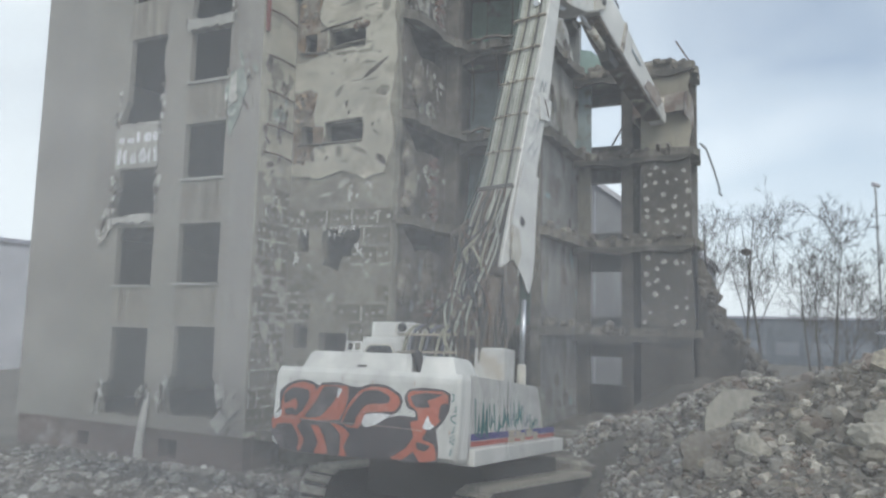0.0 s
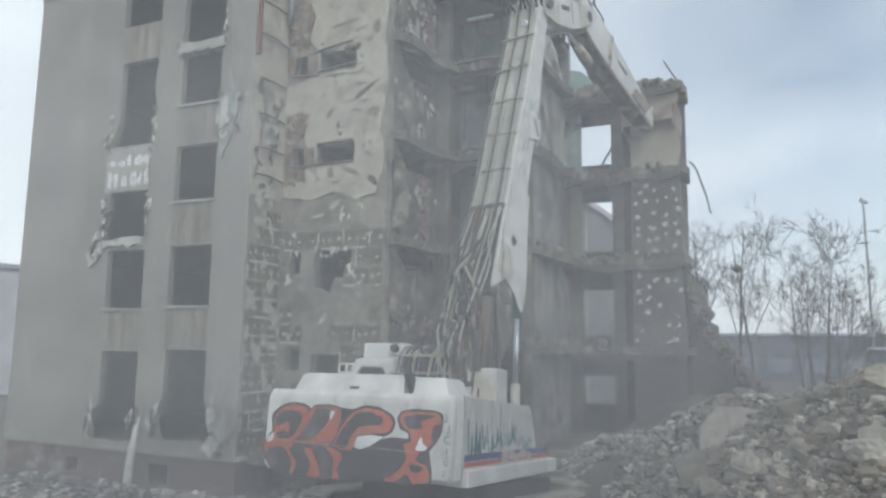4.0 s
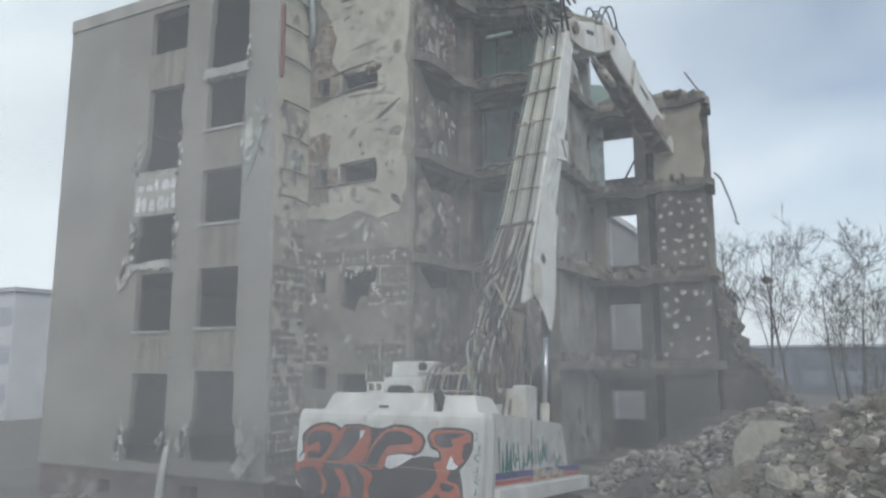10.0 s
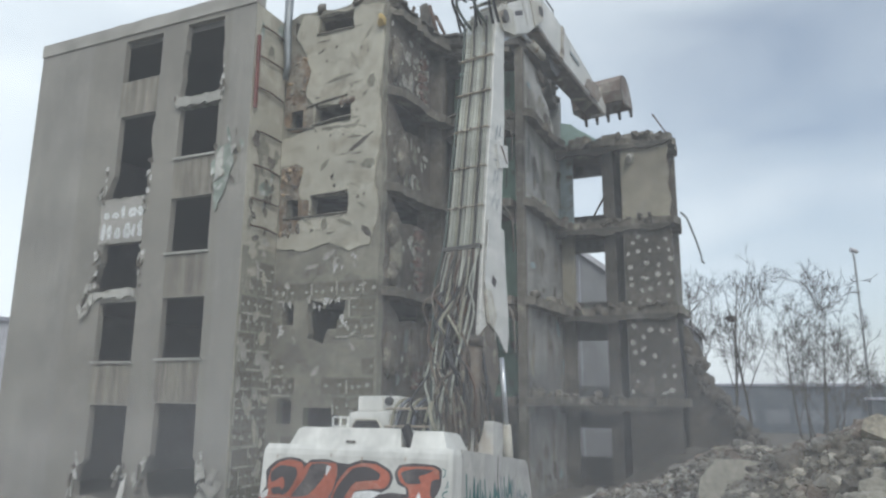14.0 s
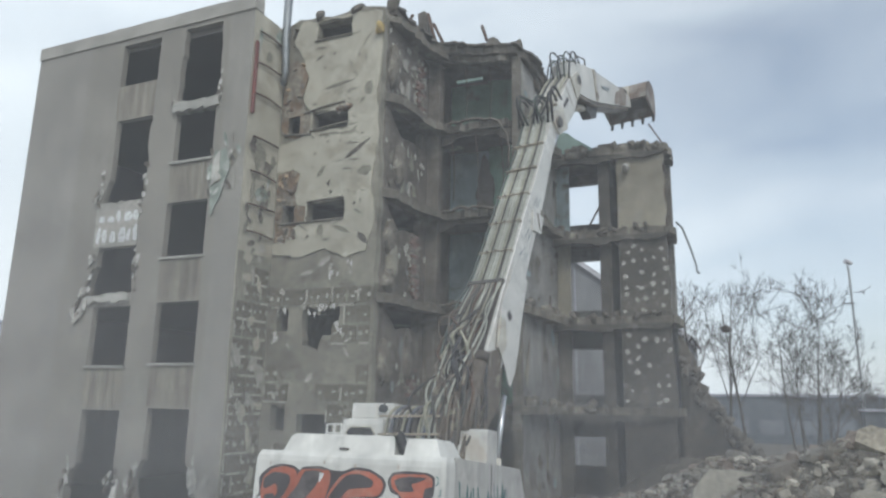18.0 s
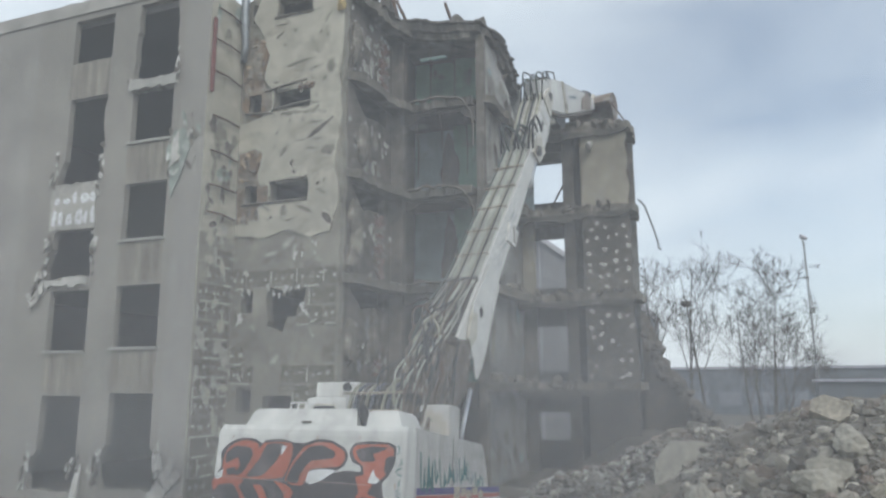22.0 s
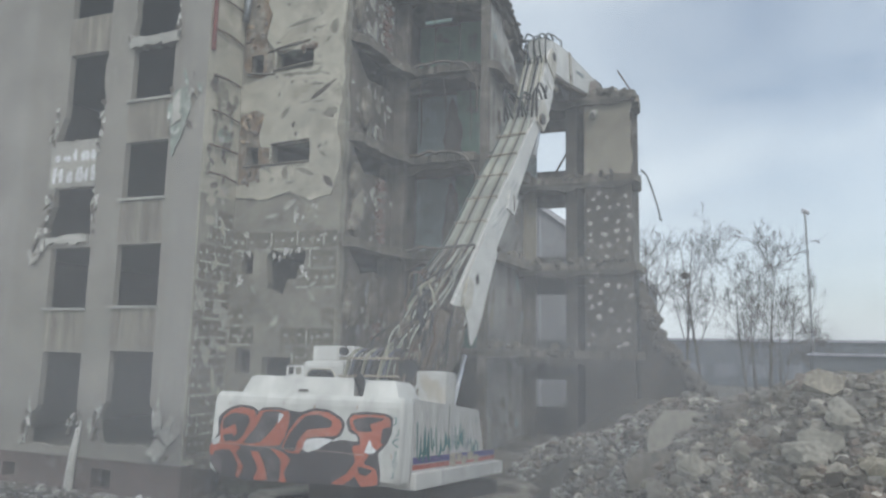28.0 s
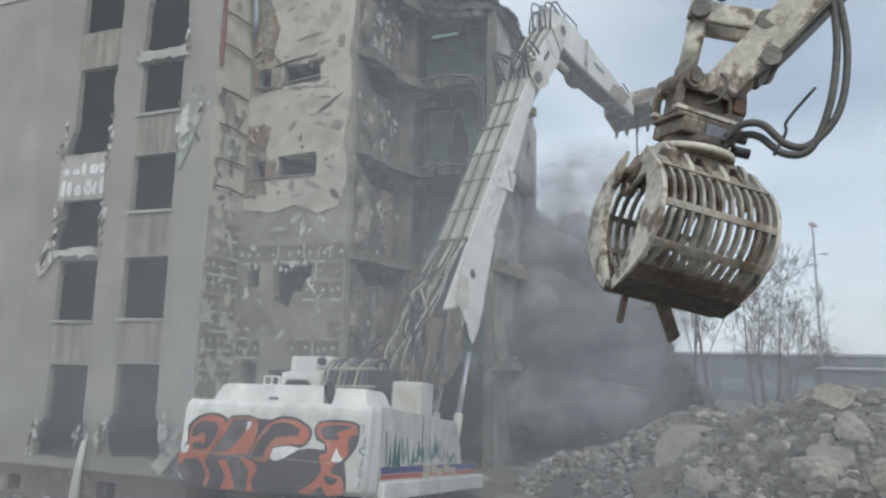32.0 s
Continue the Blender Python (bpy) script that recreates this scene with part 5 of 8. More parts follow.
# engine hood in two pieces, the exhaust slot between them
def hood(x0, x1, cut0, cut1, high):
    bm = bmesh.new()
    base = [(x0, -3.6), (x1, -3.6), (x1 - 0.06, -2.6), (x0, -2.6)]
    top = [(x0 + cut0, -3.5), (x1 - cut1, -3.5), (x1 - cut1 - 0.06, -2.7), (x0 + cut0, -2.7)]
    lo = [bm.verts.new((x, y, TOP + 0.002)) for x, y in base]
    hi = [bm.verts.new((x, y, TOP + high)) for x, y in top]
    for k in range(4):
        bm.faces.new((lo[k], lo[(k + 1) % 4], hi[(k + 1) % 4], hi[k]))
    bm.faces.new(hi)
    bm.faces.new(lo[::-1])
    bmesh.ops.bevel(bm, geom=[e for e in bm.edges if all(v.co.z > TOP + 0.1 for v in e.verts)], offset=0.03, segments=2, affect="EDGES")
    return bm


part("engine_hood", hood(-1.48, 0.76, 0.12, 0.05, 0.31), WHITE, upper)
part("engine_hood", hood(0.94, 1.6, 0.0, 0.12, 0.28), WHITE, upper)
part("exhaust_elbow", tube([(0.76, -3.52, TOP + 0.34), (0.80, -3.5, TOP + 0.3), (0.86, -3.5, TOP + 0.16), (0.92, -3.5, TOP + 0.0)], 0.085, 10), BLACK, upper, "black exhaust slot")
part("hood_hinge", box(-0.3, -0.12, -3.615, -3.6, TOP + 0.05, TOP + 0.09), STEEL, upper)
# right side house with its doors and stripes
bm = bmesh.new()
poly = [(-3.48, 0.0), (1.0, 0.0), (1.0, 0.3), (0.3, 0.36), (-0.12, 1.2), (-0.22, 1.26), (-3.48, TOP)]
add_sheet(bm, poly, [], 0.9, side_at(HW - 0.012))
side_house = part("side_house", bm, SHADEWHITE, upper, "white side house with teal scrawl and coloured stripes")
SD = HW - 0.011
part("door_gap", box(SD, SD + 0.003, -3.49, -3.475, 0.06, 1.3), SPRAYDARK, side_house)
part("door_gap", box(SD, SD + 0.003, -1.84, -1.81, 0.14, 1.3), SPRAYDARK, side_house)
part("blue_stripe", box(SD, SD + 0.004, -3.4, 0.98, 0.33, 0.44), STRIPEBLUE, side_house)
part("red_stripe", box(SD, SD + 0.004, -3.4, 0.98, 0.24, 0.32), STRIPERED, side_house)
for k, (y0, y1, z0, z1) in enumerate(((-1.75, -1.4, 0.22, 0.44), (-1.36, -1.1, 0.3, 0.46), (-1.05, -0.85, 0.2, 0.4), (-0.78, -0.4, 0.28, 0.45), (-0.36, -0.1, 0.22, 0.36))):
    part("rubbed_patch", plate(ragged(rect(y0, y1, z0, z1), 0.05, 0.09, 40 + k), [], 0.006, side_at(SD, 1)), SCUFF, side_house, "rubbed tan patch over the stripes")
rng = random.Random(8)
y = -3.3
for k, (w, h0, h1) in enumerate(((0.2, 0.38, 1.0), (0.22, 0.35, 0.95), (0.14, 0.5, 0.9), (0.3, 0.42, 0.92), (0.25, 0.5, 0.85), (0.12, 0.52, 0.95), (0.16, 0.5, 0.95), (0.16, 0.55, 0.98), (0.3, 0.5, 0.9), (0.18, 0.42, 0.72), (0.16, 0.45, 0.66))):
    w = w * 1.35
    pts = [(y, h1), (y + w * 0.25, h0 + 0.06), (y + w * 0.55, h0), (y + w * 0.7, h0 + (h1 - h0) * 0.6), (y + w * 0.85, h0 + 0.1), (y + w * 1.15, h0 + 0.14)]
    if k % 3 == 1:
        pts = [(y, h0), (y + w * 0.2, h1), (y + w * 0.5, h0 + 0.15), (y + w * 0.75, h1 * 0.9), (y + w, h0)]
    part("scrawl_stroke", plate(band(pts, 0.04), [], 0.004, side_at(SD + 0.004, 1)), (TEAL, TEAL, SCRAWL)[k % 3 if k > 4 else 0], side_house)
    y += w * 1.08
part("catwalk", box(HW - 0.3, HW + 0.09, -3.44, 1.35, -0.06, 0.2, 0.02), WHITE, upper, "white step skirt along the side")
part("left_house", box(-HW + 0.03, -1.0, -3.48, -1.4, 0.2, TOP - 0.02, 0.04), WHITE, upper)
part("house_deck", box(-0.98, 0.94, -3.48, -1.45, 0.2, TOP - 0.05, 0.02), WHITE, upper)
part("tank_box", box(0.92, 1.56, -1.4, -0.8, 0.2, 1.95, 0.06), SHADEWHITE, upper, "white upright box beside the boom")
cab = part("cab", box(-1.80, -0.78, -1.25, 0.5, 0.2, 2.12, 0.12), WHITE, upper, "white operator cab with a rounded rear window")
bm = bmesh.new()
add_sheet(bm, rounded([(-1.62, 1.66), (-1.02, 1.66), (-0.98, 1.82), (-1.08, 1.92), (-1.54, 1.92), (-1.65, 1.82)]), [], 0.01, front_at(-1.262))
part("rear_window", bm, BLACK, cab, "dark rounded rear window")
part("window_frame", tube([(-1.6, -1.27, 1.64), (-1.66, -1.27, 1.82), (-1.55, -1.27, 1.95), (-1.07, -1.27, 1.95), (-0.96, -1.27, 1.82), (-1.0, -1.27, 1.64)], 0.02, 6), CREAM, cab)
part("roof_box", box(-1.72, -0.7, -1.0, 0.3, 2.12, 2.46, 0.05), WHITE, cab)
part("roof_ridge", box(-1.1, -1.08, -1.015, -0.98, 2.14, 2.44), CREAM, cab)
part("roof_lamp", tube([(-0.92, -1.1, 2.34), (-0.92, -1.0, 2.34)], 0.085, 12), BLACK, cab)
part("roof_lamp_bracket", tube([(-0.92, -1.03, 2.34), (-0.92, -0.98, 2.52)], 0.02, 6), STEEL, cab)
bm = bmesh.new()
for x in (-1.98, -1.8, -1.62):
    add_tube(bm, [(x, -1.5, TOP - 0.1), (x, -1.5, TOP + 0.6)], 0.025, 6)
for z in (0.6, 0.42):
    add_tube(bm, [(-1.98, -1.5, TOP + z), (-1.62, -1.5, TOP + z)], 0.022, 6)
part("handrail", bm, WHITE, upper)
# rack of bent hoses beside the cab
for k in range(9):
    x = -0.55 + 0.125 * k
    part("rack_hose", tube(flowing([(x - 0.12, -1.5, 1.4), (x - 0.06, -1.48, 1.85), (x, -1.42, 2.2), (x + 0.1, -1.25, 2.36), (x + 0.22, -0.9, 2.3), (x + 0.3, -0.6, 2.0)], 3), 0.034, 7), (HOSE, SLATEPAINT, STEEL)[k % 3], upper)
for z in (1.8, 2.15):
    part("rack_rail", tube([(-0.72, -1.54, z), (0.62, -1.54, z + 0.02)], 0.024, 6), SCUFF, upper)
part("rack_back", box(-0.6, 0.7, -1.2, -1.1, 1.3, 2.15, 0.02), DARKHOSE, upper)
part("swivel_block", box(-0.5, 0.6, -1.05, -0.6, 0.2, 1.75, 0.06), STEEL, upper)
part("hose_drum", tube([(0.72, -1.35, 1.95), (0.72, -0.8, 2.0)], 0.22, 12), DARKHOSE, upper)


# boom, link, stick and bucket: y along the part, z its upper side
def box_beam(stations):
    """A closed beam: stations of (y, z low, z high, half width)."""
    bm = bmesh.new()
    rings = []
    for y, z0, z1, w in stations:
        rings.append([bm.verts.new(p) for p in ((-w, y, z0), (w, y, z0), (w, y, z1), (-w, y, z1))])
    for a, b in zip(rings, rings[1:]):
        for k in range(4):
            bm.faces.new((a[k], a[(k + 1) % 4], b[(k + 1) % 4], b[k]))
    bm.faces.new(rings[0][::-1])
    bm.faces.new(rings[-1])
    bmesh.ops.recalc_face_normals(bm, faces=bm.faces[:])
    bmesh.ops.bevel(bm, geom=[e for e in bm.edges if abs(e.verts[0].co.y - e.verts[1].co.y) > 0.05], offset=0.02, segments=1, affect="EDGES")
    return bm


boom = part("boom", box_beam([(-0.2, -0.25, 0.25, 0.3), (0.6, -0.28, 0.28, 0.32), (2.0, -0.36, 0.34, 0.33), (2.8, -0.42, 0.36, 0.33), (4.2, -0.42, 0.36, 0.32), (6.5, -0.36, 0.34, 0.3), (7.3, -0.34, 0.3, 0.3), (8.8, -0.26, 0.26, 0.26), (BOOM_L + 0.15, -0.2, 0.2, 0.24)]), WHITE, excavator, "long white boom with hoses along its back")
part("cylinder_lug", plate([(0.6, -0.3), (0.9, -0.62), (1.6, -0.8), (2.6, -0.5)], [], 0.5, Matrix(((0, 0, -1, 0.25), (1, 0, 0, 0), (0, 1, 0, 0), (0, 0, 0, 1)))), COUPLER, boom, "dark cast lug for the rams")


rng = random.Random(77)
# dark plate added behind the lower hoses so their gaps look shaded
part("hose_tray", box(-0.31, 0.27, 0.0, 3.9, 0.3, 0.37), STEEL, boom)
for y0, y1, z0, z1 in ((3.92, 6.5, 0.33, 0.372), (6.51, 8.0, 0.29, 0.36), (8.01, 9.5, 0.25, 0.325)):
    part("hose_tray", box(-0.3, 0.2, y0, y1, z0, z1), PALEHOSE, boom)
STRAIGHT = (-0.39, -0.31, -0.25, -0.18, -0.13, -0.07, 0.0, 0.05, 0.11, 0.17, 0.23, 0.28)
for k in range(23):
    x = -0.30 + 0.022 * k
    pts = [(x * 1.3 + rng.uniform(-0.15, 0.15), -0.6 - rng.uniform(0, 0.4), -0.1 + rng.uniform(-0.2, 0.2)), (x * 1.5 + rng.uniform(-0.2, 0.2), 0.4 + rng.uniform(-0.2, 0.2), 0.42 + rng.uniform(-0.1, 0.25)), (x * 1.45 + rng.uniform(-0.2, 0.2), 1.3 + rng.uniform(-0.3, 0.3), 0.5 + rng.uniform(-0.1, 0.25)), (x * 1.35 + rng.uniform(-0.16, 0.16), 2.2 + rng.uniform(-0.3, 0.3), 0.48 + rng.uniform(-0.05, 0.22)), (x * 1.25 + rng.uniform(-0.1, 0.1), 3.1 + rng.uniform(-0.2, 0.2), 0.46 + rng.uniform(0, 0.14))]
    if k % 2:
        pts += [(x * 1.1, 3.9, 0.45)]
    else:
        q = STRAIGHT[k // 2]
        pts += [(q, 3.95, 0.44), (q * 0.95, 4.8, 0.41), (q * 0.92, 6.8, 0.4), (q * 0.85, 8.6, 0.36), (q * 0.8, BOOM_L - 0.2, 0.45)]
    part("hose_line", tube(flowing(pts), (0.024, 0.018, 0.021)[k % 3], 6), OLIVE if k == 0 else (PALEHOSE, HOSE, PALEHOSE, WORNHOSE, PALEHOSE)[k % 5] if k % 2 == 0 else (WORNHOSE, COUPLER, RUST, COUPLER)[k // 2 % 4], boom)
for k in range(26):
    x = -0.36 + 0.021 * k
    y = rng.uniform(-0.4, 2.2)
    l = rng.uniform(0.9, 1.6)
    pts = [(x, y, 0.3), (x + rng.uniform(-0.2, 0.2), y + l * 0.3, 0.62 + rng.uniform(0, 0.22)), (x + rng.uniform(-0.25, 0.25), y + l * 0.7, 0.6 + rng.uniform(0, 0.2)), (x + rng.uniform(-0.2, 0.2), y + l, 0.36)]
    part("loose_hose", tube(flowing(pts, 5), rng.choice((0.018, 0.024, 0.034)), 6), rng.choice((HOSE, WORNHOSE, DARKHOSE, COUPLER, COUPLER, RUST, DARKHOSE, COUPLER)), boom)
for y in (3.92, 4.9, 5.85, 6.8, 7.75, 8.7):
    part("hose_clamp", box(-0.39, 0.30, y, y + (0.1 if y < 4 else 0.03), 0.35, 0.47 if y < 4 else 0.445, 0.008), STEEL if y < 4 else SCUFF, boom)
    for x in (-0.36, -0.2, -0.02, 0.16):
        part("clamp_bolt", tube([(x, y + 0.02, 0.43), (x, y + 0.02, 0.48)], 0.02, 6), STEEL, boom)
part("flank_cover", plate([(-0.2, -0.3), (1.9, -0.36), (2.5, -0.1), (2.1, 0.36), (-0.2, 0.3)], [], 0.03, Matrix(((0, 0, 1, 0.335), (1, 0, 0, 0), (0, 1, 0, 0), (0, 0, 0, 1)))), COUPLER, boom, "oily dark cover beside the boom foot")
for k in range(6):
    y = rng.uniform(-0.1, 1.2)
    part("loose_hose", tube(flowing([(0.38, y, -0.25 + 0.1 * k), (0.46, y + 0.4, -0.1 + 0.08 * k), (0.42, y + 0.9, 0.1 + 0.05 * k), (0.36, y + 1.2, 0.3)], 4), 0.022, 6), (COUPLER, DARKHOSE, WORNHOSE)[k % 3], boom)
for k in range(18):
    x = -0.34 + 0.03 * k
    y = rng.uniform(0.0, 1.6)
    part("dirty_hose", tube(flowing([(x, y - 0.5, 0.36), (x + rng.uniform(-0.12, 0.12), y + 0.4, 0.5 + rng.uniform(0, 0.12)), (x + rng.uniform(-0.1, 0.1), y + 1.2, 0.5), (x * 0.9, y + 2.0, 0.4)], 5), rng.choice((0.03, 0.036)), 6), (COUPLER, WORNHOSE, RUST, COUPLER)[k % 4], boom)
part("valve_bank", box(-0.3, 0.08, 0.8, 1.7, 0.34, 0.56, 0.05), DARKIRON, boom)
for k in range(6):
    part("valve_block", box(-0.27 + 0.055 * k, -0.235 + 0.055 * k, 0.9, 1.6, 0.562, 0.62, 0.01), STEEL if k % 2 else DARKIRON, boom)
part("foot_ram_barrel", tube([(0.25, 0.3, 0.26), (0.24, 0.6, 0.3), (0.22, 1.9, 0.36)], 0.17, 14), COUPLER, boom, "oily brown ram barrel beside the boom foot")
part("ram_collar", tube([(0.22, 1.85, 0.36), (0.22, 2.05, 0.37)], 0.19, 14), DARKIRON, boom)
# plate on the flank with its lug, weld seams and rubbed places
FLANK = Matrix(((0, 0, 1, 0.352), (1, 0, 0, 0), (0, 1, 0, 0), (0, 0, 0, 1)))
part("flank_plate", plate(ragged([(1.97, -0.8), (2.01, -0.68), (2.23, -0.4), (2.36, -0.1), (2.79, 0.02), (3.00, 0.2), (3.22, 0.33), (4.60, 0.3), (4.60, -0.4), (3.65, -0.56), (2.88, -0.76), (2.36, -0.84)], 0.015, 0.2, 881), [], 0.02, FLANK), WHITE, boom)
part("flank_lug", plate([(2.4, 0.1), (2.3, -0.12), (2.65, -0.2), (3.1, 0.1), (3.05, 0.3), (2.75, 0.22)], [], 0.05, FLANK), CREAM, boom, "chipped white lug")
part("flank_bracket", plate([(6.0, -0.1), (6.2, -0.5), (6.7, -0.42), (6.5, 0.1)], [], 0.05, Matrix(((0, 0, 1, 0.30), (1, 0, 0, 0), (0, 1, 0, 0), (0, 0, 0, 1)))), WHITE, boom)
part("bracket_bar", tube([(0.34, 6.25, -0.42), (0.34, 6.55, -0.1)], 0.025, 6), RUST, boom)
for k, mark in enumerate(([(5.0, 0.12), (5.35, -0.02), (5.0, -0.12), (5.3, -0.2)], [(5.55, 0.1), (5.9, 0.04), (5.62, -0.06), (5.95, -0.12)], [(6.1, 0.14), (6.2, -0.12), (6.4, 0.06), (6.5, -0.14)], [(6.62, 0.1), (7.0, 0.06), (6.7, -0.04), (7.05, -0.1)])):
    part("flank_mark", plate(band(mark, 0.035), [], 0.004, Matrix(((0, 0, 1, 0.322), (1, 0, 0, 0), (0, 1, 0, 0), (0, 0, 0, 1)))), SCRAWL, boom)
part("lettering_bar", plate([(3.2, -0.1), (3.37, -0.16), (3.45, 0.02), (3.27, 0.06)], [], 0.004, Matrix(((0, 0, 1, 0.374), (1, 0, 0, 0), (0, 1, 0, 0), (0, 0, 0, 1)))), SPRAYDARK, boom)
for k in range(8):
    a = -0.4 + 0.11 * k
    part("hose_loop", tube(curve_pts((a, BOOM_L - 0.45, 0.38), (a + 0.06, BOOM_L + 0.45, 0.4), (rng.uniform(-0.12, 0.12), 0, rng.uniform(0.4, 0.75)), 12), 0.028, 5), (DARKHOSE, DARKHOSE, OLIVE)[k % 3], boom)
part("boom_pin", tube([(-0.36, BOOM_L, 0), (0.36, BOOM_L, 0)], 0.16, 14), STEEL, boom)

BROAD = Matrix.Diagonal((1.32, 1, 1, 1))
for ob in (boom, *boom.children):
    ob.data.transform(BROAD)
# lifting rams, fixed to the boom
for x in (-0.42, 0.2):
    part("ram_rod", tube([(x, 1.95, -1.1), (x + 0.06, 0.55, -1.35)], 0.055, 10), CHROME, boom, "polished ram rod")
    part("ram_barrel", tube([(x + 0.06, 0.56, -1.35), (x + 0.1, -0.5, -1.55)], 0.1, 10), CREAM, boom)
link = part("boom_head", box_beam([(-0.25, -0.22, 0.22, 0.34), (0.5, -0.45, 0.3, 0.36), (1.4, -0.5, 0.36, 0.36), (2.2, -0.36, 0.34, 0.34), (LINK_L + 0.2, -0.2, 0.2, 0.32)]), WHITE, excavator, "white boom head")
part("lettering_bar", box(0.345, 0.366, 0.85, 1.35, -0.02, 0.1), SPRAYDARK, link)
for y in (0.45, 1.5, 2.15):
    part("weld_seam", box(-0.365, 0.372, y, y + 0.03, -0.3, 0.37), CREAM, link)
part("hinge_plate", plate([(-0.2, -0.3), (0.5, -0.5), (0.7, 0.1), (0.1, 0.32), (-0.25, 0.2)], [], 0.05, Matrix(((0, 0, 1, 0.345), (1, 0, 0, 0), (0, 1, 0, 0), (0, 0, 0, 1)))), CREAM, link, "worn hinge plate")
part("hinge_plate", plate([(2.0, -0.36), (2.75, -0.22), (2.85, 0.2), (2.1, 0.34)], [], 0.05, Matrix(((0, 0, 1, 0.335), (1, 0, 0, 0), (0, 1, 0, 0), (0, 0, 0, 1)))), CREAM, link, "worn hinge plate")
for k in range(7):
    x = -0.3 + 0.1 * k
    part("hose_line", tube([(x, -0.2, 0.42), (x, 0.6, 0.46), (x, 1.6, 0.48), (x, 2.3, 0.44)], 0.034, 6), (HOSE, DARKHOSE, CREAM)[k % 3], link)
part("head_ram", tube([(0.1, -0.9, -0.55), (0.1, 0.6, -0.45)], 0.08, 8), CHROME, link)
for k in range(7):
    a = -0.34 + 0.12 * k
    part("hose_loop", tube(curve_pts((a, LINK_L - 0.7, 0.42), (a + 0.04, LINK_L + 0.4, 0.35), (rng.uniform(-0.1, 0.1), 0.1, rng.uniform(0.4, 0.7)), 12), 0.026, 5), (DARKHOSE, OLIVE)[k % 2], link)
part("stick_pin", tube([(-0.4, LINK_L, 0), (0.4, LINK_L, 0)], 0.15, 14), STEEL, link)

stick = part("stick", box_beam([(-0.5, -0.1, 0.5, 0.26), (0.1, -0.4, 0.6, 0.31), (0.9, -0.5, 0.62, 0.33), (1.5, -0.5, 0.6, 0.33), (3.2, -0.4, 0.46, 0.31), (STICK_L - 0.8, -0.3, 0.34, 0.28), (STICK_L + 0.15, -0.2, 0.2, 0.24)]), WHITE, excavator, "white deep-sided stick, rusty below")
part("stick_underside", box_beam([(0.1, -0.52, -0.41, 0.3), (0.9, -0.62, -0.505, 0.32), (1.6, -0.62, -0.505, 0.32), (3.2, -0.52, -0.405, 0.3), (STICK_L - 0.3, -0.36, -0.28, 0.25)]), COUPLER, stick, "brown worn underside plate")
SFLANK = Matrix(((0, 0, 1, 0.334), (1, 0, 0, 0), (0, 1, 0, 0), (0, 0, 0, 1)))
part("strap_plate", plate([(1.5, -0.5), (1.68, -0.5), (1.7, 0.58), (1.52, 0.6)], [], 0.03, SFLANK), GRAPPLE, stick)
part("scraped_patch", plate(ragged([(3.4, -0.35), (4.6, -0.28), (4.9, 0.2), (4.4, 0.34), (3.7, 0.1)], 0.05, 0.15, 71), [], 0.012, Matrix(((0, 0, 1, 0.315), (1, 0, 0, 0), (0, 1, 0, 0), (0, 0, 0, 1)))), BUCKET, stick, "paint scraped down to rusty steel")
part("lettering_bar", box(0.336, 0.352, 2.2, 2.9, 0.05, 0.15), SCRAWL, stick)
part("guard_rail", tube([(0.25, 0.3, 0.6), (0.25, 0.3, 0.85), (0.25, 1.1, 0.87), (0.25, 1.1, 0.6)], 0.025, 6), STEEL, stick)
part("ram_bracket", plate([(0.9, -0.6), (1.3, -1.0), (1.75, -0.95), (2.0, -0.6)], [], 0.3, Matrix(((0, 0, -1, 0.15), (1, 0, 0, 0), (0, 1, 0, 0), (0, 0, 0, 1)))), STEEL, stick)
for k in range(5):
    x = -0.2 + 0.1 * k
    part("hose_line", tube(flowing([(x, -0.3, 0.6), (x, 0.5, 0.66), (x, 1.6, 0.55), (x, 3.2, 0.42), (x * 0.9, 4.3, 0.36)]), 0.03, 6), (HOSE, DARKHOSE, CREAM)[k % 3], stick)
part("stick_ram_barrel", tube([(0, 0.2, -0.75), (0, 1.7, -0.62)], 0.12, 10), CREAM, stick)
part("stick_ram_rod", tube([(0, -0.5, -0.8), (0, 0.2, -0.75)], 0.06, 8), CHROME, stick)
part("bucket_ram_barrel", tube([(0, 1.5, 0.62), (0, 3.4, 0.5)], 0.1, 10), CREAM, stick)
part("bucket_ram_rod", tube([(0, 3.4, 0.5), (0, 4.6, 0.4)], 0.05, 8), CHROME, stick)
part("bucket_link", plate([(4.5, 0.3), (4.75, 0.5), (5.6, 0.45), (5.5, 0.25)], [], 0.36, Matrix(((0, 0, -1, 0.18), (1, 0, 0, 0), (0, 1, 0, 0), (0, 0, 0, 1)))), STEEL, stick)


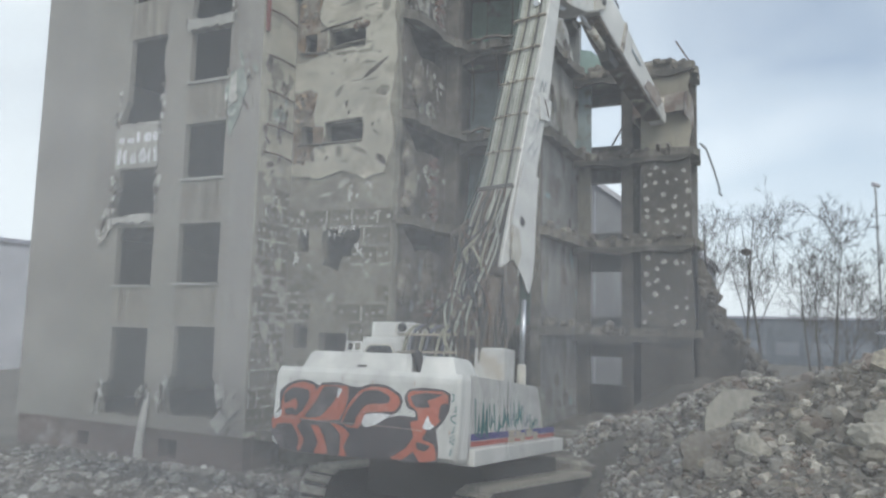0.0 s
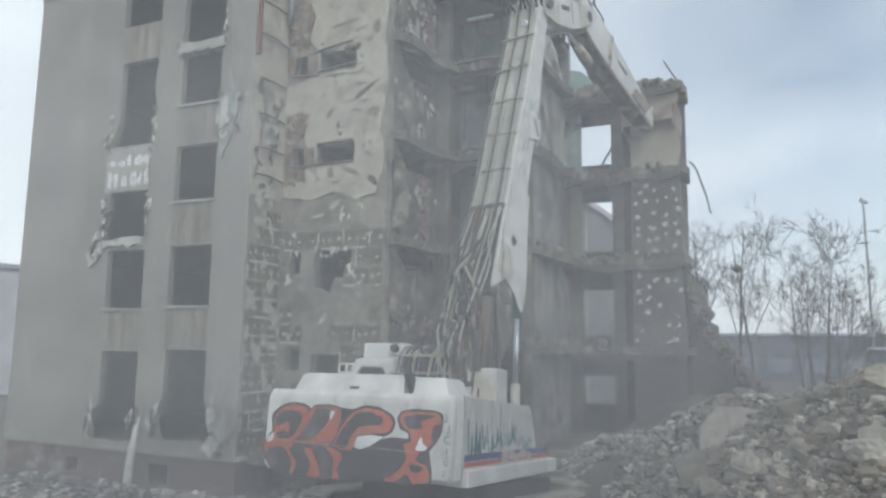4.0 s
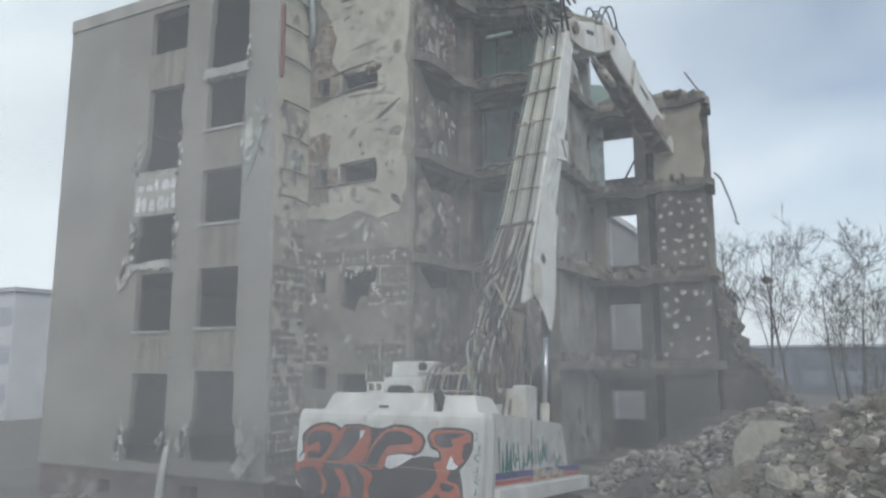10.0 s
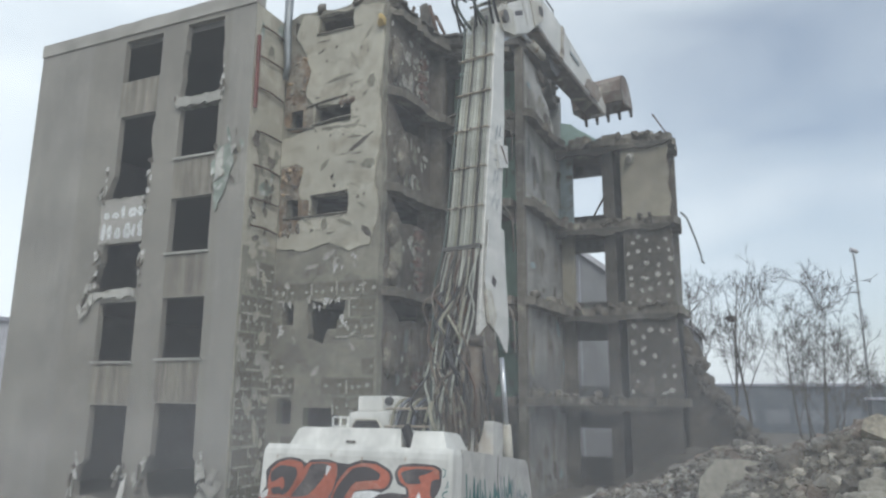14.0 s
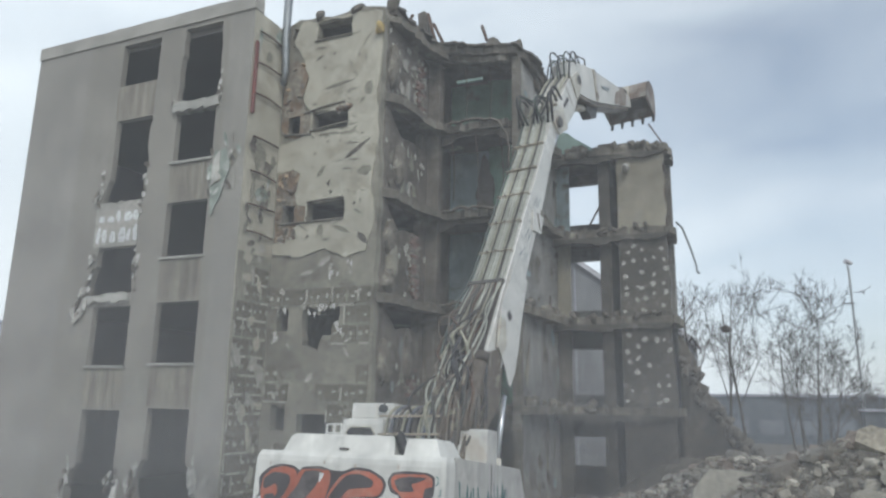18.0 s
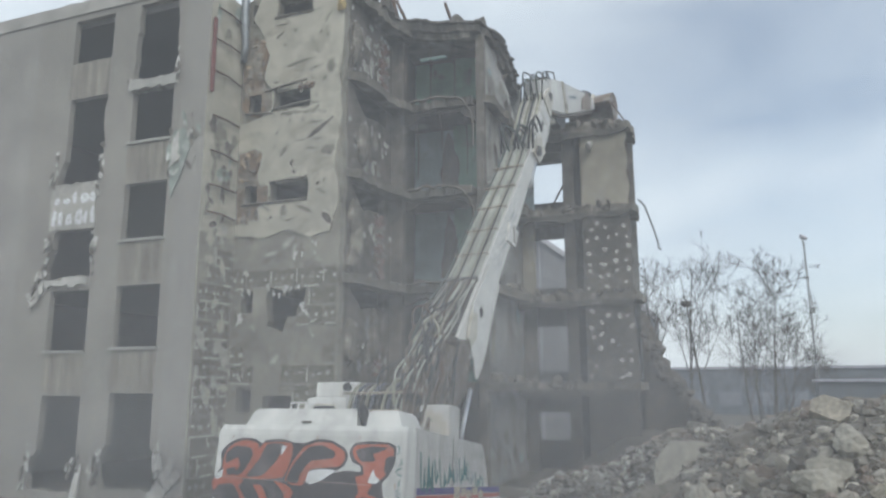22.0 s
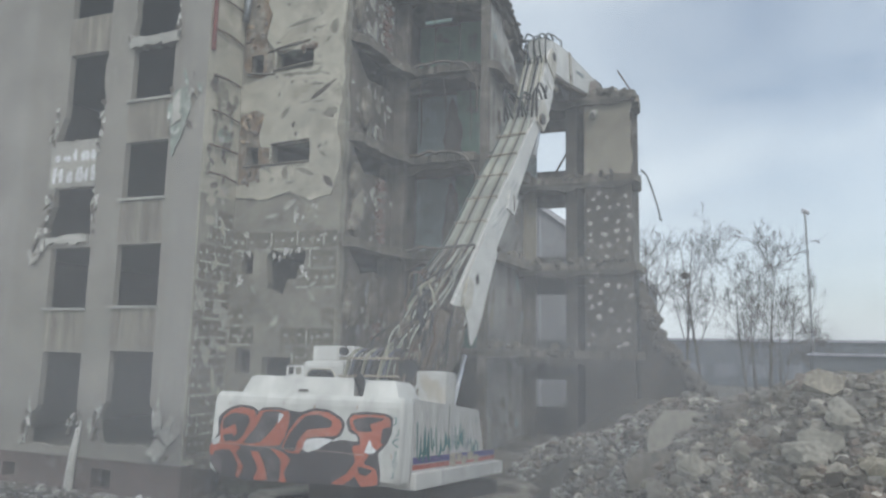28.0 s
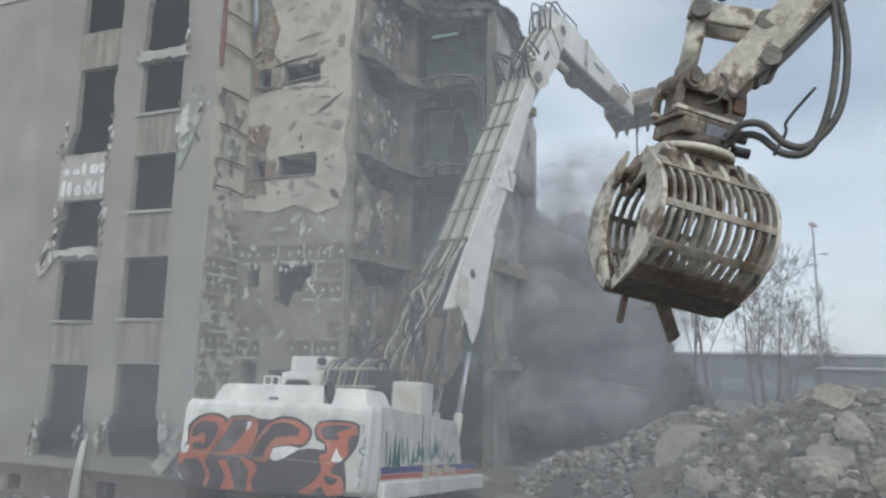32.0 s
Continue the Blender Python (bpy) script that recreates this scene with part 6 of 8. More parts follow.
def bucket_mesh():
    """A bent plate shell with two cheeks; y runs from the pin to the teeth."""
    bm = bmesh.new()
    prof = [(0.05, 0.15), (0.0, 0.5), (0.1, 0.82), (0.36, 1.0), (0.72, 0.96), (0.94, 0.72), (1.05, 0.3), (1.08, -0.1)]
    inner = [(0.12, 0.15), (0.07, 0.5), (0.16, 0.78), (0.38, 0.93), (0.68, 0.9), (0.88, 0.68), (0.99, 0.3), (1.04, -0.1)]
    w = 0.88
    for x0, x1, pr in ((-w, w, None),):
        a = [bm.verts.new((-w, y, z)) for y, z in prof]
        b = [bm.verts.new((w, y, z)) for y, z in prof]
        c = [bm.verts.new((-w, y, z)) for y, z in inner]
        d = [bm.verts.new((w, y, z)) for y, z in inner]
        for k in range(len(prof) - 1):
            bm.faces.new((a[k], b[k], b[k + 1], a[k + 1]))
            bm.faces.new((c[k + 1], d[k + 1], d[k], c[k]))
            bm.faces.new((a[k + 1], c[k + 1], c[k], a[k]))
            bm.faces.new((b[k], d[k], d[k + 1], b[k + 1]))
        bm.faces.new((a[0], c[0], d[0], b[0]))
        bm.faces.new((a[-1], b[-1], d[-1], c[-1]))
    for x in (-w, w - 0.05):
        add_sheet(bm, prof + [(0.75, -0.06), (0.35, 0.02), (0.1, 0.0)], [], 0.05, Matrix(((0, 0, 1, x), (1, 0, 0, 0), (0, 1, 0, 0), (0, 0, 0, 1))))
    bmesh.ops.recalc_face_normals(bm, faces=bm.faces[:])
    return bm


bucket = part("bucket", bucket_mesh(), BUCKET, excavator, "scraped steel bucket with five teeth")
part("bucket_ears", plate([(-0.14, -0.1), (0.1, -0.14), (0.12, 0.75), (-0.06, 0.7)], [], 0.4, Matrix(((0, 0, -1, 0.2), (1, 0, 0, 0), (0, 1, 0, 0), (0, 0, 0, 1)))), CREAM, bucket)
tooth = None
for k in range(5):
    x = -0.8 + 0.4 * k
    m = pose(x, 1.07, -0.1)
    if tooth is None:
        b = bmesh.new()
        vs = add_box(b, -0.06, 0.06, -0.05, 0.05, -0.26, 0.04)
        for v in vs:
            if v.co.z < -0.2:
                v.co.x *= 0.6
                v.co.y *= 0.35
        first = part("bucket_tooth", b, STEEL, bucket)
        first.matrix_local = m
        tooth = first.data
    else:
        share("bucket_tooth", tooth, bucket, m)

# ---- rubble ----
def stone_template(rng, cuts=1):
    bm = bmesh.new()
    add_box(bm, -0.5, 0.5, -0.5, 0.5, -0.5, 0.5)
    bmesh.ops.bevel(bm, geom=bm.edges[:], offset=rng.uniform(0.1, 0.22), segments=1, affect="EDGES")
    for v in bm.verts:
        v.co += Vector((rng.uniform(-0.13, 0.13), rng.uniform(-0.13, 0.13), rng.uniform(-0.13, 0.13)))
    vs = [v.co[:] for v in bm.verts]
    for i, v in enumerate(bm.verts):
        v.index = i
    fs = [[v.index for v in f.verts] for f in bm.faces]
    bm.free()
    return vs, fs


rng = random.Random(21)
TEMPLATES = [stone_template(rng) for _ in range(10)]


def stones_mesh(name, spots):
    """Many stones in one mesh; spots of (x, y, z, size, flatness)."""
    verts, faces = [], []
    r = random.Random(name)
    for x, y, z, s, flat in spots:
        vs, fs = TEMPLATES[r.randrange(len(TEMPLATES))]
        m = Matrix.Translation((x, y, z)) @ Euler((r.uniform(-0.5, 0.5), r.uniform(-0.5, 0.5), r.uniform(0, 6.3))).to_matrix().to_4x4() @ Matrix.Diagonal((s * r.uniform(0.7, 1.4), s * r.uniform(0.6, 1.0), s * flat, 1))
        k = len(verts)
        verts += [tuple(m @ Vector(v)) for v in vs]
        faces += [[i + k for i in f] for f in fs]
    me = bpy.data.meshes.new(name)
    me.from_pydata(verts, [], faces)
    me.update()
    return me


def scatter(count, seed, d0, d1, az0, az1, s0, s1):
    r = random.Random(seed)
    out = []
    while len(out) < count:
        d = math.sqrt(r.uniform(d0 * d0, d1 * d1))
        az = radians(r.uniform(az0, az1))
        x, y = d * math.sin(az), d * math.cos(az)
        p = TURN.inverted() @ Vector((x, y, 0))
        if p.y > 15.3 and p.x < CORNER + 0.2 or p.y > 16.9 and p.x < -9.3 or p.y > 20.1 and p.x < -6 or p.y > 24.0:
            continue
        e = excavator.matrix_world.inverted() @ Vector((x, y, 1.0))
        if abs(e.x) < 2.0 and abs(e.y) < 3.0:
            continue
        s = s0 * (s1 / s0) ** (r.random() ** 2.2)
        flat = r.uniform(0.45, 0.9)
        out.append((x, y, height(x, y) + s * flat * r.uniform(-0.15, 0.3), s, flat))
    return out


for nm, spots, mt, lb in (
    ("heap_rubble", scatter(13500, 1, 6.5, 20, 6, 42, 0.045, 0.22) + scatter(220, 41, 8, 19, 8, 42, 0.18, 0.36), RUBBLE, "heap of broken stone, brick and concrete rubble"),
    ("field_rubble", scatter(4500, 2, 9, 26, -42, 14, 0.05, 0.3) + scatter(2600, 8, 11, 21, 2, 20, 0.05, 0.24) + scatter(3800, 9, 11.5, 18, -38, -3, 0.05, 0.3), FIELDSTONE, "field of small broken rubble"),
    ("grit", scatter(4200, 3, 7, 18, 6, 42, 0.03, 0.09), RUBBLE, "loose grit and small chips"),
):
    me = stones_mesh(nm, spots)
    me.materials.append(mt)
    tagged(new(nm, me), lb, "rubble", kind="stuff")

# larger lumps, each its own thing
chunk_meshes = []
for k in range(9):
    r = random.Random(50 + k)
    bm = bmesh.new()
    vs, fs = stone_template(r)
    made = [bm.verts.new(v) for v in vs]
    for f in fs:
        bm.faces.new([made[i] for i in f])
    bmesh.ops.subdivide_edges(bm, edges=bm.edges[:], cuts=1, use_grid_fill=True)
    off = r.uniform(0, 40)
    for v in bm.verts:
        v.co *= 1 + 0.22 * noise.noise(v.co * 2.1 + Vector((off, 0, 0)))
    me = bpy.data.meshes.new("concrete_chunk")
    bm.to_mesh(me)
    bm.free()
    me.materials.append(CHUNK)
    chunk_meshes.append(me)
r = random.Random(91)
for x, y, z, s, flat in scatter(190, 4, 8, 17, 10, 40, 0.15, 0.36) + scatter(100, 5, 11.5, 15.5, -38, 2, 0.24, 0.75):
    ob = new("concrete_chunk", chunk_meshes[r.randrange(9)])
    ob.matrix_world = Matrix.Translation((x, y, height(x, y) + 0.12 * s)) @ Euler((r.uniform(-0.5, 0.5), r.uniform(-0.5, 0.5), r.uniform(0, 6.3))).to_matrix().to_4x4() @ Matrix.Diagonal((s * r.uniform(0.8, 1.4), s * r.uniform(0.6, 1.0), s * r.uniform(0.45, 0.8), 1))
    tagged(ob, "broken grey concrete lump lying in the rubble", "rubble", "concrete lumps")


def broken_slab(name, w, h, t, seed, at, turn, mat, label):
    bm = bmesh.new()
    add_sheet(bm, ragged([(-w / 2, -h / 2), (w * 0.3, -h * 0.55), (w / 2, -h * 0.1), (w * 0.42, h / 2), (-w * 0.3, h * 0.42), (-w * 0.55, 0)], 0.05 * w, 0.2, seed), [], t, Matrix.Translation((0, 0, -t / 2)))
    ob = part(name, bm, mat)
    ob.matrix_world = Matrix.Translation(at) @ Euler([radians(a) for a in turn]).to_matrix().to_4x4()
    return tagged(ob, label, "rubble")


def broken_block(name, size, squash, seed, at, mat, label):
    ob = part(name, lump(random.Random(seed), size, squash, sub=3, rough=0.26), mat)
    ob.location = at
    return tagged(ob, label, "rubble")


broken_slab("pale_slab", 0.98, 0.98, 0.2, 3, (5.26, 12.8, 2.68), (72, 10, -14), PALE, "large pale concrete slab tilted up in the rubble")
broken_block("pale_block", 0.26, (1.1, 0.8, 0.9), 44, (4.95, 11.45, 2.29), PALE, "pale rounded concrete block in the rubble")
broken_slab("brown_slab", 1.2, 0.8, 0.2, 5, (4.72, 12.25, 2.1), (56, 4, -16), RAW, "flat brownish slab half buried in rubble")
broken_slab("pale_bar", 0.6, 0.24, 0.18, 6, (6.25, 10.05, 2.98), (75, 14, -30), PALE, "pale broken kerb piece lying on the heap")
broken_block("pale_block", 0.25, (1.2, 0.8, 0.9), 47, (5.98, 9.9, 2.78), PALE, "pale concrete block on the heap")
broken_block("pale_block", 0.25, (1.0, 0.7, 1.0), 48, (6.78, 10.35, 3.3), PALE, "cracked pale block standing on the heap")
broken_slab("grey_block", 0.56, 0.4, 0.26, 9, (7.1, 11.25, 3.72), (55, 20, -40), CHUNK, "flat grey block on the crest of the heap")


# ---- bare trees ----
def tree_mesh(seed, tall, lean, stems, spread):
    """Slim stems that fork upwards into an open crown with fine twigs."""
    r = random.Random(seed)
    verts, faces = [], []

    def limb(p, d, length, rad, depth):
        steps = 7 if depth == 0 else 4 if depth == 1 else 3
        pts = [p]
        dd = d.copy()
        wob = (0.05, 0.09, 0.13, 0.16, 0.18)[depth]
        for _ in range(steps):
            dd = (dd + Vector((r.uniform(-wob, wob), r.uniform(-wob, wob), r.uniform(0.0, 0.07)))).normalized()
            pts.append(pts[-1] + dd * length / steps)
        n = 6 if depth == 0 else 4 if depth == 1 else 3
        end = max(0.007, rad * (0.14 if depth == 0 else 0.4))
        base = len(verts)
        for i, q in enumerate(pts):
            a = (pts[min(i + 1, steps)] - pts[max(i - 1, 0)]).normalized()
            s = a.orthogonal().normalized()
            u = a.cross(s)
            rr = rad + (end - rad) * i / steps
            for k in range(n):
                an = 2 * math.pi * k / n
                verts.append(tuple(q + (s * math.cos(an) + u * math.sin(an)) * rr))
        for i in range(steps):
            for k in range(n):
                faces.append((base + i * n + k, base + i * n + (k + 1) % n, base + (i + 1) * n + (k + 1) % n, base + (i + 1) * n + k))
        if depth >= 4:
            return
        for k in range((7, 5, 4, 3)[depth]):
            t = r.uniform(0.42 if stems == 1 else 0.38, 1.0) if depth == 0 else r.uniform(0.3, 1.0)
            j = min(steps - 1, int(t * steps))
            q = pts[j].lerp(pts[j + 1], t * steps - j)
            way = (pts[j + 1] - pts[j]).normalized()
            side = Matrix.Rotation(r.uniform(0, 6.28), 3, way) @ way.orthogonal().normalized()
            nd = (way + side * r.uniform(0.5, 1.05) + Vector((0, 0, 0.04))).normalized()
            reach = (0.40 * (1.3 - 0.75 * t) if depth == 0 else 0.52) * r.uniform(0.7, 1.15)
            limb(q, nd, length * reach, max(0.0075, (rad + (end - rad) * t) * 0.5), depth + 1)

    for k in range(stems):
        a = 6.28 * k / stems + seed
        sp = 0.0 if stems == 1 else spread * r.uniform(0.6, 1.15)
        limb(Vector((0.15 * math.cos(a) * (stems > 1), 0.15 * math.sin(a) * (stems > 1), -0.2)), Vector((lean + sp * math.cos(a), sp * math.sin(a), 1)).normalized(), tall * (0.82 if stems == 1 else r.uniform(0.62, 0.8)), tall * (0.0085 if stems == 1 else 0.0062), 0)
    me = bpy.data.meshes.new("bare_tree")
    me.from_pydata(verts, [], faces)
    me.update()
    me.materials.append(BARK)
    return me


TREES = ((21.5, 37, 12.2, -0.04, 1, 1, 0), (22.8, 39, 12.4, 0.06, 2, 1, 0), (24.2, 38, 11.8, -0.02, 3, 1, 0), (28.0, 37, 11.0, 0.03, 14, 4, 0.17), (28.9, 38, 9.2, 0.04, 15, 3, 0.2), (32.4, 41, 6.0, 0.02, 8, 2, 0.15))
for k, (az, d, tall, lean, seed, stems, spread) in enumerate(TREES):
    root = new("bare_tree")
    root.location = (d * math.sin(radians(az)), d * math.cos(radians(az)), 0)
    tagged(root, "leafless grey-brown tree with fine twigs", "tree", "bare trees")
    ob = new("trunk", tree_mesh(seed, tall, lean, stems, spread))
    ob.parent = root
    if k == 2:
        nest = part("nest", lump(random.Random(3), 0.2, (1.2, 1.2, 0.7), sub=2), BARK, root, "bird's nest in a fork")
        nest.location = sum((v.co for v in ob.data.vertices[36:42]), Vector()) / 6

# ---- street lamp ----
lamp = new("street_lamp")
lamp.location = (40 * math.sin(radians(31.6)), 40 * math.cos(radians(31.6)), 0)
tagged(lamp, "tall thin grey street lamp behind the site", "street lamp")
part("pole", tube([(0, 0, 0), (0, 0, 6), (-0.05, 0, 11.0), (-0.1, 0, 11.3)], 0.075, 8, 0.045), POLE, lamp)
part("lamp_head", tube([(-0.2, 0, 11.42), (0.0, 0, 11.38), (0.14, 0, 11.3)], 0.13, 8, 0.1), FARWALL, lamp)

# ---- far things ----
shed = new("site_shed")
shed.matrix_world = pose(30 * math.sin(radians(36)), 30 * math.cos(radians(36)), 0, 0, 0, -30)
tagged(shed, "dark grey flat-roofed shed behind the heap", "shed")
part("shed_wall", box(-2.3, 8, 0, 5, 0, 4.15), FARDARK, shed)
part("shed_roof", box(-2.4, 8.1, -0.1, 5.1, 4.152, 4.25), FARBAND, shed)


def block_of_flats(name, label, m, w, dep, h, rows, cols, wall, win, win_h=1.3, gap=0.6):
    ob = new(name)
    ob.matrix_world = m
    tagged(ob, label, "building")
    part("wall", box(0, w, 0, dep, 0, h), wall, ob)
    part("roof", box(-0.2, w + 0.2, -0.2, dep + 0.2, h, h + 0.3), FARBAND, ob)
    me = None
    for r_ in range(rows):
        z = 1.2 + r_ * (h - 1.0) / rows
        for c in range(cols):
            x = (c + 0.5) * w / cols
            mm = Matrix.Translation((x, -0.03, z))
            if me is None:
                hw = w / cols / 2 - gap / 2
                first = part("window", box(-hw, hw, 0, 0.06, 0, win_h), win, ob)
                first.matrix_local = mm
                me = first.data
            else:
                share("window", me, ob, mm)
    return ob


block_of_flats("office_block", "pale grey-blue office block with window bands", pose(-58, 64, 0, 0, 0, -28), 29.2, 12, 9.2, 3, 12, FARWALL, FARBAND, 1.4, 0.3)
block_of_flats("long_low_building", "long low building on the skyline", pose(34, 92, 0, 0, 0, -32), 90, 14, 5.6, 1, 24, FARDARK, FARDIM, 1.6, 1.2)
hill = bmesh.new()
rows_h = []
for k in range(61):
    a = radians(-75 + 2.5 * k)
    hgt = 7 + 5 * noise.noise(Vector((k * 0.21, 0, 5))) + 2.5 * noise.noise(Vector((k * 0.9, 3, 5)))
    rows_h.append([hill.verts.new((math.sin(a) * dd, math.cos(a) * dd, zz)) for dd, zz in ((300, -1), (330, hgt * 0.7), (380, hgt), (480, -1))])
for p, q in zip(rows_h, rows_h[1:]):
    for k in range(3):
        hill.faces.new((p[k], q[k], q[k + 1], p[k + 1]))
tagged(part("backdrop", hill, FARWOOD), "low wooded ridge on the horizon", "hill", kind="structure")

# pale house seen through the torn end's windows
house = new("neighbour_house")
house.matrix_world = TURN
tagged(house, "pale rendered house with a steep roof behind the site", "house")
part("wall", plate([(-20, -0.5), (-3.2, -0.5), (-3.2, 7.6), (-8.7, 11.85), (-12, 14.3), (-20, 14.3)], [], 8.0, front_at(38)), HOUSE, house)
part("roof_edge", plate([(-3.0, 7.5), (-2.9, 7.75), (-8.6, 12.1), (-12, 14.7), (-20, 14.7), (-20, 14.3), (-12, 14.3), (-8.7, 11.85)], [], 8.4, front_at(37.8)), FARWALL, house)
for k in range(4):
    part("wall_panel_joint", box(-12 + 1.6 * k, -11.94 + 1.6 * k, 37.97, 37.999, 0, 11.5), FARBAND, house)

# ---- sorting grapple on a second machine's stick; origin at its hanging pin ----
handler = new("grapple_arm")
tagged(handler, "dirty cream digger stick carrying a sorting grapple", "digger arm")
ACROSS = Matrix(((0, 0, 1, 0), (1, 0, 0, 0), (0, 1, 0, 0), (0, 0, 0, 1)))
SX, SY, SZ = 0.46, -0.12, 0.86


def along(k):
    return Vector((SX * k, SY * k, SZ * k))


def slanted_beam(k0, k1, w0, w1, t):
    """A beam of square-cut plates along the stick's slant."""
    d = along(1).normalized()
    side = d.cross(Vector((0, 1, 0))).normalized()
    nrm = side.cross(d)
    bm = bmesh.new()
    rings = []
    for k, w in ((k0, w0), ((k0 * 2 + k1) / 3, w0 * 1.05), (k1, w1)):
        c = along(k)
        rings.append([bm.verts.new(c + side * (a * w) + nrm * (b * t)) for a, b in ((-0.5, -0.5), (0.5, -0.5), (0.5, 0.5), (-0.5, 0.5))])
    for a, b in zip(rings, rings[1:]):
        for q in range(4):
            bm.faces.new((a[q], a[(q + 1) % 4], b[(q + 1) % 4], b[q]))
    bm.faces.new(rings[0][::-1])
    bm.faces.new(rings[-1])
    bmesh.ops.recalc_face_normals(bm, faces=bm.faces[:])
    bmesh.ops.bevel(bm, geom=bm.edges[:], offset=0.03, segments=1, affect="EDGES")
    return bm


def moved(bm, d):
    bm.transform(Matrix.Translation(d))
    return bm


part("stick", moved(slanted_beam(0.0, 7.5, 0.38, 0.66, 0.36), (0.14, 0, 0.05)), GRAPPLE, handler, "scraped cream stick, rusty at its joints")
part("stick_edge", moved(slanted_beam(0.2, 7.3, 0.07, 0.07, 0.42), (0.33, 0, 0.0)), STEEL, handler, "dark worn lower edge")
part("tip_link", tube([(-0.24, -0.1, 0.1), (-0.28, -0.1, 0.72)], 0.09, 8), GRAPPLE, handler)
part("tip_link", tube([(-0.24, 0.12, 0.1), (-0.28, 0.12, 0.72)], 0.09, 8), GRAPPLE, handler)
part("rocker_link", box(-0.4, 0.45, -0.2, -0.12, 0.66, 0.88, 0.03), GRAPPLE, handler)
part("rocker_link", box(-0.4, 0.45, 0.12, 0.2, 0.66, 0.88, 0.03), GRAPPLE, handler)
part("tip_ram_barrel", tube([Vector((-0.05, -0.1, 1.5)), Vector((-0.05, -0.1, 1.5)) + along(4.5)], 0.12, 10), GRAPPLE, handler)
part("tip_ram_rod", tube([(-0.32, -0.05, 0.8), (-0.05, -0.1, 1.5)], 0.055, 8), CHROME, handler, "polished ram rod")
part("tip_ram_guard", moved(slanted_beam(0.8, 3.0, 0.1, 0.1, 0.3), (-0.52, -0.1, 0.25)), STEEL, handler, "dark guard over the ram rod")
for p in ((0.0, 0.0), (0.36, 0.76), (-0.28, 0.76), (0.5, 0.4), (-0.24, 0.06)):
    part("pivot_pin", tube([(p[0], -0.27, p[1]), (p[0], 0.27, p[1])], 0.1, 14), STEEL, handler)
for k in range(2):
    o = 0.09 * k
    pts = [(0.32, -0.25 + o, -0.5 - o), (0.42, -0.3 + o, -0.36 - o), (0.6, -0.33 + o, -0.32 - o), (0.86, -0.36, -0.47 - o), (1.06, -0.4, -0.42 - o * 0.6), (1.2 - o, -0.4, -0.05), (1.12 - o, -0.35, 0.55), (0.88 - o * 0.5, -0.3, 1.15)]
    part("slack_hose", tube(flowing(pts, 6), 0.036, 8), WORNHOSE, handler, "slack scuffed hydraulic hose")
part("tie_strap", tube(flowing([(0.78, -0.36, -0.6), (0.82, -0.36, -0.36), (0.8, -0.36, -0.24), (0.95, -0.38, 0.12)], 4), 0.016, 5), DARKHOSE, handler)
part("lever_hose", tube(flowing([(0.04, -0.32, -0.24), (0.16, -0.38, -0.18), (0.18, -0.34, 0.02), (0.1, -0.3, 0.1)], 4), 0.018, 6), WORNHOSE, handler)

grab = part("grapple_head", box(-0.44, 0.3, -0.2, 0.2, -0.36, 0.02, 0.03), DARKIRON, handler, "dark sorting grapple head")
for y in (-0.3, 0.24):
    part("cheek_plate", plate([(-0.56, -0.16), (-0.5, 0.04), (-0.36, 0.13), (-0.2, 0.06), (0.08, 0.08), (0.2, 0.14), (0.4, 0.06), (0.46, -0.2), (0.36, -0.42), (-0.5, -0.42), (-0.57, -0.3)], [[(-0.46, -0.14), (-0.12, -0.1), (0.18, -0.12), (0.2, -0.26), (0.1, -0.31), (-0.46, -0.34)]], 0.06, front_at(y)), COUPLER, grab, "scratched coupler cheek with a long slot")
    part("rail_strip", box(-0.55, 0.4, y - 0.025, y + 0.085, -0.38, -0.33, 0.012), GRAPPLE, grab)
    for x, z in ((0.32, -0.02), (0.06, 0.0), (0.36, -0.3)):
        part("bolt_head", tube([(x, y - 0.02, z), (x, y + 0.08, z)], 0.045, 6), STEEL, grab)
part("head_pin", tube([(-0.4, -0.36, 0.0), (-0.4, 0.36, 0.0)], 0.12, 16), COUPLER, grab)
part("head_pin_cap", tube([(-0.4, -0.39, 0.0), (-0.4, -0.35, 0.0)], 0.07, 12), STEEL, grab)
part("coupler_block", box(0.24, 0.42, -0.33, -0.3, -0.24, -0.06, 0.02), RUST, grab, "rusty lock plate")
part("coupler_beam", box(-0.5, 0.44, -0.34, 0.34, -0.455, -0.4, 0.02), COUPLER, grab)
part("swivel_box", box(-0.44, 0.36, -0.36, 0.36, -0.62, -0.45, 0.03), COUPLER, grab, "brown swivel housing")
part("cover_plate", box(-0.12, 0.3, -0.385, -0.362, -0.6, -0.47, 0.01), SLATEPAINT, grab, "blue-grey cover plate")
part("rotator", tube([(0, 0, -0.6), (0, 0, -0.74)], 0.42, 28), DARKIRON, grab, "dark rotator ring")
part("rotator_motor", tube([(0.34, -0.3, -0.66), (0.56, -0.36, -0.66)], 0.06, 10), DARKHOSE, grab)
part("rotator_motor", tube([(0.34, -0.3, -0.52), (0.5, -0.33, -0.52)], 0.045, 10), DARKHOSE, grab)
part("rotator_flange", tube([(0, 0, -0.73), (0, 0, -0.8)], 0.52, 28), GRAPPLE, grab)
part("yoke_crown", box(-0.5, 0.5, -0.3, 0.3, -1.0, -0.8, 0.05), GRAPPLE, grab)
part("yoke_tube", tube([(-0.48, 0.0, -1.05), (0.48, 0.0, -1.05)], 0.16, 16), DARKIRON, grab)
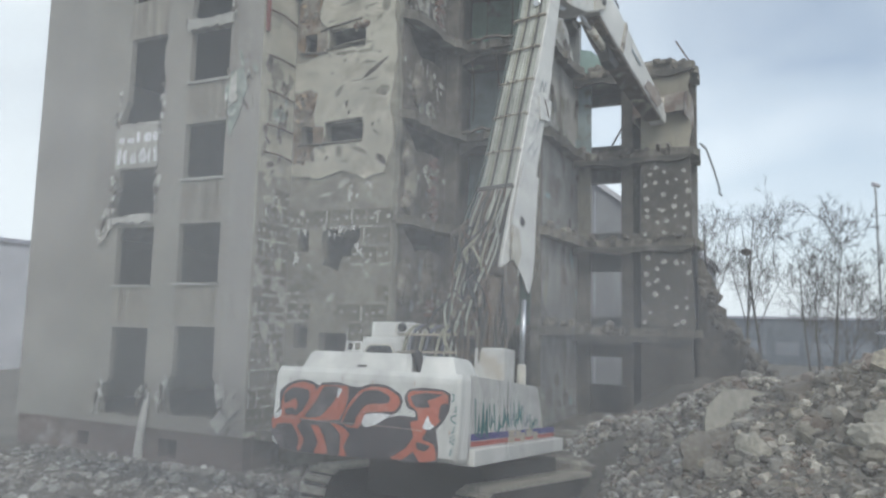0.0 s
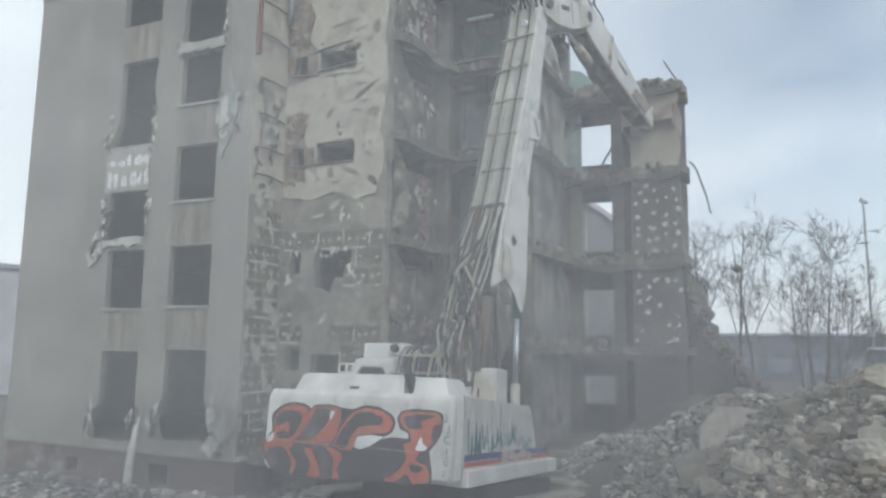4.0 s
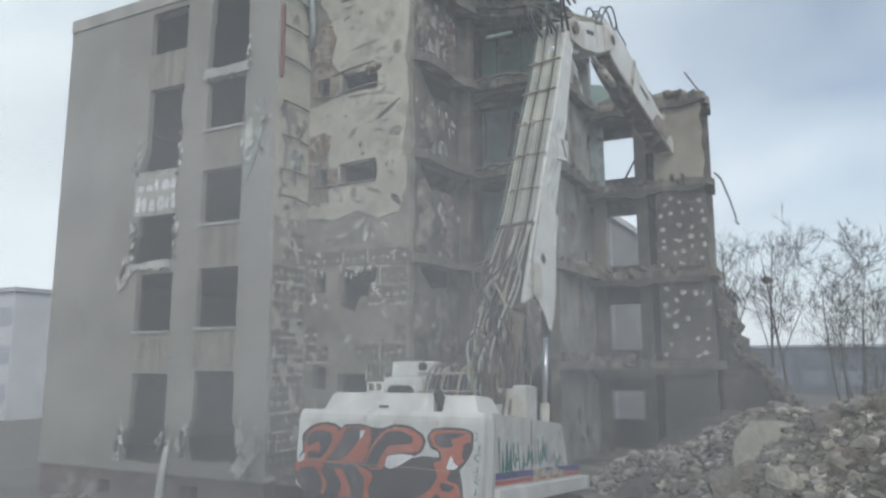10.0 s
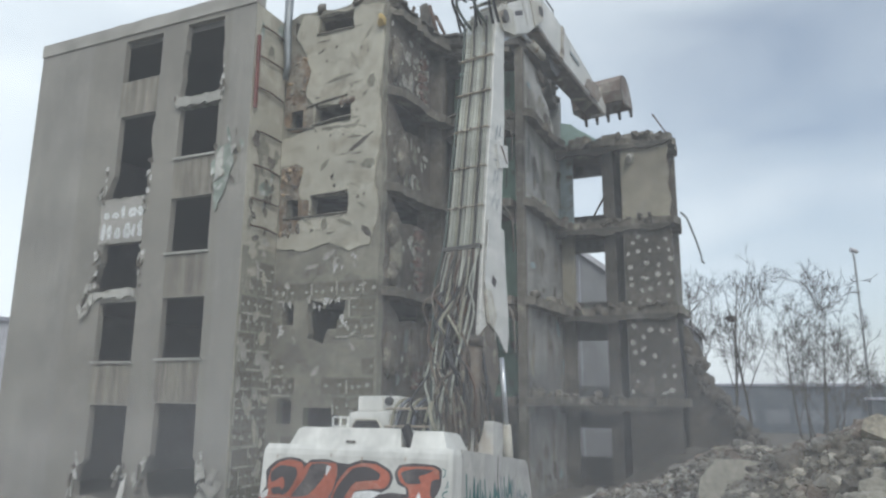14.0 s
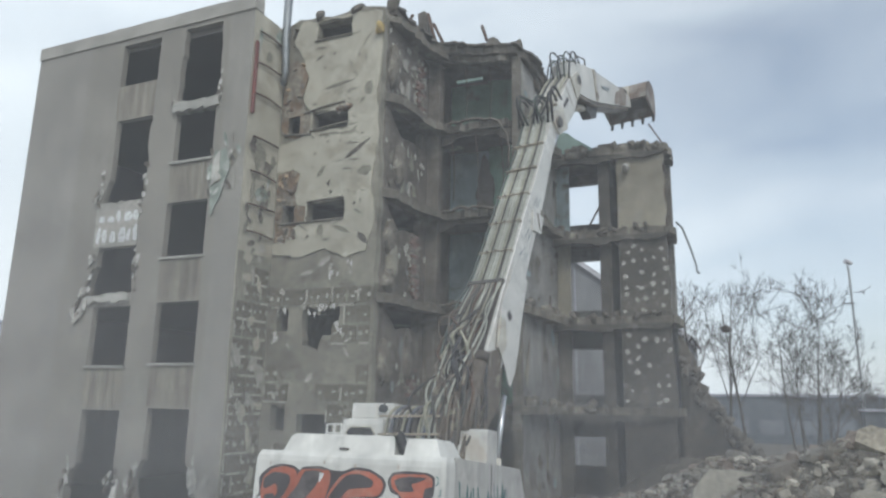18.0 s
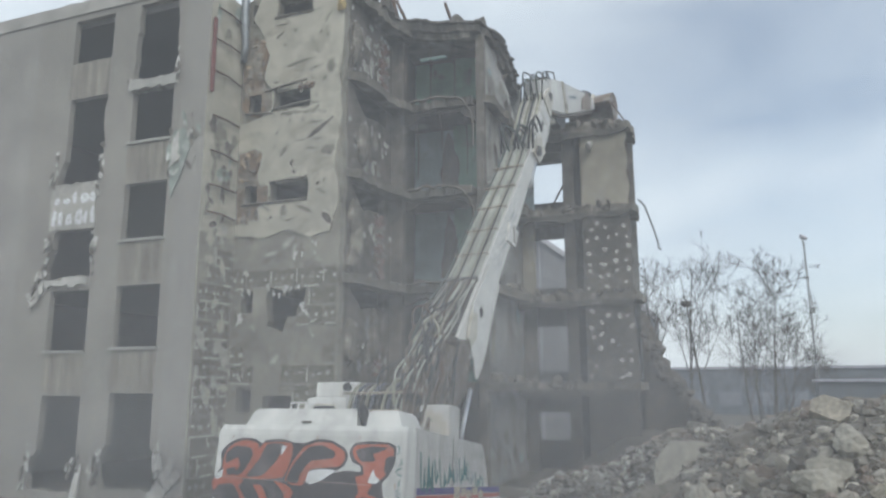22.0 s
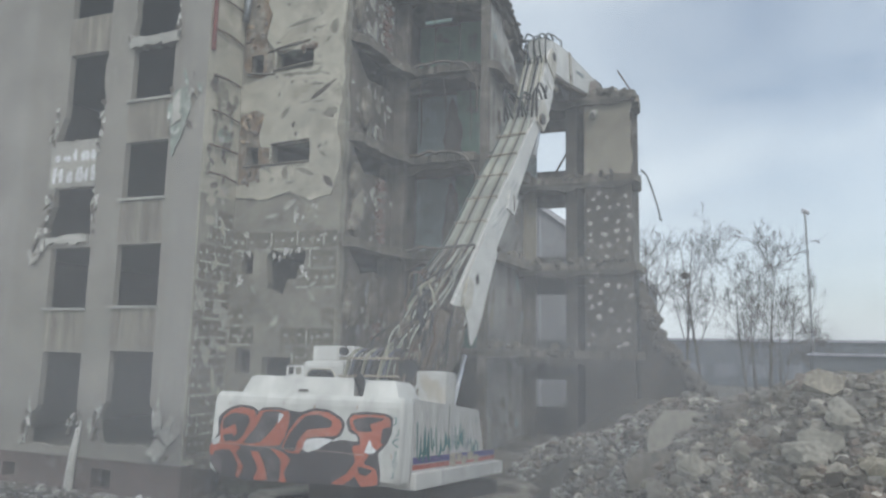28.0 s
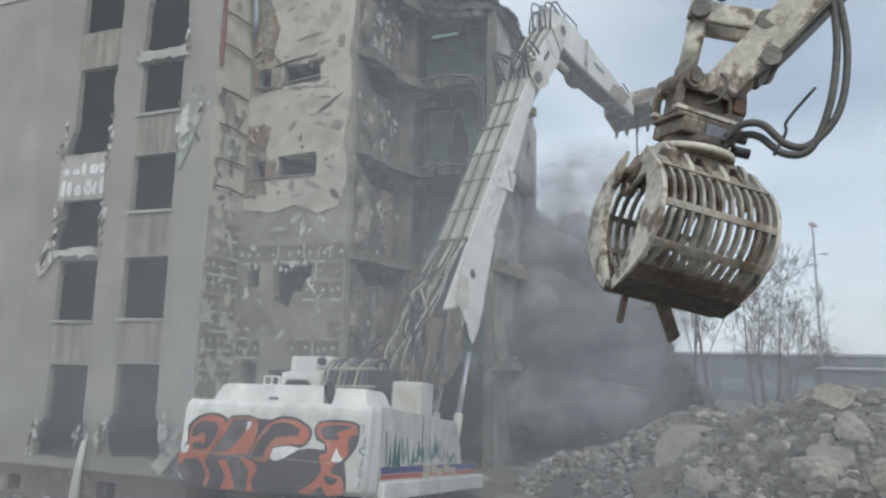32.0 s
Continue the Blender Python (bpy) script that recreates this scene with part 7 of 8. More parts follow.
for x in (-0.58, 0.52):
    part("yoke_end", plate([(-0.24, -0.78), (0.24, -0.78), (0.36, -0.86), (0.56, -1.12), (0.6, -1.3), (0.48, -1.34), (0.36, -1.2), (0.2, -1.1), (0, -1.07), (-0.2, -1.1), (-0.36, -1.2), (-0.48, -1.34), (-0.6, -1.3), (-0.56, -1.12), (-0.36, -0.86)], [], 0.06, Matrix.Translation((x, 0, 0)) @ ACROSS), GRAPPLE, grab, "pale arched yoke end")
    for y in (-0.5, 0.5):
        part("jaw_pin", tube([(x - 0.05, y, -1.22), (x + 0.11, y, -1.22)], 0.09, 12), STEEL, grab)

JAW_OUTSIDE = [(0.26, -0.86), (0.5, -1.02), (0.76, -1.22), (0.88, -1.5), (0.84, -1.8), (0.62, -2.1), (0.34, -2.3), (0.05, -2.46)]
JAW_INSIDE = [(0.34, -1.1), (0.46, -1.32), (0.46, -1.55), (0.4, -1.82), (0.24, -2.08), (0.0, -2.36)]
JAW_LINE = [(0.46, -1.0), (0.76, -1.22), (0.88, -1.5), (0.84, -1.8), (0.62, -2.1), (0.34, -2.3)]


def eased(pts, n=4):
    return [tuple(v.to_2d()) for v in flowing([(y, z, 0) for y, z in pts], n)]


def shell_parts(sgn, opening):
    """One jaw: two crescent cheeks, ribs between them, bands, a top strip with lugs and a wide lip."""
    def swung(pts):
        return [(sgn * (y - opening * (z + 1.2)), z) for y, z in pts]

    def strip(f0, f1, proud, deep):
        """A band that follows the shell between two fractions of its way."""
        line = [Vector(p) for p in eased(JAW_LINE, 8)]
        n = len(line) - 1
        cut = line[round(f0 * n):round(f1 * n) + 1]
        hub = Vector((0.0, -1.6))
        outer = [tuple(v + (v - hub).normalized() * proud) for v in cut]
        inner = [tuple(v - (v - hub).normalized() * deep) for v in cut]
        return swung(outer) + swung(inner)[::-1]

    def lengthwise(x):
        return Matrix.Translation((x, 0, 0)) @ ACROSS
    for x in (-0.82, 0.76):
        part("side_plate", plate(swung(eased(JAW_OUTSIDE)) + swung(eased(JAW_INSIDE))[::-1], [], 0.06, lengthwise(x)), GRAPPLE, grab, "worn crescent side plate with a horn")
    for k in range(1, 12):
        x = -0.79 + 1.58 * k / 12
        part("rib", plate(strip(0.0, 1.0, 0.0, 0.07), [], 0.045, lengthwise(x - 0.022)), JAWSTEEL, grab)
    for name, f0, f1, proud, deep in (("top_strip", 0.0, 0.12, 0.02, 0.06), ("cross_band", 0.40, 0.46, 0.012, 0.05), ("cross_band", 0.68, 0.73, 0.012, 0.05)):
        part(name, plate(strip(f0, f1, proud, deep), [], 1.52, lengthwise(-0.76)), JAWSTEEL, grab)
    part("lip_plate", plate(strip(0.86, 1.0, 0.02, 0.05), [], 1.56, lengthwise(-0.78)), COUPLER, grab, "scoured brown lip plate")
    part("cutting_edge", plate(swung([(0.36, -2.33), (0.03, -2.49), (0.0, -2.44), (0.3, -2.25)]), [], 1.62, lengthwise(-0.81)), STEEL, grab, "bright worn cutting edge")
    for k in range(6):
        x = -0.62 + 0.248 * k
        part("jaw_lug", plate(swung([(0.2, -0.96), (0.3, -0.85), (0.42, -0.88), (0.58, -1.02), (0.66, -1.14), (0.5, -1.2), (0.28, -1.12)]), [], 0.07, lengthwise(x)), GRAPPLE if k % 2 else COUPLER, grab)


shell_parts(1, 0.06)
shell_parts(-1, 0.06)
part("gripped_plank", box(-0.08, 0.08, -0.03, 0.03, -0.72, 0.2), DARKWOOD, grab, "old dark plank gripped in the jaws").matrix_local = pose(-0.15, 0, -2.3, 10, -42, 0)
part("gripped_plank", box(-0.035, 0.035, -0.03, 0.03, -0.5, 0.2), DARKWOOD, grab, "splintered batten gripped in the jaws").matrix_local = pose(-0.55, 0.0, -2.3, -6, 4, 0)

# the head is slimmer than its arm
SLIM = Matrix.Diagonal((0.78, 0.78, 0.9, 1))
for ob in (grab, *grab.children):
    ob.data.transform(SLIM @ ob.matrix_basis)
    ob.matrix_basis = Matrix()
# ---- bare wall blocks with pale joints and adhesive dots ----
def block_field(host, m_of, u0, u1, v0, v1, bw, bh, skip, seed, label):
    r = random.Random(seed)
    block = dot = joint = None
    rows = int((v1 - v0) / bh)
    cols = int(round((u1 - u0) / bw))
    bw = (u1 - u0) / cols
    for i in range(rows):
        shift = (i % 2) * bw * 0.5
        for j in range(cols + 1):
            a, b = u0 + j * bw - shift, u0 + (j + 1) * bw - shift
            a, b = max(a, u0), min(b, u1)
            if b - a < 0.12:
                continue
            u, v = (a + b) / 2, v0 + (i + 0.5) * bh
            if skip(u, v) or r.random() < 0.05:
                continue
            m = m_of(u, v, 0.0) @ Matrix.Diagonal(((b - a - 0.08) / 0.5, 1, (bh - 0.08) / 0.35, 1))
            if block is None:
                first = part("wall_block", box(-0.25, 0.25, -0.02, 0.02, -0.175, 0.175), BOARD, host, label)
                first.matrix_local = m
                block = first.data
            else:
                share("wall_block", block, host, m)
            # crumbling bed and head joints, only some of them left
            strips = []
            if r.random() < 0.65:
                e = r.uniform(0.4, 1.0) * (b - a)
                strips.append((u + r.uniform(-0.5, 0.5) * (b - a - e), v - bh / 2, e, 0.07))
            if r.random() < 0.55:
                e = r.uniform(0.4, 1.0) * bh
                strips.append((a, v + r.uniform(-0.5, 0.5) * (bh - e), 0.06, e))
            for su, sv, sw, sh in strips:
                mj = m_of(su, sv, -0.004) @ pose(0, 0, 0, 0, r.uniform(-2, 2), 0) @ Matrix.Diagonal((sw, 1, sh, 1))
                if joint is None:
                    first = part("mortar_joint", plate(ragged(rect(-0.5, 0.5, -0.5, 0.5), 0.07, 0.25, 77), [], 0.035, front_at(-0.0175)), MORTAR, host)
                    first.matrix_local = mj
                    joint = first.data
                else:
                    share("mortar_joint", joint, host, mj)
            count = 3 if b - a > 0.65 else 2 if b - a > 0.3 else 1
            for k in range(count):
                if r.random() < 0.2:
                    continue
                uu = u + (k - (count - 1) / 2) * 0.26 + r.uniform(-0.04, 0.04)
                mm = m_of(uu, v + r.uniform(-0.04, 0.04), -0.026) @ Matrix.Diagonal((r.uniform(0.6, 1.3), 1, r.uniform(0.6, 1.3), 1))
                if dot is None:
                    bm = bmesh.new()
                    n = 7
                    add_sheet(bm, [(math.cos(2 * math.pi * q / n) * 0.06, math.sin(2 * math.pi * q / n) * 0.062) for q in range(n)], [], 0.012, front_at(0))
                    first = part("adhesive_dot", bm, DAB, host)
                    first.matrix_local = mm
                    dot = first.data
                else:
                    share("adhesive_dot", dot, host, mm)


def on_return(u, v, d):
    return Matrix.Translation((CORNER + 0.01 - d, u, v)) @ pose(0, 0, 0, 0, 0, 90)


def on_stair(u, v, d):
    return Matrix.Translation((u, RB - 0.008 + d, v))


part("joint_backing", plate(ragged(rect(FRONT + 0.05, 17.0, 1.1, 8.3), 0.04, 0.3, 140, {2}), [], 0.008, side_at(CORNER + 0.013)), BACKING, building, "pale mortar joints")
block_field(building, on_return, FRONT + 0.12, 16.98, 1.2, 8.0, 0.72, 0.52, lambda u, v: False, 5, "dark wall block with pale joints")
block_field(building, on_stair, RL_ + 0.06, RR_ - 0.05, 0.9, 7.9, 0.86, 0.54, lambda u, v: 5.4 < v < 7.1 and -12.9 < u < -10.5 or 3.0 < v < 4.3 and -12.95 < u < -10.6 or (-12.2 < u < -11.0 and 4.2 < v < 5.6), 6, "dark wall block with pale joints")


SHREDS = random.Random(88)
for u0, u1, v0, v1, n in ((-11.9, -11.2, 6.55, 6.85, 7), (-11.1, -10.65, 6.7, 6.9, 4), (-12.8, -12.35, 6.6, 6.9, 4), (-13.0, -12.2, 5.6, 6.1, 5), (-10.7, -10.5, 6.0, 6.3, 3), (-10.5, -10.2, 7.6, 8.4, 4), (-11.2, -10.6, 7.4, 8.2, 3)):
    for k in range(n):
        w, h = SHREDS.uniform(0.06, 0.2), SHREDS.uniform(0.1, 0.32)
        poly = [(-w / 2, h * 0.4), (-w * 0.2, -h * 0.3), (0, -h * 0.6), (w * 0.25, -h * 0.1), (w / 2, h * 0.45)]
        ob = part("plaster_shred", plate(ragged(poly, 0.025, 0.05, 7000 + k + int(u0 * -30)), [], 0.015, front_at(0)), (WHITEPLASTER, SMEAR, WHITEPLASTER, BACKING)[k % 4], building, "torn white plaster hanging at the broken hole")
        ob.matrix_local = on_stair(SHREDS.uniform(u0, u1), SHREDS.uniform(v0, v1), -0.04) @ pose(0, 0, 0, SHREDS.uniform(-8, 8), SHREDS.uniform(-35, 35), 0)


def on_room_side(u, v, d):
    return Matrix.Translation((RR_ + 0.012 - d, u, v)) @ pose(0, 0, 0, 0, 0, 90)


r = random.Random(31)
me = None
for z0, z1 in ((4.3, 6.7), (7.3, 9.8), (10.4, 12.7), (13.3, 15.4)):
    for i in range(6):
        for j in range(7):
            if r.random() < (0.75, 0.6, 0.5, 0.2)[int((z0 - 4) / 3)]:
                continue
            u, v = 17.6 + j * 0.42 + r.uniform(-0.2, 0.2), z0 + (i + 0.5) * (z1 - z0) / 6 + r.uniform(-0.16, 0.16)
            if z0 < 13 and v > z1 - 0.75:
                continue
            m = on_room_side(u, v, -0.01) @ pose(0, 0, 0, 0, r.uniform(0, 360), 0) @ Matrix.Diagonal((r.uniform(1.2, 2.4), 1, r.uniform(1.2, 2.4), 1))
            if me is None:
                bm = bmesh.new()
                add_sheet(bm, [(math.cos(q * 0.9) * 0.05, math.sin(q * 0.9) * 0.045) for q in range(7)], [], 0.02, front_at(0))
                first = part("adhesive_dab", bm, DAB, building)
                first.matrix_local = m
                me = first.data
            else:
                share("adhesive_dab", me, building, m)


# pale smears, torn skins and gouges left on the bare walls
r = random.Random(66)


def torn_patch(name, m_of, u, v, w, h, lean, mat, seed):
    rr = random.Random(seed)
    poly = []
    for q in range(9):
        a = 2 * math.pi * (q + rr.uniform(-0.3, 0.3)) / 9
        d = rr.uniform(0.28, 0.55)
        poly.append((math.cos(a) * d * w + math.sin(a) * d * lean, math.sin(a) * d * h))
    ob = part(name, plate(ragged(poly, 0.12 * min(w, h), 0.07, seed), [], 0.008, front_at(0)), mat, building)
    ob.matrix_local = m_of(u, v, -0.034)
    return ob


for k in range(36):
    u, v = r.uniform(-12.9, -9.8), r.uniform(1.2, 8.4)
    if 5.4 < v < 7.1 and -12.9 < u < -10.4 or 3.1 < v < 4.2 and -12.9 < u < -10.5:
        continue
    torn_patch("plaster_smear", on_stair, u, v, r.uniform(0.1, 0.4), r.uniform(0.1, 0.5), r.uniform(-0.3, 0.3), (SMEAR, BACKING, BACKING, DAB)[k % 4], 400 + k)
for k in range(22):
    torn_patch("plaster_smear", on_return, r.uniform(FRONT + 0.2, 16.85), r.uniform(2.0, 9.0), r.uniform(0.15, 0.45), r.uniform(0.2, 0.8), r.uniform(-0.15, 0.15), (SMEAR, PLASTER)[k % 2], 500 + k)
for k in range(16):
    torn_patch("bare_patch", on_return, r.uniform(FRONT + 0.25, 16.8), r.uniform(8.2, 11.6), r.uniform(0.12, 0.4), r.uniform(0.2, 0.6), r.uniform(-0.2, 0.2), (BACKING, DIRTY, RAW)[k % 3], 540 + k)


for k, (u, v, w, h, mat) in enumerate(((16.1, 11.3, 0.7, 0.8, BACKING), (16.5, 11.0, 0.5, 0.5, RAW), (15.75, 11.5, 0.3, 0.6, DIRTY), (16.3, 10.1, 0.7, 0.5, OLDGREEN), (16.35, 10.15, 0.35, 0.25, BACKING), (15.9, 10.2, 0.2, 0.9, BACKING), (16.6, 10.6, 0.14, 0.5, OLDGREEN), (15.7, 9.0, 0.16, 0.6, BACKING), (16.3, 9.6, 0.2, 0.3, SMEAR), (16.0, 8.6, 0.4, 0.3, DIRTY), (15.75, 14.9, 0.2, 0.9, OLDGREEN), (16.2, 14.5, 0.3, 0.4, BACKING), (16.6, 15.3, 0.4, 0.6, OLDGREEN))):
    torn_patch("torn_patch", on_return, u, v, w, h, 0.1, mat, 860 + k)


for k in range(60):
    w, h = r.uniform(0.1, 0.5), r.uniform(0.15, 0.9)
    z = (1.2, 4.2, 7.2, 10.25, 13.2)[k % 5] + r.uniform(0.3, 1.7)
    torn_patch("wall_scab", on_room_side, r.uniform(17.5, 20.1), z, w, h, r.uniform(-0.1, 0.1), (BACKING, DAB, RAW, SMEAR, INNER)[k // 5 % 5], 720 + k)


def on_end_wall(u, v, d):
    return Matrix.Translation((-6.385 - d, u, v)) @ pose(0, 0, 0, 0, 0, 90)


for k in range(46):
    z = (1.2, 4.2, 7.2, 10.25, 13.2)[k % 5]
    torn_patch("wall_scab", on_end_wall, r.uniform(20.9, 23.8 if z > 13 else 25.4), z + r.uniform(0.3, 1.2 if z > 13 else 2.3), r.uniform(0.2, 0.7), r.uniform(0.2, 1.0), r.uniform(-0.2, 0.2), (DIRTY, BACKING, RAW, INNER, YELLOW, DIRTY, BLUE)[k % 7], 920 + k)
# broken pieces left on the slab edges
for z in (10.22, 7.17, 4.17):
    for k in range(9):
        s_ = r.uniform(0.08, 0.22)
        ob = part("slab_lump", lump(r, s_, (1.2, 0.9, 0.7)), (RAW, DIRTY, BACKING)[k % 3], building)
        ob.location = (-6.2 + r.uniform(-0.08, 0.08), r.uniform(20.7, 23.9), z + 0.4 * s_)
# ---- dust hanging and drifting over the site, and sheets of added haze ----
def dust_haze_material(name, density, seed, scale, color):
    m = bpy.data.materials.new(name)
    m.use_nodes = True
    nt = m.node_tree
    nt.nodes.clear()
    out = nt.nodes.new("ShaderNodeOutputMaterial")
    mix = nt.nodes.new("ShaderNodeMixShader")
    clear = nt.nodes.new("ShaderNodeBsdfTransparent")
    dif = nt.nodes.new("ShaderNodeBsdfDiffuse")
    tra = nt.nodes.new("ShaderNodeBsdfTranslucent")
    both = nt.nodes.new("ShaderNodeMixShader")
    both.inputs["Fac"].default_value = 0.5
    for n in (dif, tra):
        n.inputs["Color"].default_value = (*color, 1)
    tc = nt.nodes.new("ShaderNodeTexCoord")
    mp = nt.nodes.new("ShaderNodeMapping")
    mp.inputs["Location"].default_value = (-1, 0, -1)
    mp.inputs["Scale"].default_value = (2, 0, 2)
    grad = nt.nodes.new("ShaderNodeTexGradient")
    grad.gradient_type = "SPHERICAL"
    off = nt.nodes.new("ShaderNodeMapping")
    off.inputs["Location"].default_value = (seed * 7.3, seed * 3.1, seed)
    noi = nt.nodes.new("ShaderNodeTexNoise")
    noi.inputs["Scale"].default_value = scale
    noi.inputs["Detail"].default_value = 5.0
    noi.inputs["Distortion"].default_value = 0.6
    rng_ = nt.nodes.new("ShaderNodeMapRange")
    rng_.inputs["From Min"].default_value, rng_.inputs["From Max"].default_value = 0.3, 0.7
    rng_.inputs["To Min"].default_value, rng_.inputs["To Max"].default_value = 0.55, 1.0
    soft = nt.nodes.new("ShaderNodeMapRange")
    soft.interpolation_type = "SMOOTHSTEP"
    soft.inputs["From Max"].default_value = 0.75
    soft.inputs["To Max"].default_value = density
    mul = nt.nodes.new("ShaderNodeMath")
    mul.operation = "MULTIPLY"
    L = nt.links.new
    L(tc.outputs["Generated"], mp.inputs["Vector"])
    L(mp.outputs["Vector"], grad.inputs["Vector"])
    L(grad.outputs["Fac"], soft.inputs["Value"])
    L(tc.outputs["Object"], off.inputs["Vector"])
    L(off.outputs["Vector"], noi.inputs["Vector"])
    L(noi.outputs["Fac"], rng_.inputs["Value"])
    L(rng_.outputs["Result"], mul.inputs[0])
    L(soft.outputs["Result"], mul.inputs[1])
    L(mul.outputs["Value"], mix.inputs["Fac"])
    L(dif.outputs["BSDF"], both.inputs[1])
    L(tra.outputs["BSDF"], both.inputs[2])
    L(clear.outputs["BSDF"], mix.inputs[1])
    L(both.outputs["Shader"], mix.inputs[2])
    L(mix.outputs["Shader"], out.inputs["Surface"])
    return m


def dust_haze_veil(label, at, yaw, w, h, density, seed, scale=0.35, bend=0.15, color=(0.55, 0.555, 0.575)):
    """A thin bowed translucent sheet for dust and added haze: x across, z up."""
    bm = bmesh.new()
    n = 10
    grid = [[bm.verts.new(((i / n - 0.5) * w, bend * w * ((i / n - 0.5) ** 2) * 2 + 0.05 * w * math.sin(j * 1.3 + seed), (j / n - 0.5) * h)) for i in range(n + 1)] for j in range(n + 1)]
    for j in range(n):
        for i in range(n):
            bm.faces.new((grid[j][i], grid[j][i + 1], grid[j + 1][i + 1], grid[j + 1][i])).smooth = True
    ob = part("dust_cloud", bm, dust_haze_material("dust_%d" % seed, density, seed, scale, color))
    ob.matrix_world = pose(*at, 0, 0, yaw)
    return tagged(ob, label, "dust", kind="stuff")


thin = "thin pale sheet for hanging dust and added lens haze"
# two translucent sheets lift the dark tones: hanging dust plus lens glare
dust_haze_veil(thin, (0, 6.3, 5.2), -2, 26, 22, 0.19, 1, 0.12)
dust_haze_veil(thin, (1.5, 11.0, 4.5), -8, 40, 26, 0.135, 2, 0.1)
# same dust with the building's shade put into a darker colour
dust_haze_veil("dust drifting low round the torn end, coloured dark for shade", (6.0, 19.8, 2.6), -22, 24, 9.5, 0.27, 3, 0.16, color=(0.29, 0.30, 0.33))
dust_haze_veil("grey dust drifting low before the wall", (-6.5, 17.3, 2.2), -25, 22, 7.0, 0.18, 4, 0.25)
early = dust_haze_veil("passing cloud of demolition dust", (0, 9.4, 5.5), -2, 30, 20, 0.42, 5, 0.12)
late = dust_haze_veil("passing cloud of demolition dust", (0, 10.2, 5.5), -2, 28, 18, 0.24, 6, 0.12)
plumes = []
for k, (a, b, z, w, h, den) in enumerate(((-5.4, 24.0, 8.9, 5.0, 4.4, 0.85), (-3.8, 23.7, 7.6, 5.5, 6.0, 0.9), (-5.6, 23.3, 5.2, 5.5, 7.5, 0.9), (-3.4, 23.0, 4.6, 6.5, 7.0, 0.9), (-4.2, 23.9, 10.7, 6.0, 2.8, 0.75), (-4.8, 22.4, 3.2, 9.0, 5.5, 0.85), (-2.6, 23.4, 6.2, 5.5, 6.0, 0.8), (-5.0, 23.6, 6.9, 5.5, 6.5, 0.92))):
    p = TURN @ Vector((a, b, z))
    ob = dust_haze_veil("billow of thick grey collapse dust", tuple(p), -16, w, h, den, 20 + k, 1.1, 0.3)
    plumes.append((ob, p))
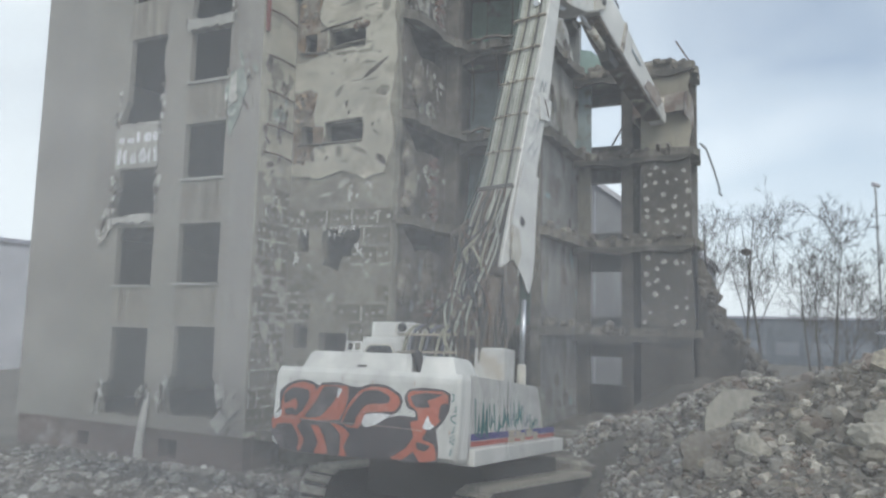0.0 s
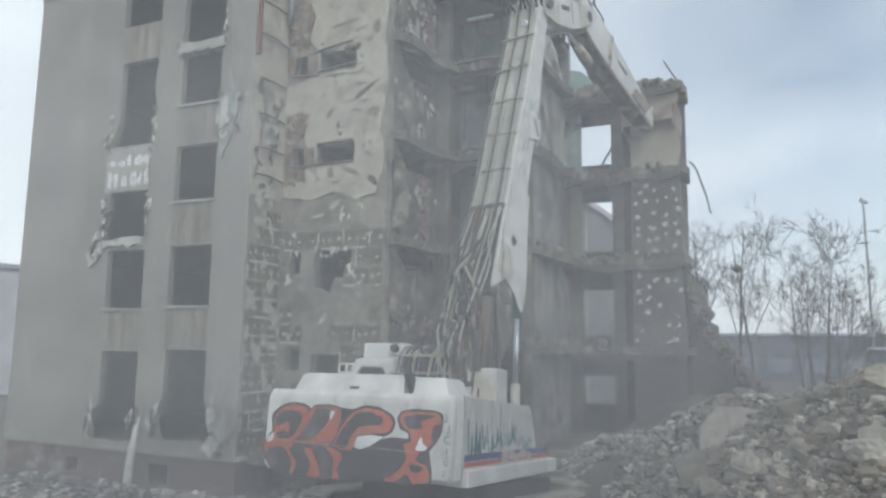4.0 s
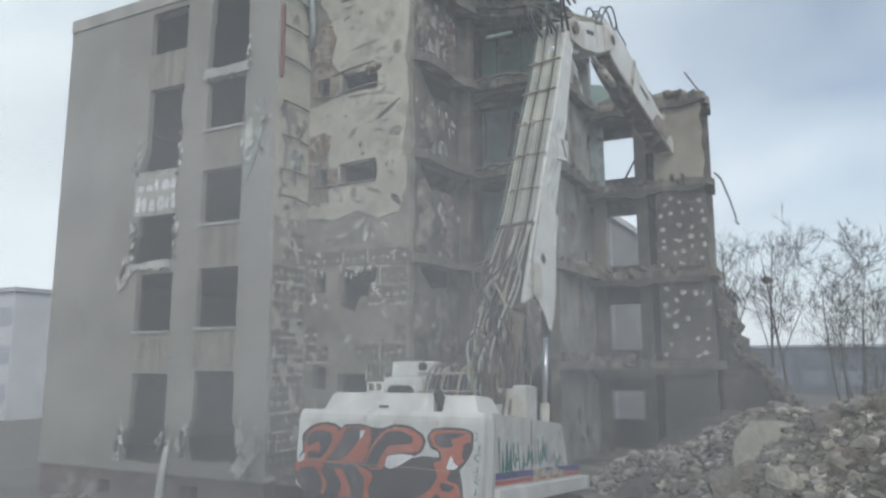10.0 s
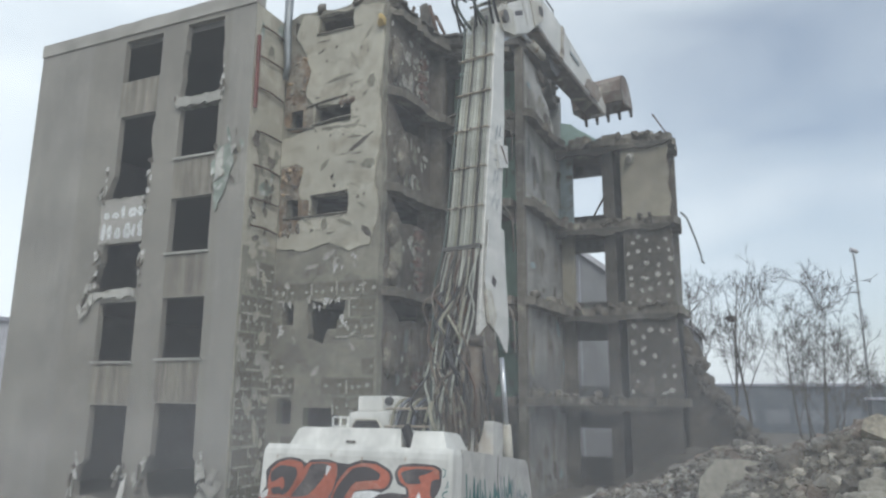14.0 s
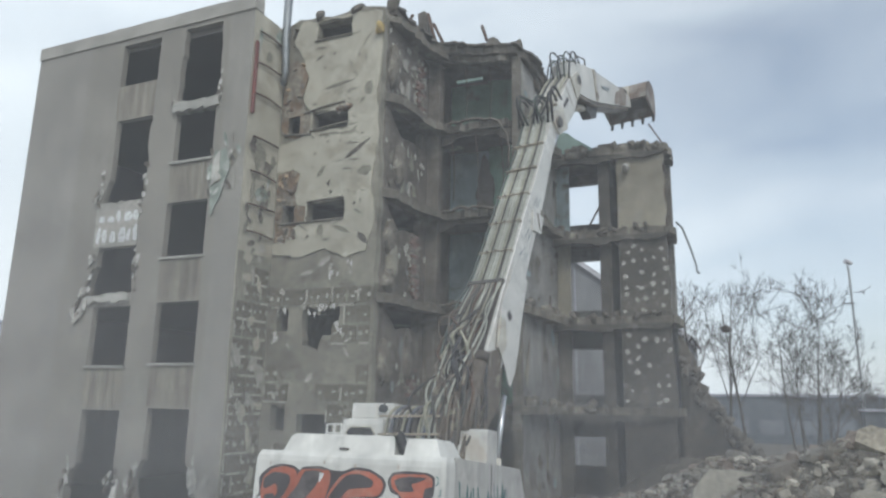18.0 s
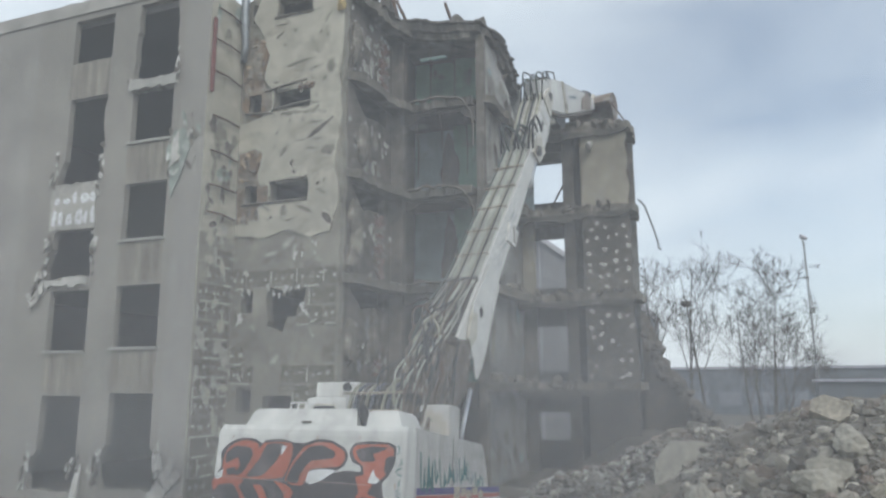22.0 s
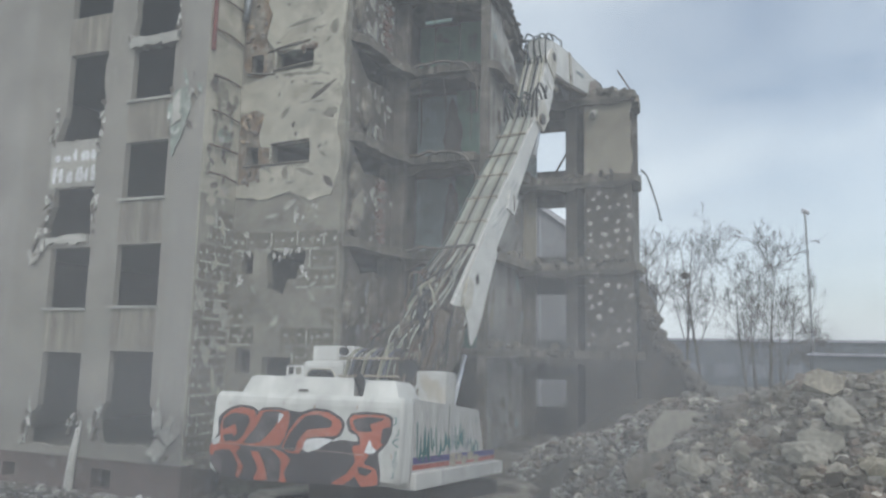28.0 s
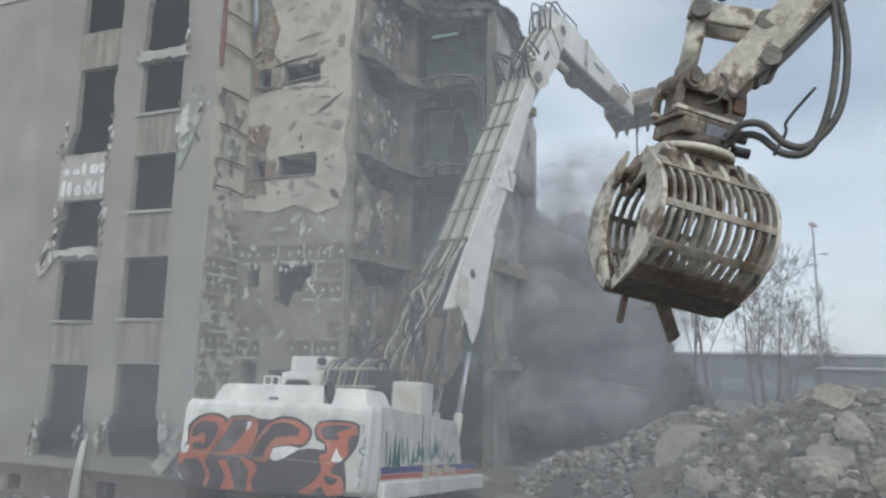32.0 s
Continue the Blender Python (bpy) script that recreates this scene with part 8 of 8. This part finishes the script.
# ---- what moves ----
def motions():
    rows = [
        # seconds, arm swing, boom, head, stick, bucket (degrees)
        (0.0, -0.1, 75.6, 17.1, -17.1, -5),
        (0.5, -0.3, 77.8, 21.1, -18.3, -2),
        (1.0, 0.3, 80.7, 23.8, -13.7, 0),
        (1.5, 1.0, 81.3, 23.4, -10.7, 2),
        (2.0, 1.2, 79.9, 21.8, -10.4, 5),
        (2.5, 1.2, 78.8, 20.4, -10.6, 0),
        (3.0, 0.9, 76.8, 21.9, -11.3, -5),
        (3.5, 0.1, 76.0, 19.3, -12.0, -10),
        (5.5, 0.8, 76.1, 19.9, -18.7, -40),
        (6.0, -0.4, 77.2, 22.7, -22.6, -50),
        (7.0, 0.1, 81.8, 27.4, -23.4, -55),
        (8.0, -3.5, 79.5, 29.2, -17.3, -5),
        (9.0, -4.9, 76.0, 25.1, -14.1, 8),
        (9.5, -2.9, 74.2, 21.6, -13.7, -5),
        (10.0, 1.5, 73.8, 19.5, -15.8, -45),
        (10.5, 4.2, 74.7, 19.5, -16.6, -48),
        (11.0, 7.0, 76.8, 15.1, -16.0, -50),
        (11.5, 5.3, 80.0, 19.9, -24.0, -35),
        (12.0, 3.0, 81.1, 23.9, -22.1, -20),
        (13.0, 3.4, 85.0, 33.4, -12.0, 5),
        (14.0, 4.0, 86.0, 34.4, -3.7, 20),
        (14.5, 4.2, 84.6, 32.1, 4.1, 17),
        (16.5, 2.0, 74.9, 49.3, 16.3, 5),
        (17.0, 2.7, 70.2, 54.0, 17.0, 0),
        (18.0, 2.6, 64.8, 54.0, 19.3, -8),
        (19.0, 3.2, 60.4, 60.3, 24.8, -9),
        (20.0, 2.6, 56.4, 68.4, 26.6, -10),
        (21.0, 3.7, 54.1, 65.9, 24.8, -22),
        (22.0, 4.2, 54.6, 63.2, 22.4, -35),
        (23.0, 3.6, 53.4, 68.4, 20.5, -50),
        (24.0, 3.5, 53.2, 68.6, 17.1, -52),
        (25.0, 3.3, 53.4, 67.9, 14.5, -55),
        (25.5, 3.4, 53.3, 67.2, 13.3, -56),
        (27.5, 3.2, 54.5, 67.6, 11.0, -59),
        (28.0, 3.4, 54.5, 68.5, 10.8, -60),
        (29.0, 3.7, 55.3, 62.8, 12.2, -60),
        (29.5, 3.4, 54.9, 65.3, 10.9, -60),
        (30.0, 3.1, 56.2, 63.2, 9.5, -60),
        (30.5, 3.4, 60.4, 59.7, 4.8, -45),
        (31.0, 3.1, 63.6, 56.0, -5.0, -30),
        (31.5, 0.1, 64.3, 61.3, -8.9, -10),
        (32.0, -3.4, 64.9, 56.0, -3.6, -10),
    ]
    def rock(t):
        return float(np.interp(t, (20.4, 21.5, 22.0, 22.6, 23.2, 29.0, 29.6, 32.0), (0, -1.5, -1.9, -1.5, -0.2, 0, -1.0, -0.9)))

    # seconds, shift to the side, slew (degrees), drive forward
    body = (
        (0, 0.75, 10.7, -0.08),
        (3.5, 0.79, 10.7, -0.05),
        (7, 0.84, 11.1, 0.03),
        (9, 0.83, 10.2, -0.07),
        (10, 0.77, 10.6, 0.00),
        (11, 0.74, 11.9, 0.04),
        (12, 0.79, 11.0, 0.00),
        (14, 0.86, 11.4, 0.07),
        (16.5, 0.87, 11.6, 0.07),
        (18, 0.87, 11.3, 0.09),
        (20, 0.91, 11.3, 0.10),
        (22, 0.96, 11.0, 0.04),
        (23, 0.97, 11.1, 0.05),
        (24, 0.90, 11.3, -0.01),
        (27.5, 0.92, 11.4, -0.01),
        (29, 0.96, 10.9, 0.03),
        (29.5, 1.01, 11.2, -0.07),
        (30, 1.08, 11.2, -0.19),
        (30.5, 1.18, 11.3, -0.34),
        (31, 1.20, 11.2, -0.32),
        (31.5, 1.24, 11.2, -0.31),
        (32, 1.33, 11.0, -0.46),
    )

    def sway(t):
        return float(np.interp(t, (0, 3.5, 7, 9, 10, 12, 14, 17, 20, 25, 29, 31, 32), (0.05, 0.05, 0.1, 0.2, 0.1, 0.05, 0, -0.1, -0.15, -0.32, -0.32, -0.38, -0.36)))

    def shove(t):
        return float(np.interp(t, [b[0] for b in body], [b[1] for b in body]))

    def slew(t):
        return float(np.interp(t, [b[0] for b in body], [b[2] for b in body]))

    def drive(t):
        return float(np.interp(t, [b[0] for b in body], [b[3] for b in body]))

    ups, booms, links, sticks, buckets = [], [], [], [], []
    for t, sa, ab, al, ast, abk in rows:
        ups.append((t, pose(-shove(t), drive(t), -0.03, rock(t), 0, slew(t))))
        dx = sway(t)
        turn = pose(dx, 0, 0, 0, 0, sa + 3 * dx)

        def ahead(length, deg):
            return Vector((0, length * math.cos(radians(deg)), length * math.sin(radians(deg))))
        a = FOOT + ahead(BOOM_L, ab)
        b = a + ahead(LINK_L, al)
        c = b + ahead(STICK_L, ast)
        booms.append((t, turn @ pose(*FOOT, ab)))
        links.append((t, turn @ pose(*a, al)))
        sticks.append((t, turn @ pose(*b, ast)))
        buckets.append((t, turn @ pose(*c, abk)))
    walk(upper, ups)
    rolls = [(t, pose(-0.45 - shove(t) + 0.81, 0.25 + drive(t), 0, 0, 0, 2)) for t, *_ in rows]
    for ob in (under, ring, *crawlers):
        walk(ob, rolls)
    walk(boom, booms)
    walk(link, links)
    walk(stick, sticks)
    walk(bucket, buckets)

    # the torn end sags, then comes down
    falls = {
        3: ((30.2, 0, 0, 0), (30.4, -0.06, -1, 0), (30.6, -0.35, -4, 1), (30.8, -1.2, -8, 3), (31.0, -2.4, -12, 5), (31.3, -3.0, -20, 8), (31.6, -3.3, -26, 10), (32.0, -3.6, -30, 12)),
        2: ((30.6, 0, 0, 0), (31.0, -0.1, -1, 0), (31.4, -0.9, -6, -4), (32.0, -2.2, -14, -6)),
        1: ((30.9, 0, 0, 0), (31.4, -0.3, -2, 2), (32.0, -1.0, -7, 3)),
        0: ((31.2, 0, 0, 0), (32.0, -0.3, -2, 0)),
    }
    for k, steps in falls.items():
        ob, piv = end_pieces[k]
        rest = TURN @ pose(*piv)
        walk(ob, [(0.0, rest)] + [(t, TURN @ pose(piv[0], piv[1] + (-0.3 if k == 3 else 0.12) * dz, piv[2] + dz, rx, ry, 0)) for t, dz, rx, ry in steps])

    # the turquoise panel and loose lumps drop with it
    rest = TURN @ pose(-5.4, 24.9, 13.16)
    walk(panel, [(0.0, rest), (30.4, rest), (30.7, TURN @ pose(-5.4, 24.7, 12.6, 0, 3, 0)), (31.0, TURN @ pose(-5.2, 24.2, 12.1, 0, 1, 2)), (31.4, TURN @ pose(-5.1, 23.9, 11.0, -2, 3, 3)), (31.6, TURN @ pose(-4.8, 23.6, 9.4, -16, 18, 10)), (31.8, TURN @ pose(-4.6, 23.3, 7.2, -40, 52, 24)), (32.0, TURN @ pose(-4.5, 23.2, 4.6, -50, 66, 26))])
    r = random.Random(17)
    for ob, p in loose:
        t0 = r.uniform(30.4, 30.7)
        vx, spin = r.uniform(-0.5, 0.9), r.uniform(-70, 70)
        steps = []
        for k in range(9):
            t = t0 + (31.99 - t0) * k / 8
            q = t - t0
            z = max(p[2] - 0.5 * 8.0 * q * q, 2.0 + 0.5 * r.random())
            steps.append((t, TURN @ pose(p[0] + vx * q, p[1] - 0.9 * q, z, spin * q, spin * 0.7 * q, 0)))
        walk(ob, [(0.0, steps[0][1])] + steps)

    # the second machine's grapple swings in from the side
    grips = (
        # seconds, pin, tilt of the arm, swing of the head
        (0.0, 12.5, 9.3, 6.8, 0, -60), (29.4, 12.5, 9.3, 6.8, 0, -60), (30.0, 8.85, 10.2, 7.1, 0, -60), (30.4, 8.0, 10.2, 7.1, 0, -55), (30.7, 7.4, 10.68, 7.14, 0, -48), (31.0, 6.33, 10.94, 7.1, 0, -32), (31.3, 4.8, 9.6, 6.92, 3, -5), (31.6, 3.82, 8.7, 6.85, 9, 6), (32.0, 3.1, 6.78, 6.98, 18, 31))
    walk(handler, [(t, pose(x, y, z, 0, tilt, -20)) for t, x, y, z, tilt, yaw in grips])
    walk(grab, [(t, pose(0, 0, 0, 0, 4 + tilt * 0.45 - tilt, 0) @ pose(0, 0, 0, 0, 0, yaw)) for t, x, y, z, tilt, yaw in grips])

    # dust
    walk(early, [(0.0, pose(-9, 9.6, 5.0, 0, 0, 6)), (1.0, pose(-7.5, 9.5, 5.1, 0, 0, 4)), (2.0, pose(-6.8, 9.5, 5.1, 0, 0, 3)), (3.0, pose(-5.2, 9.4, 5.2, 0, 0, 2)), (6.0, pose(-0.5, 9.4, 5.5, 0, 0, -2)), (7.0, pose(-0.8, 9.5, 5.6, 0, 0, -2)), (8.0, pose(-1.8, 9.7, 5.6, 0, 0, -1)), (9.0, pose(-3.8, 9.8, 5.4, 0, 0, 0)), (10.0, pose(-7.0, 9.9, 5.0, 0, 0, 2)), (11.0, pose(-12.5, 10, 4.8, 0, 0, 4)), (12.5, pose(-23, 10, 4.6, 0, 0, 6)), (15.0, pose(-40, 10, 4.6, 0, 0, 8)), (32.0, pose(-60, 10, 4.6, 0, 0, 8))])
    walk(late, [(0.0, pose(-40, 10.2, 5, 0, 0, 4)), (15.0, pose(-22, 10.2, 5, 0, 0, 4)), (18.0, pose(-14, 10.2, 5, 0, 0, 4)), (20.0, pose(-6, 10.2, 5.5, 0, 0, 2)), (25.0, pose(-2, 10.2, 5.5, 0, 0, 0)), (29.0, pose(0, 10.2, 5.5, 0, 0, -2)), (32.0, pose(4, 10.2, 6, 0, 0, -4))])
    for k, (ob, p) in enumerate(plumes):
        low = Vector((p.x, p.y + 1.5, -5.0))
        t0 = 30.35 if k in (0, 4) else 30.7 + 0.1 * k
        walk(ob, [(0.0, pose(*low, 0, 0, -16)), (t0, pose(*low, 0, 0, -16)), (t0 + 0.6, pose(*(low.lerp(p, 0.75)), 0, 0, -16)), (32.0, pose(*p, 0, 0, -16))])


motions()
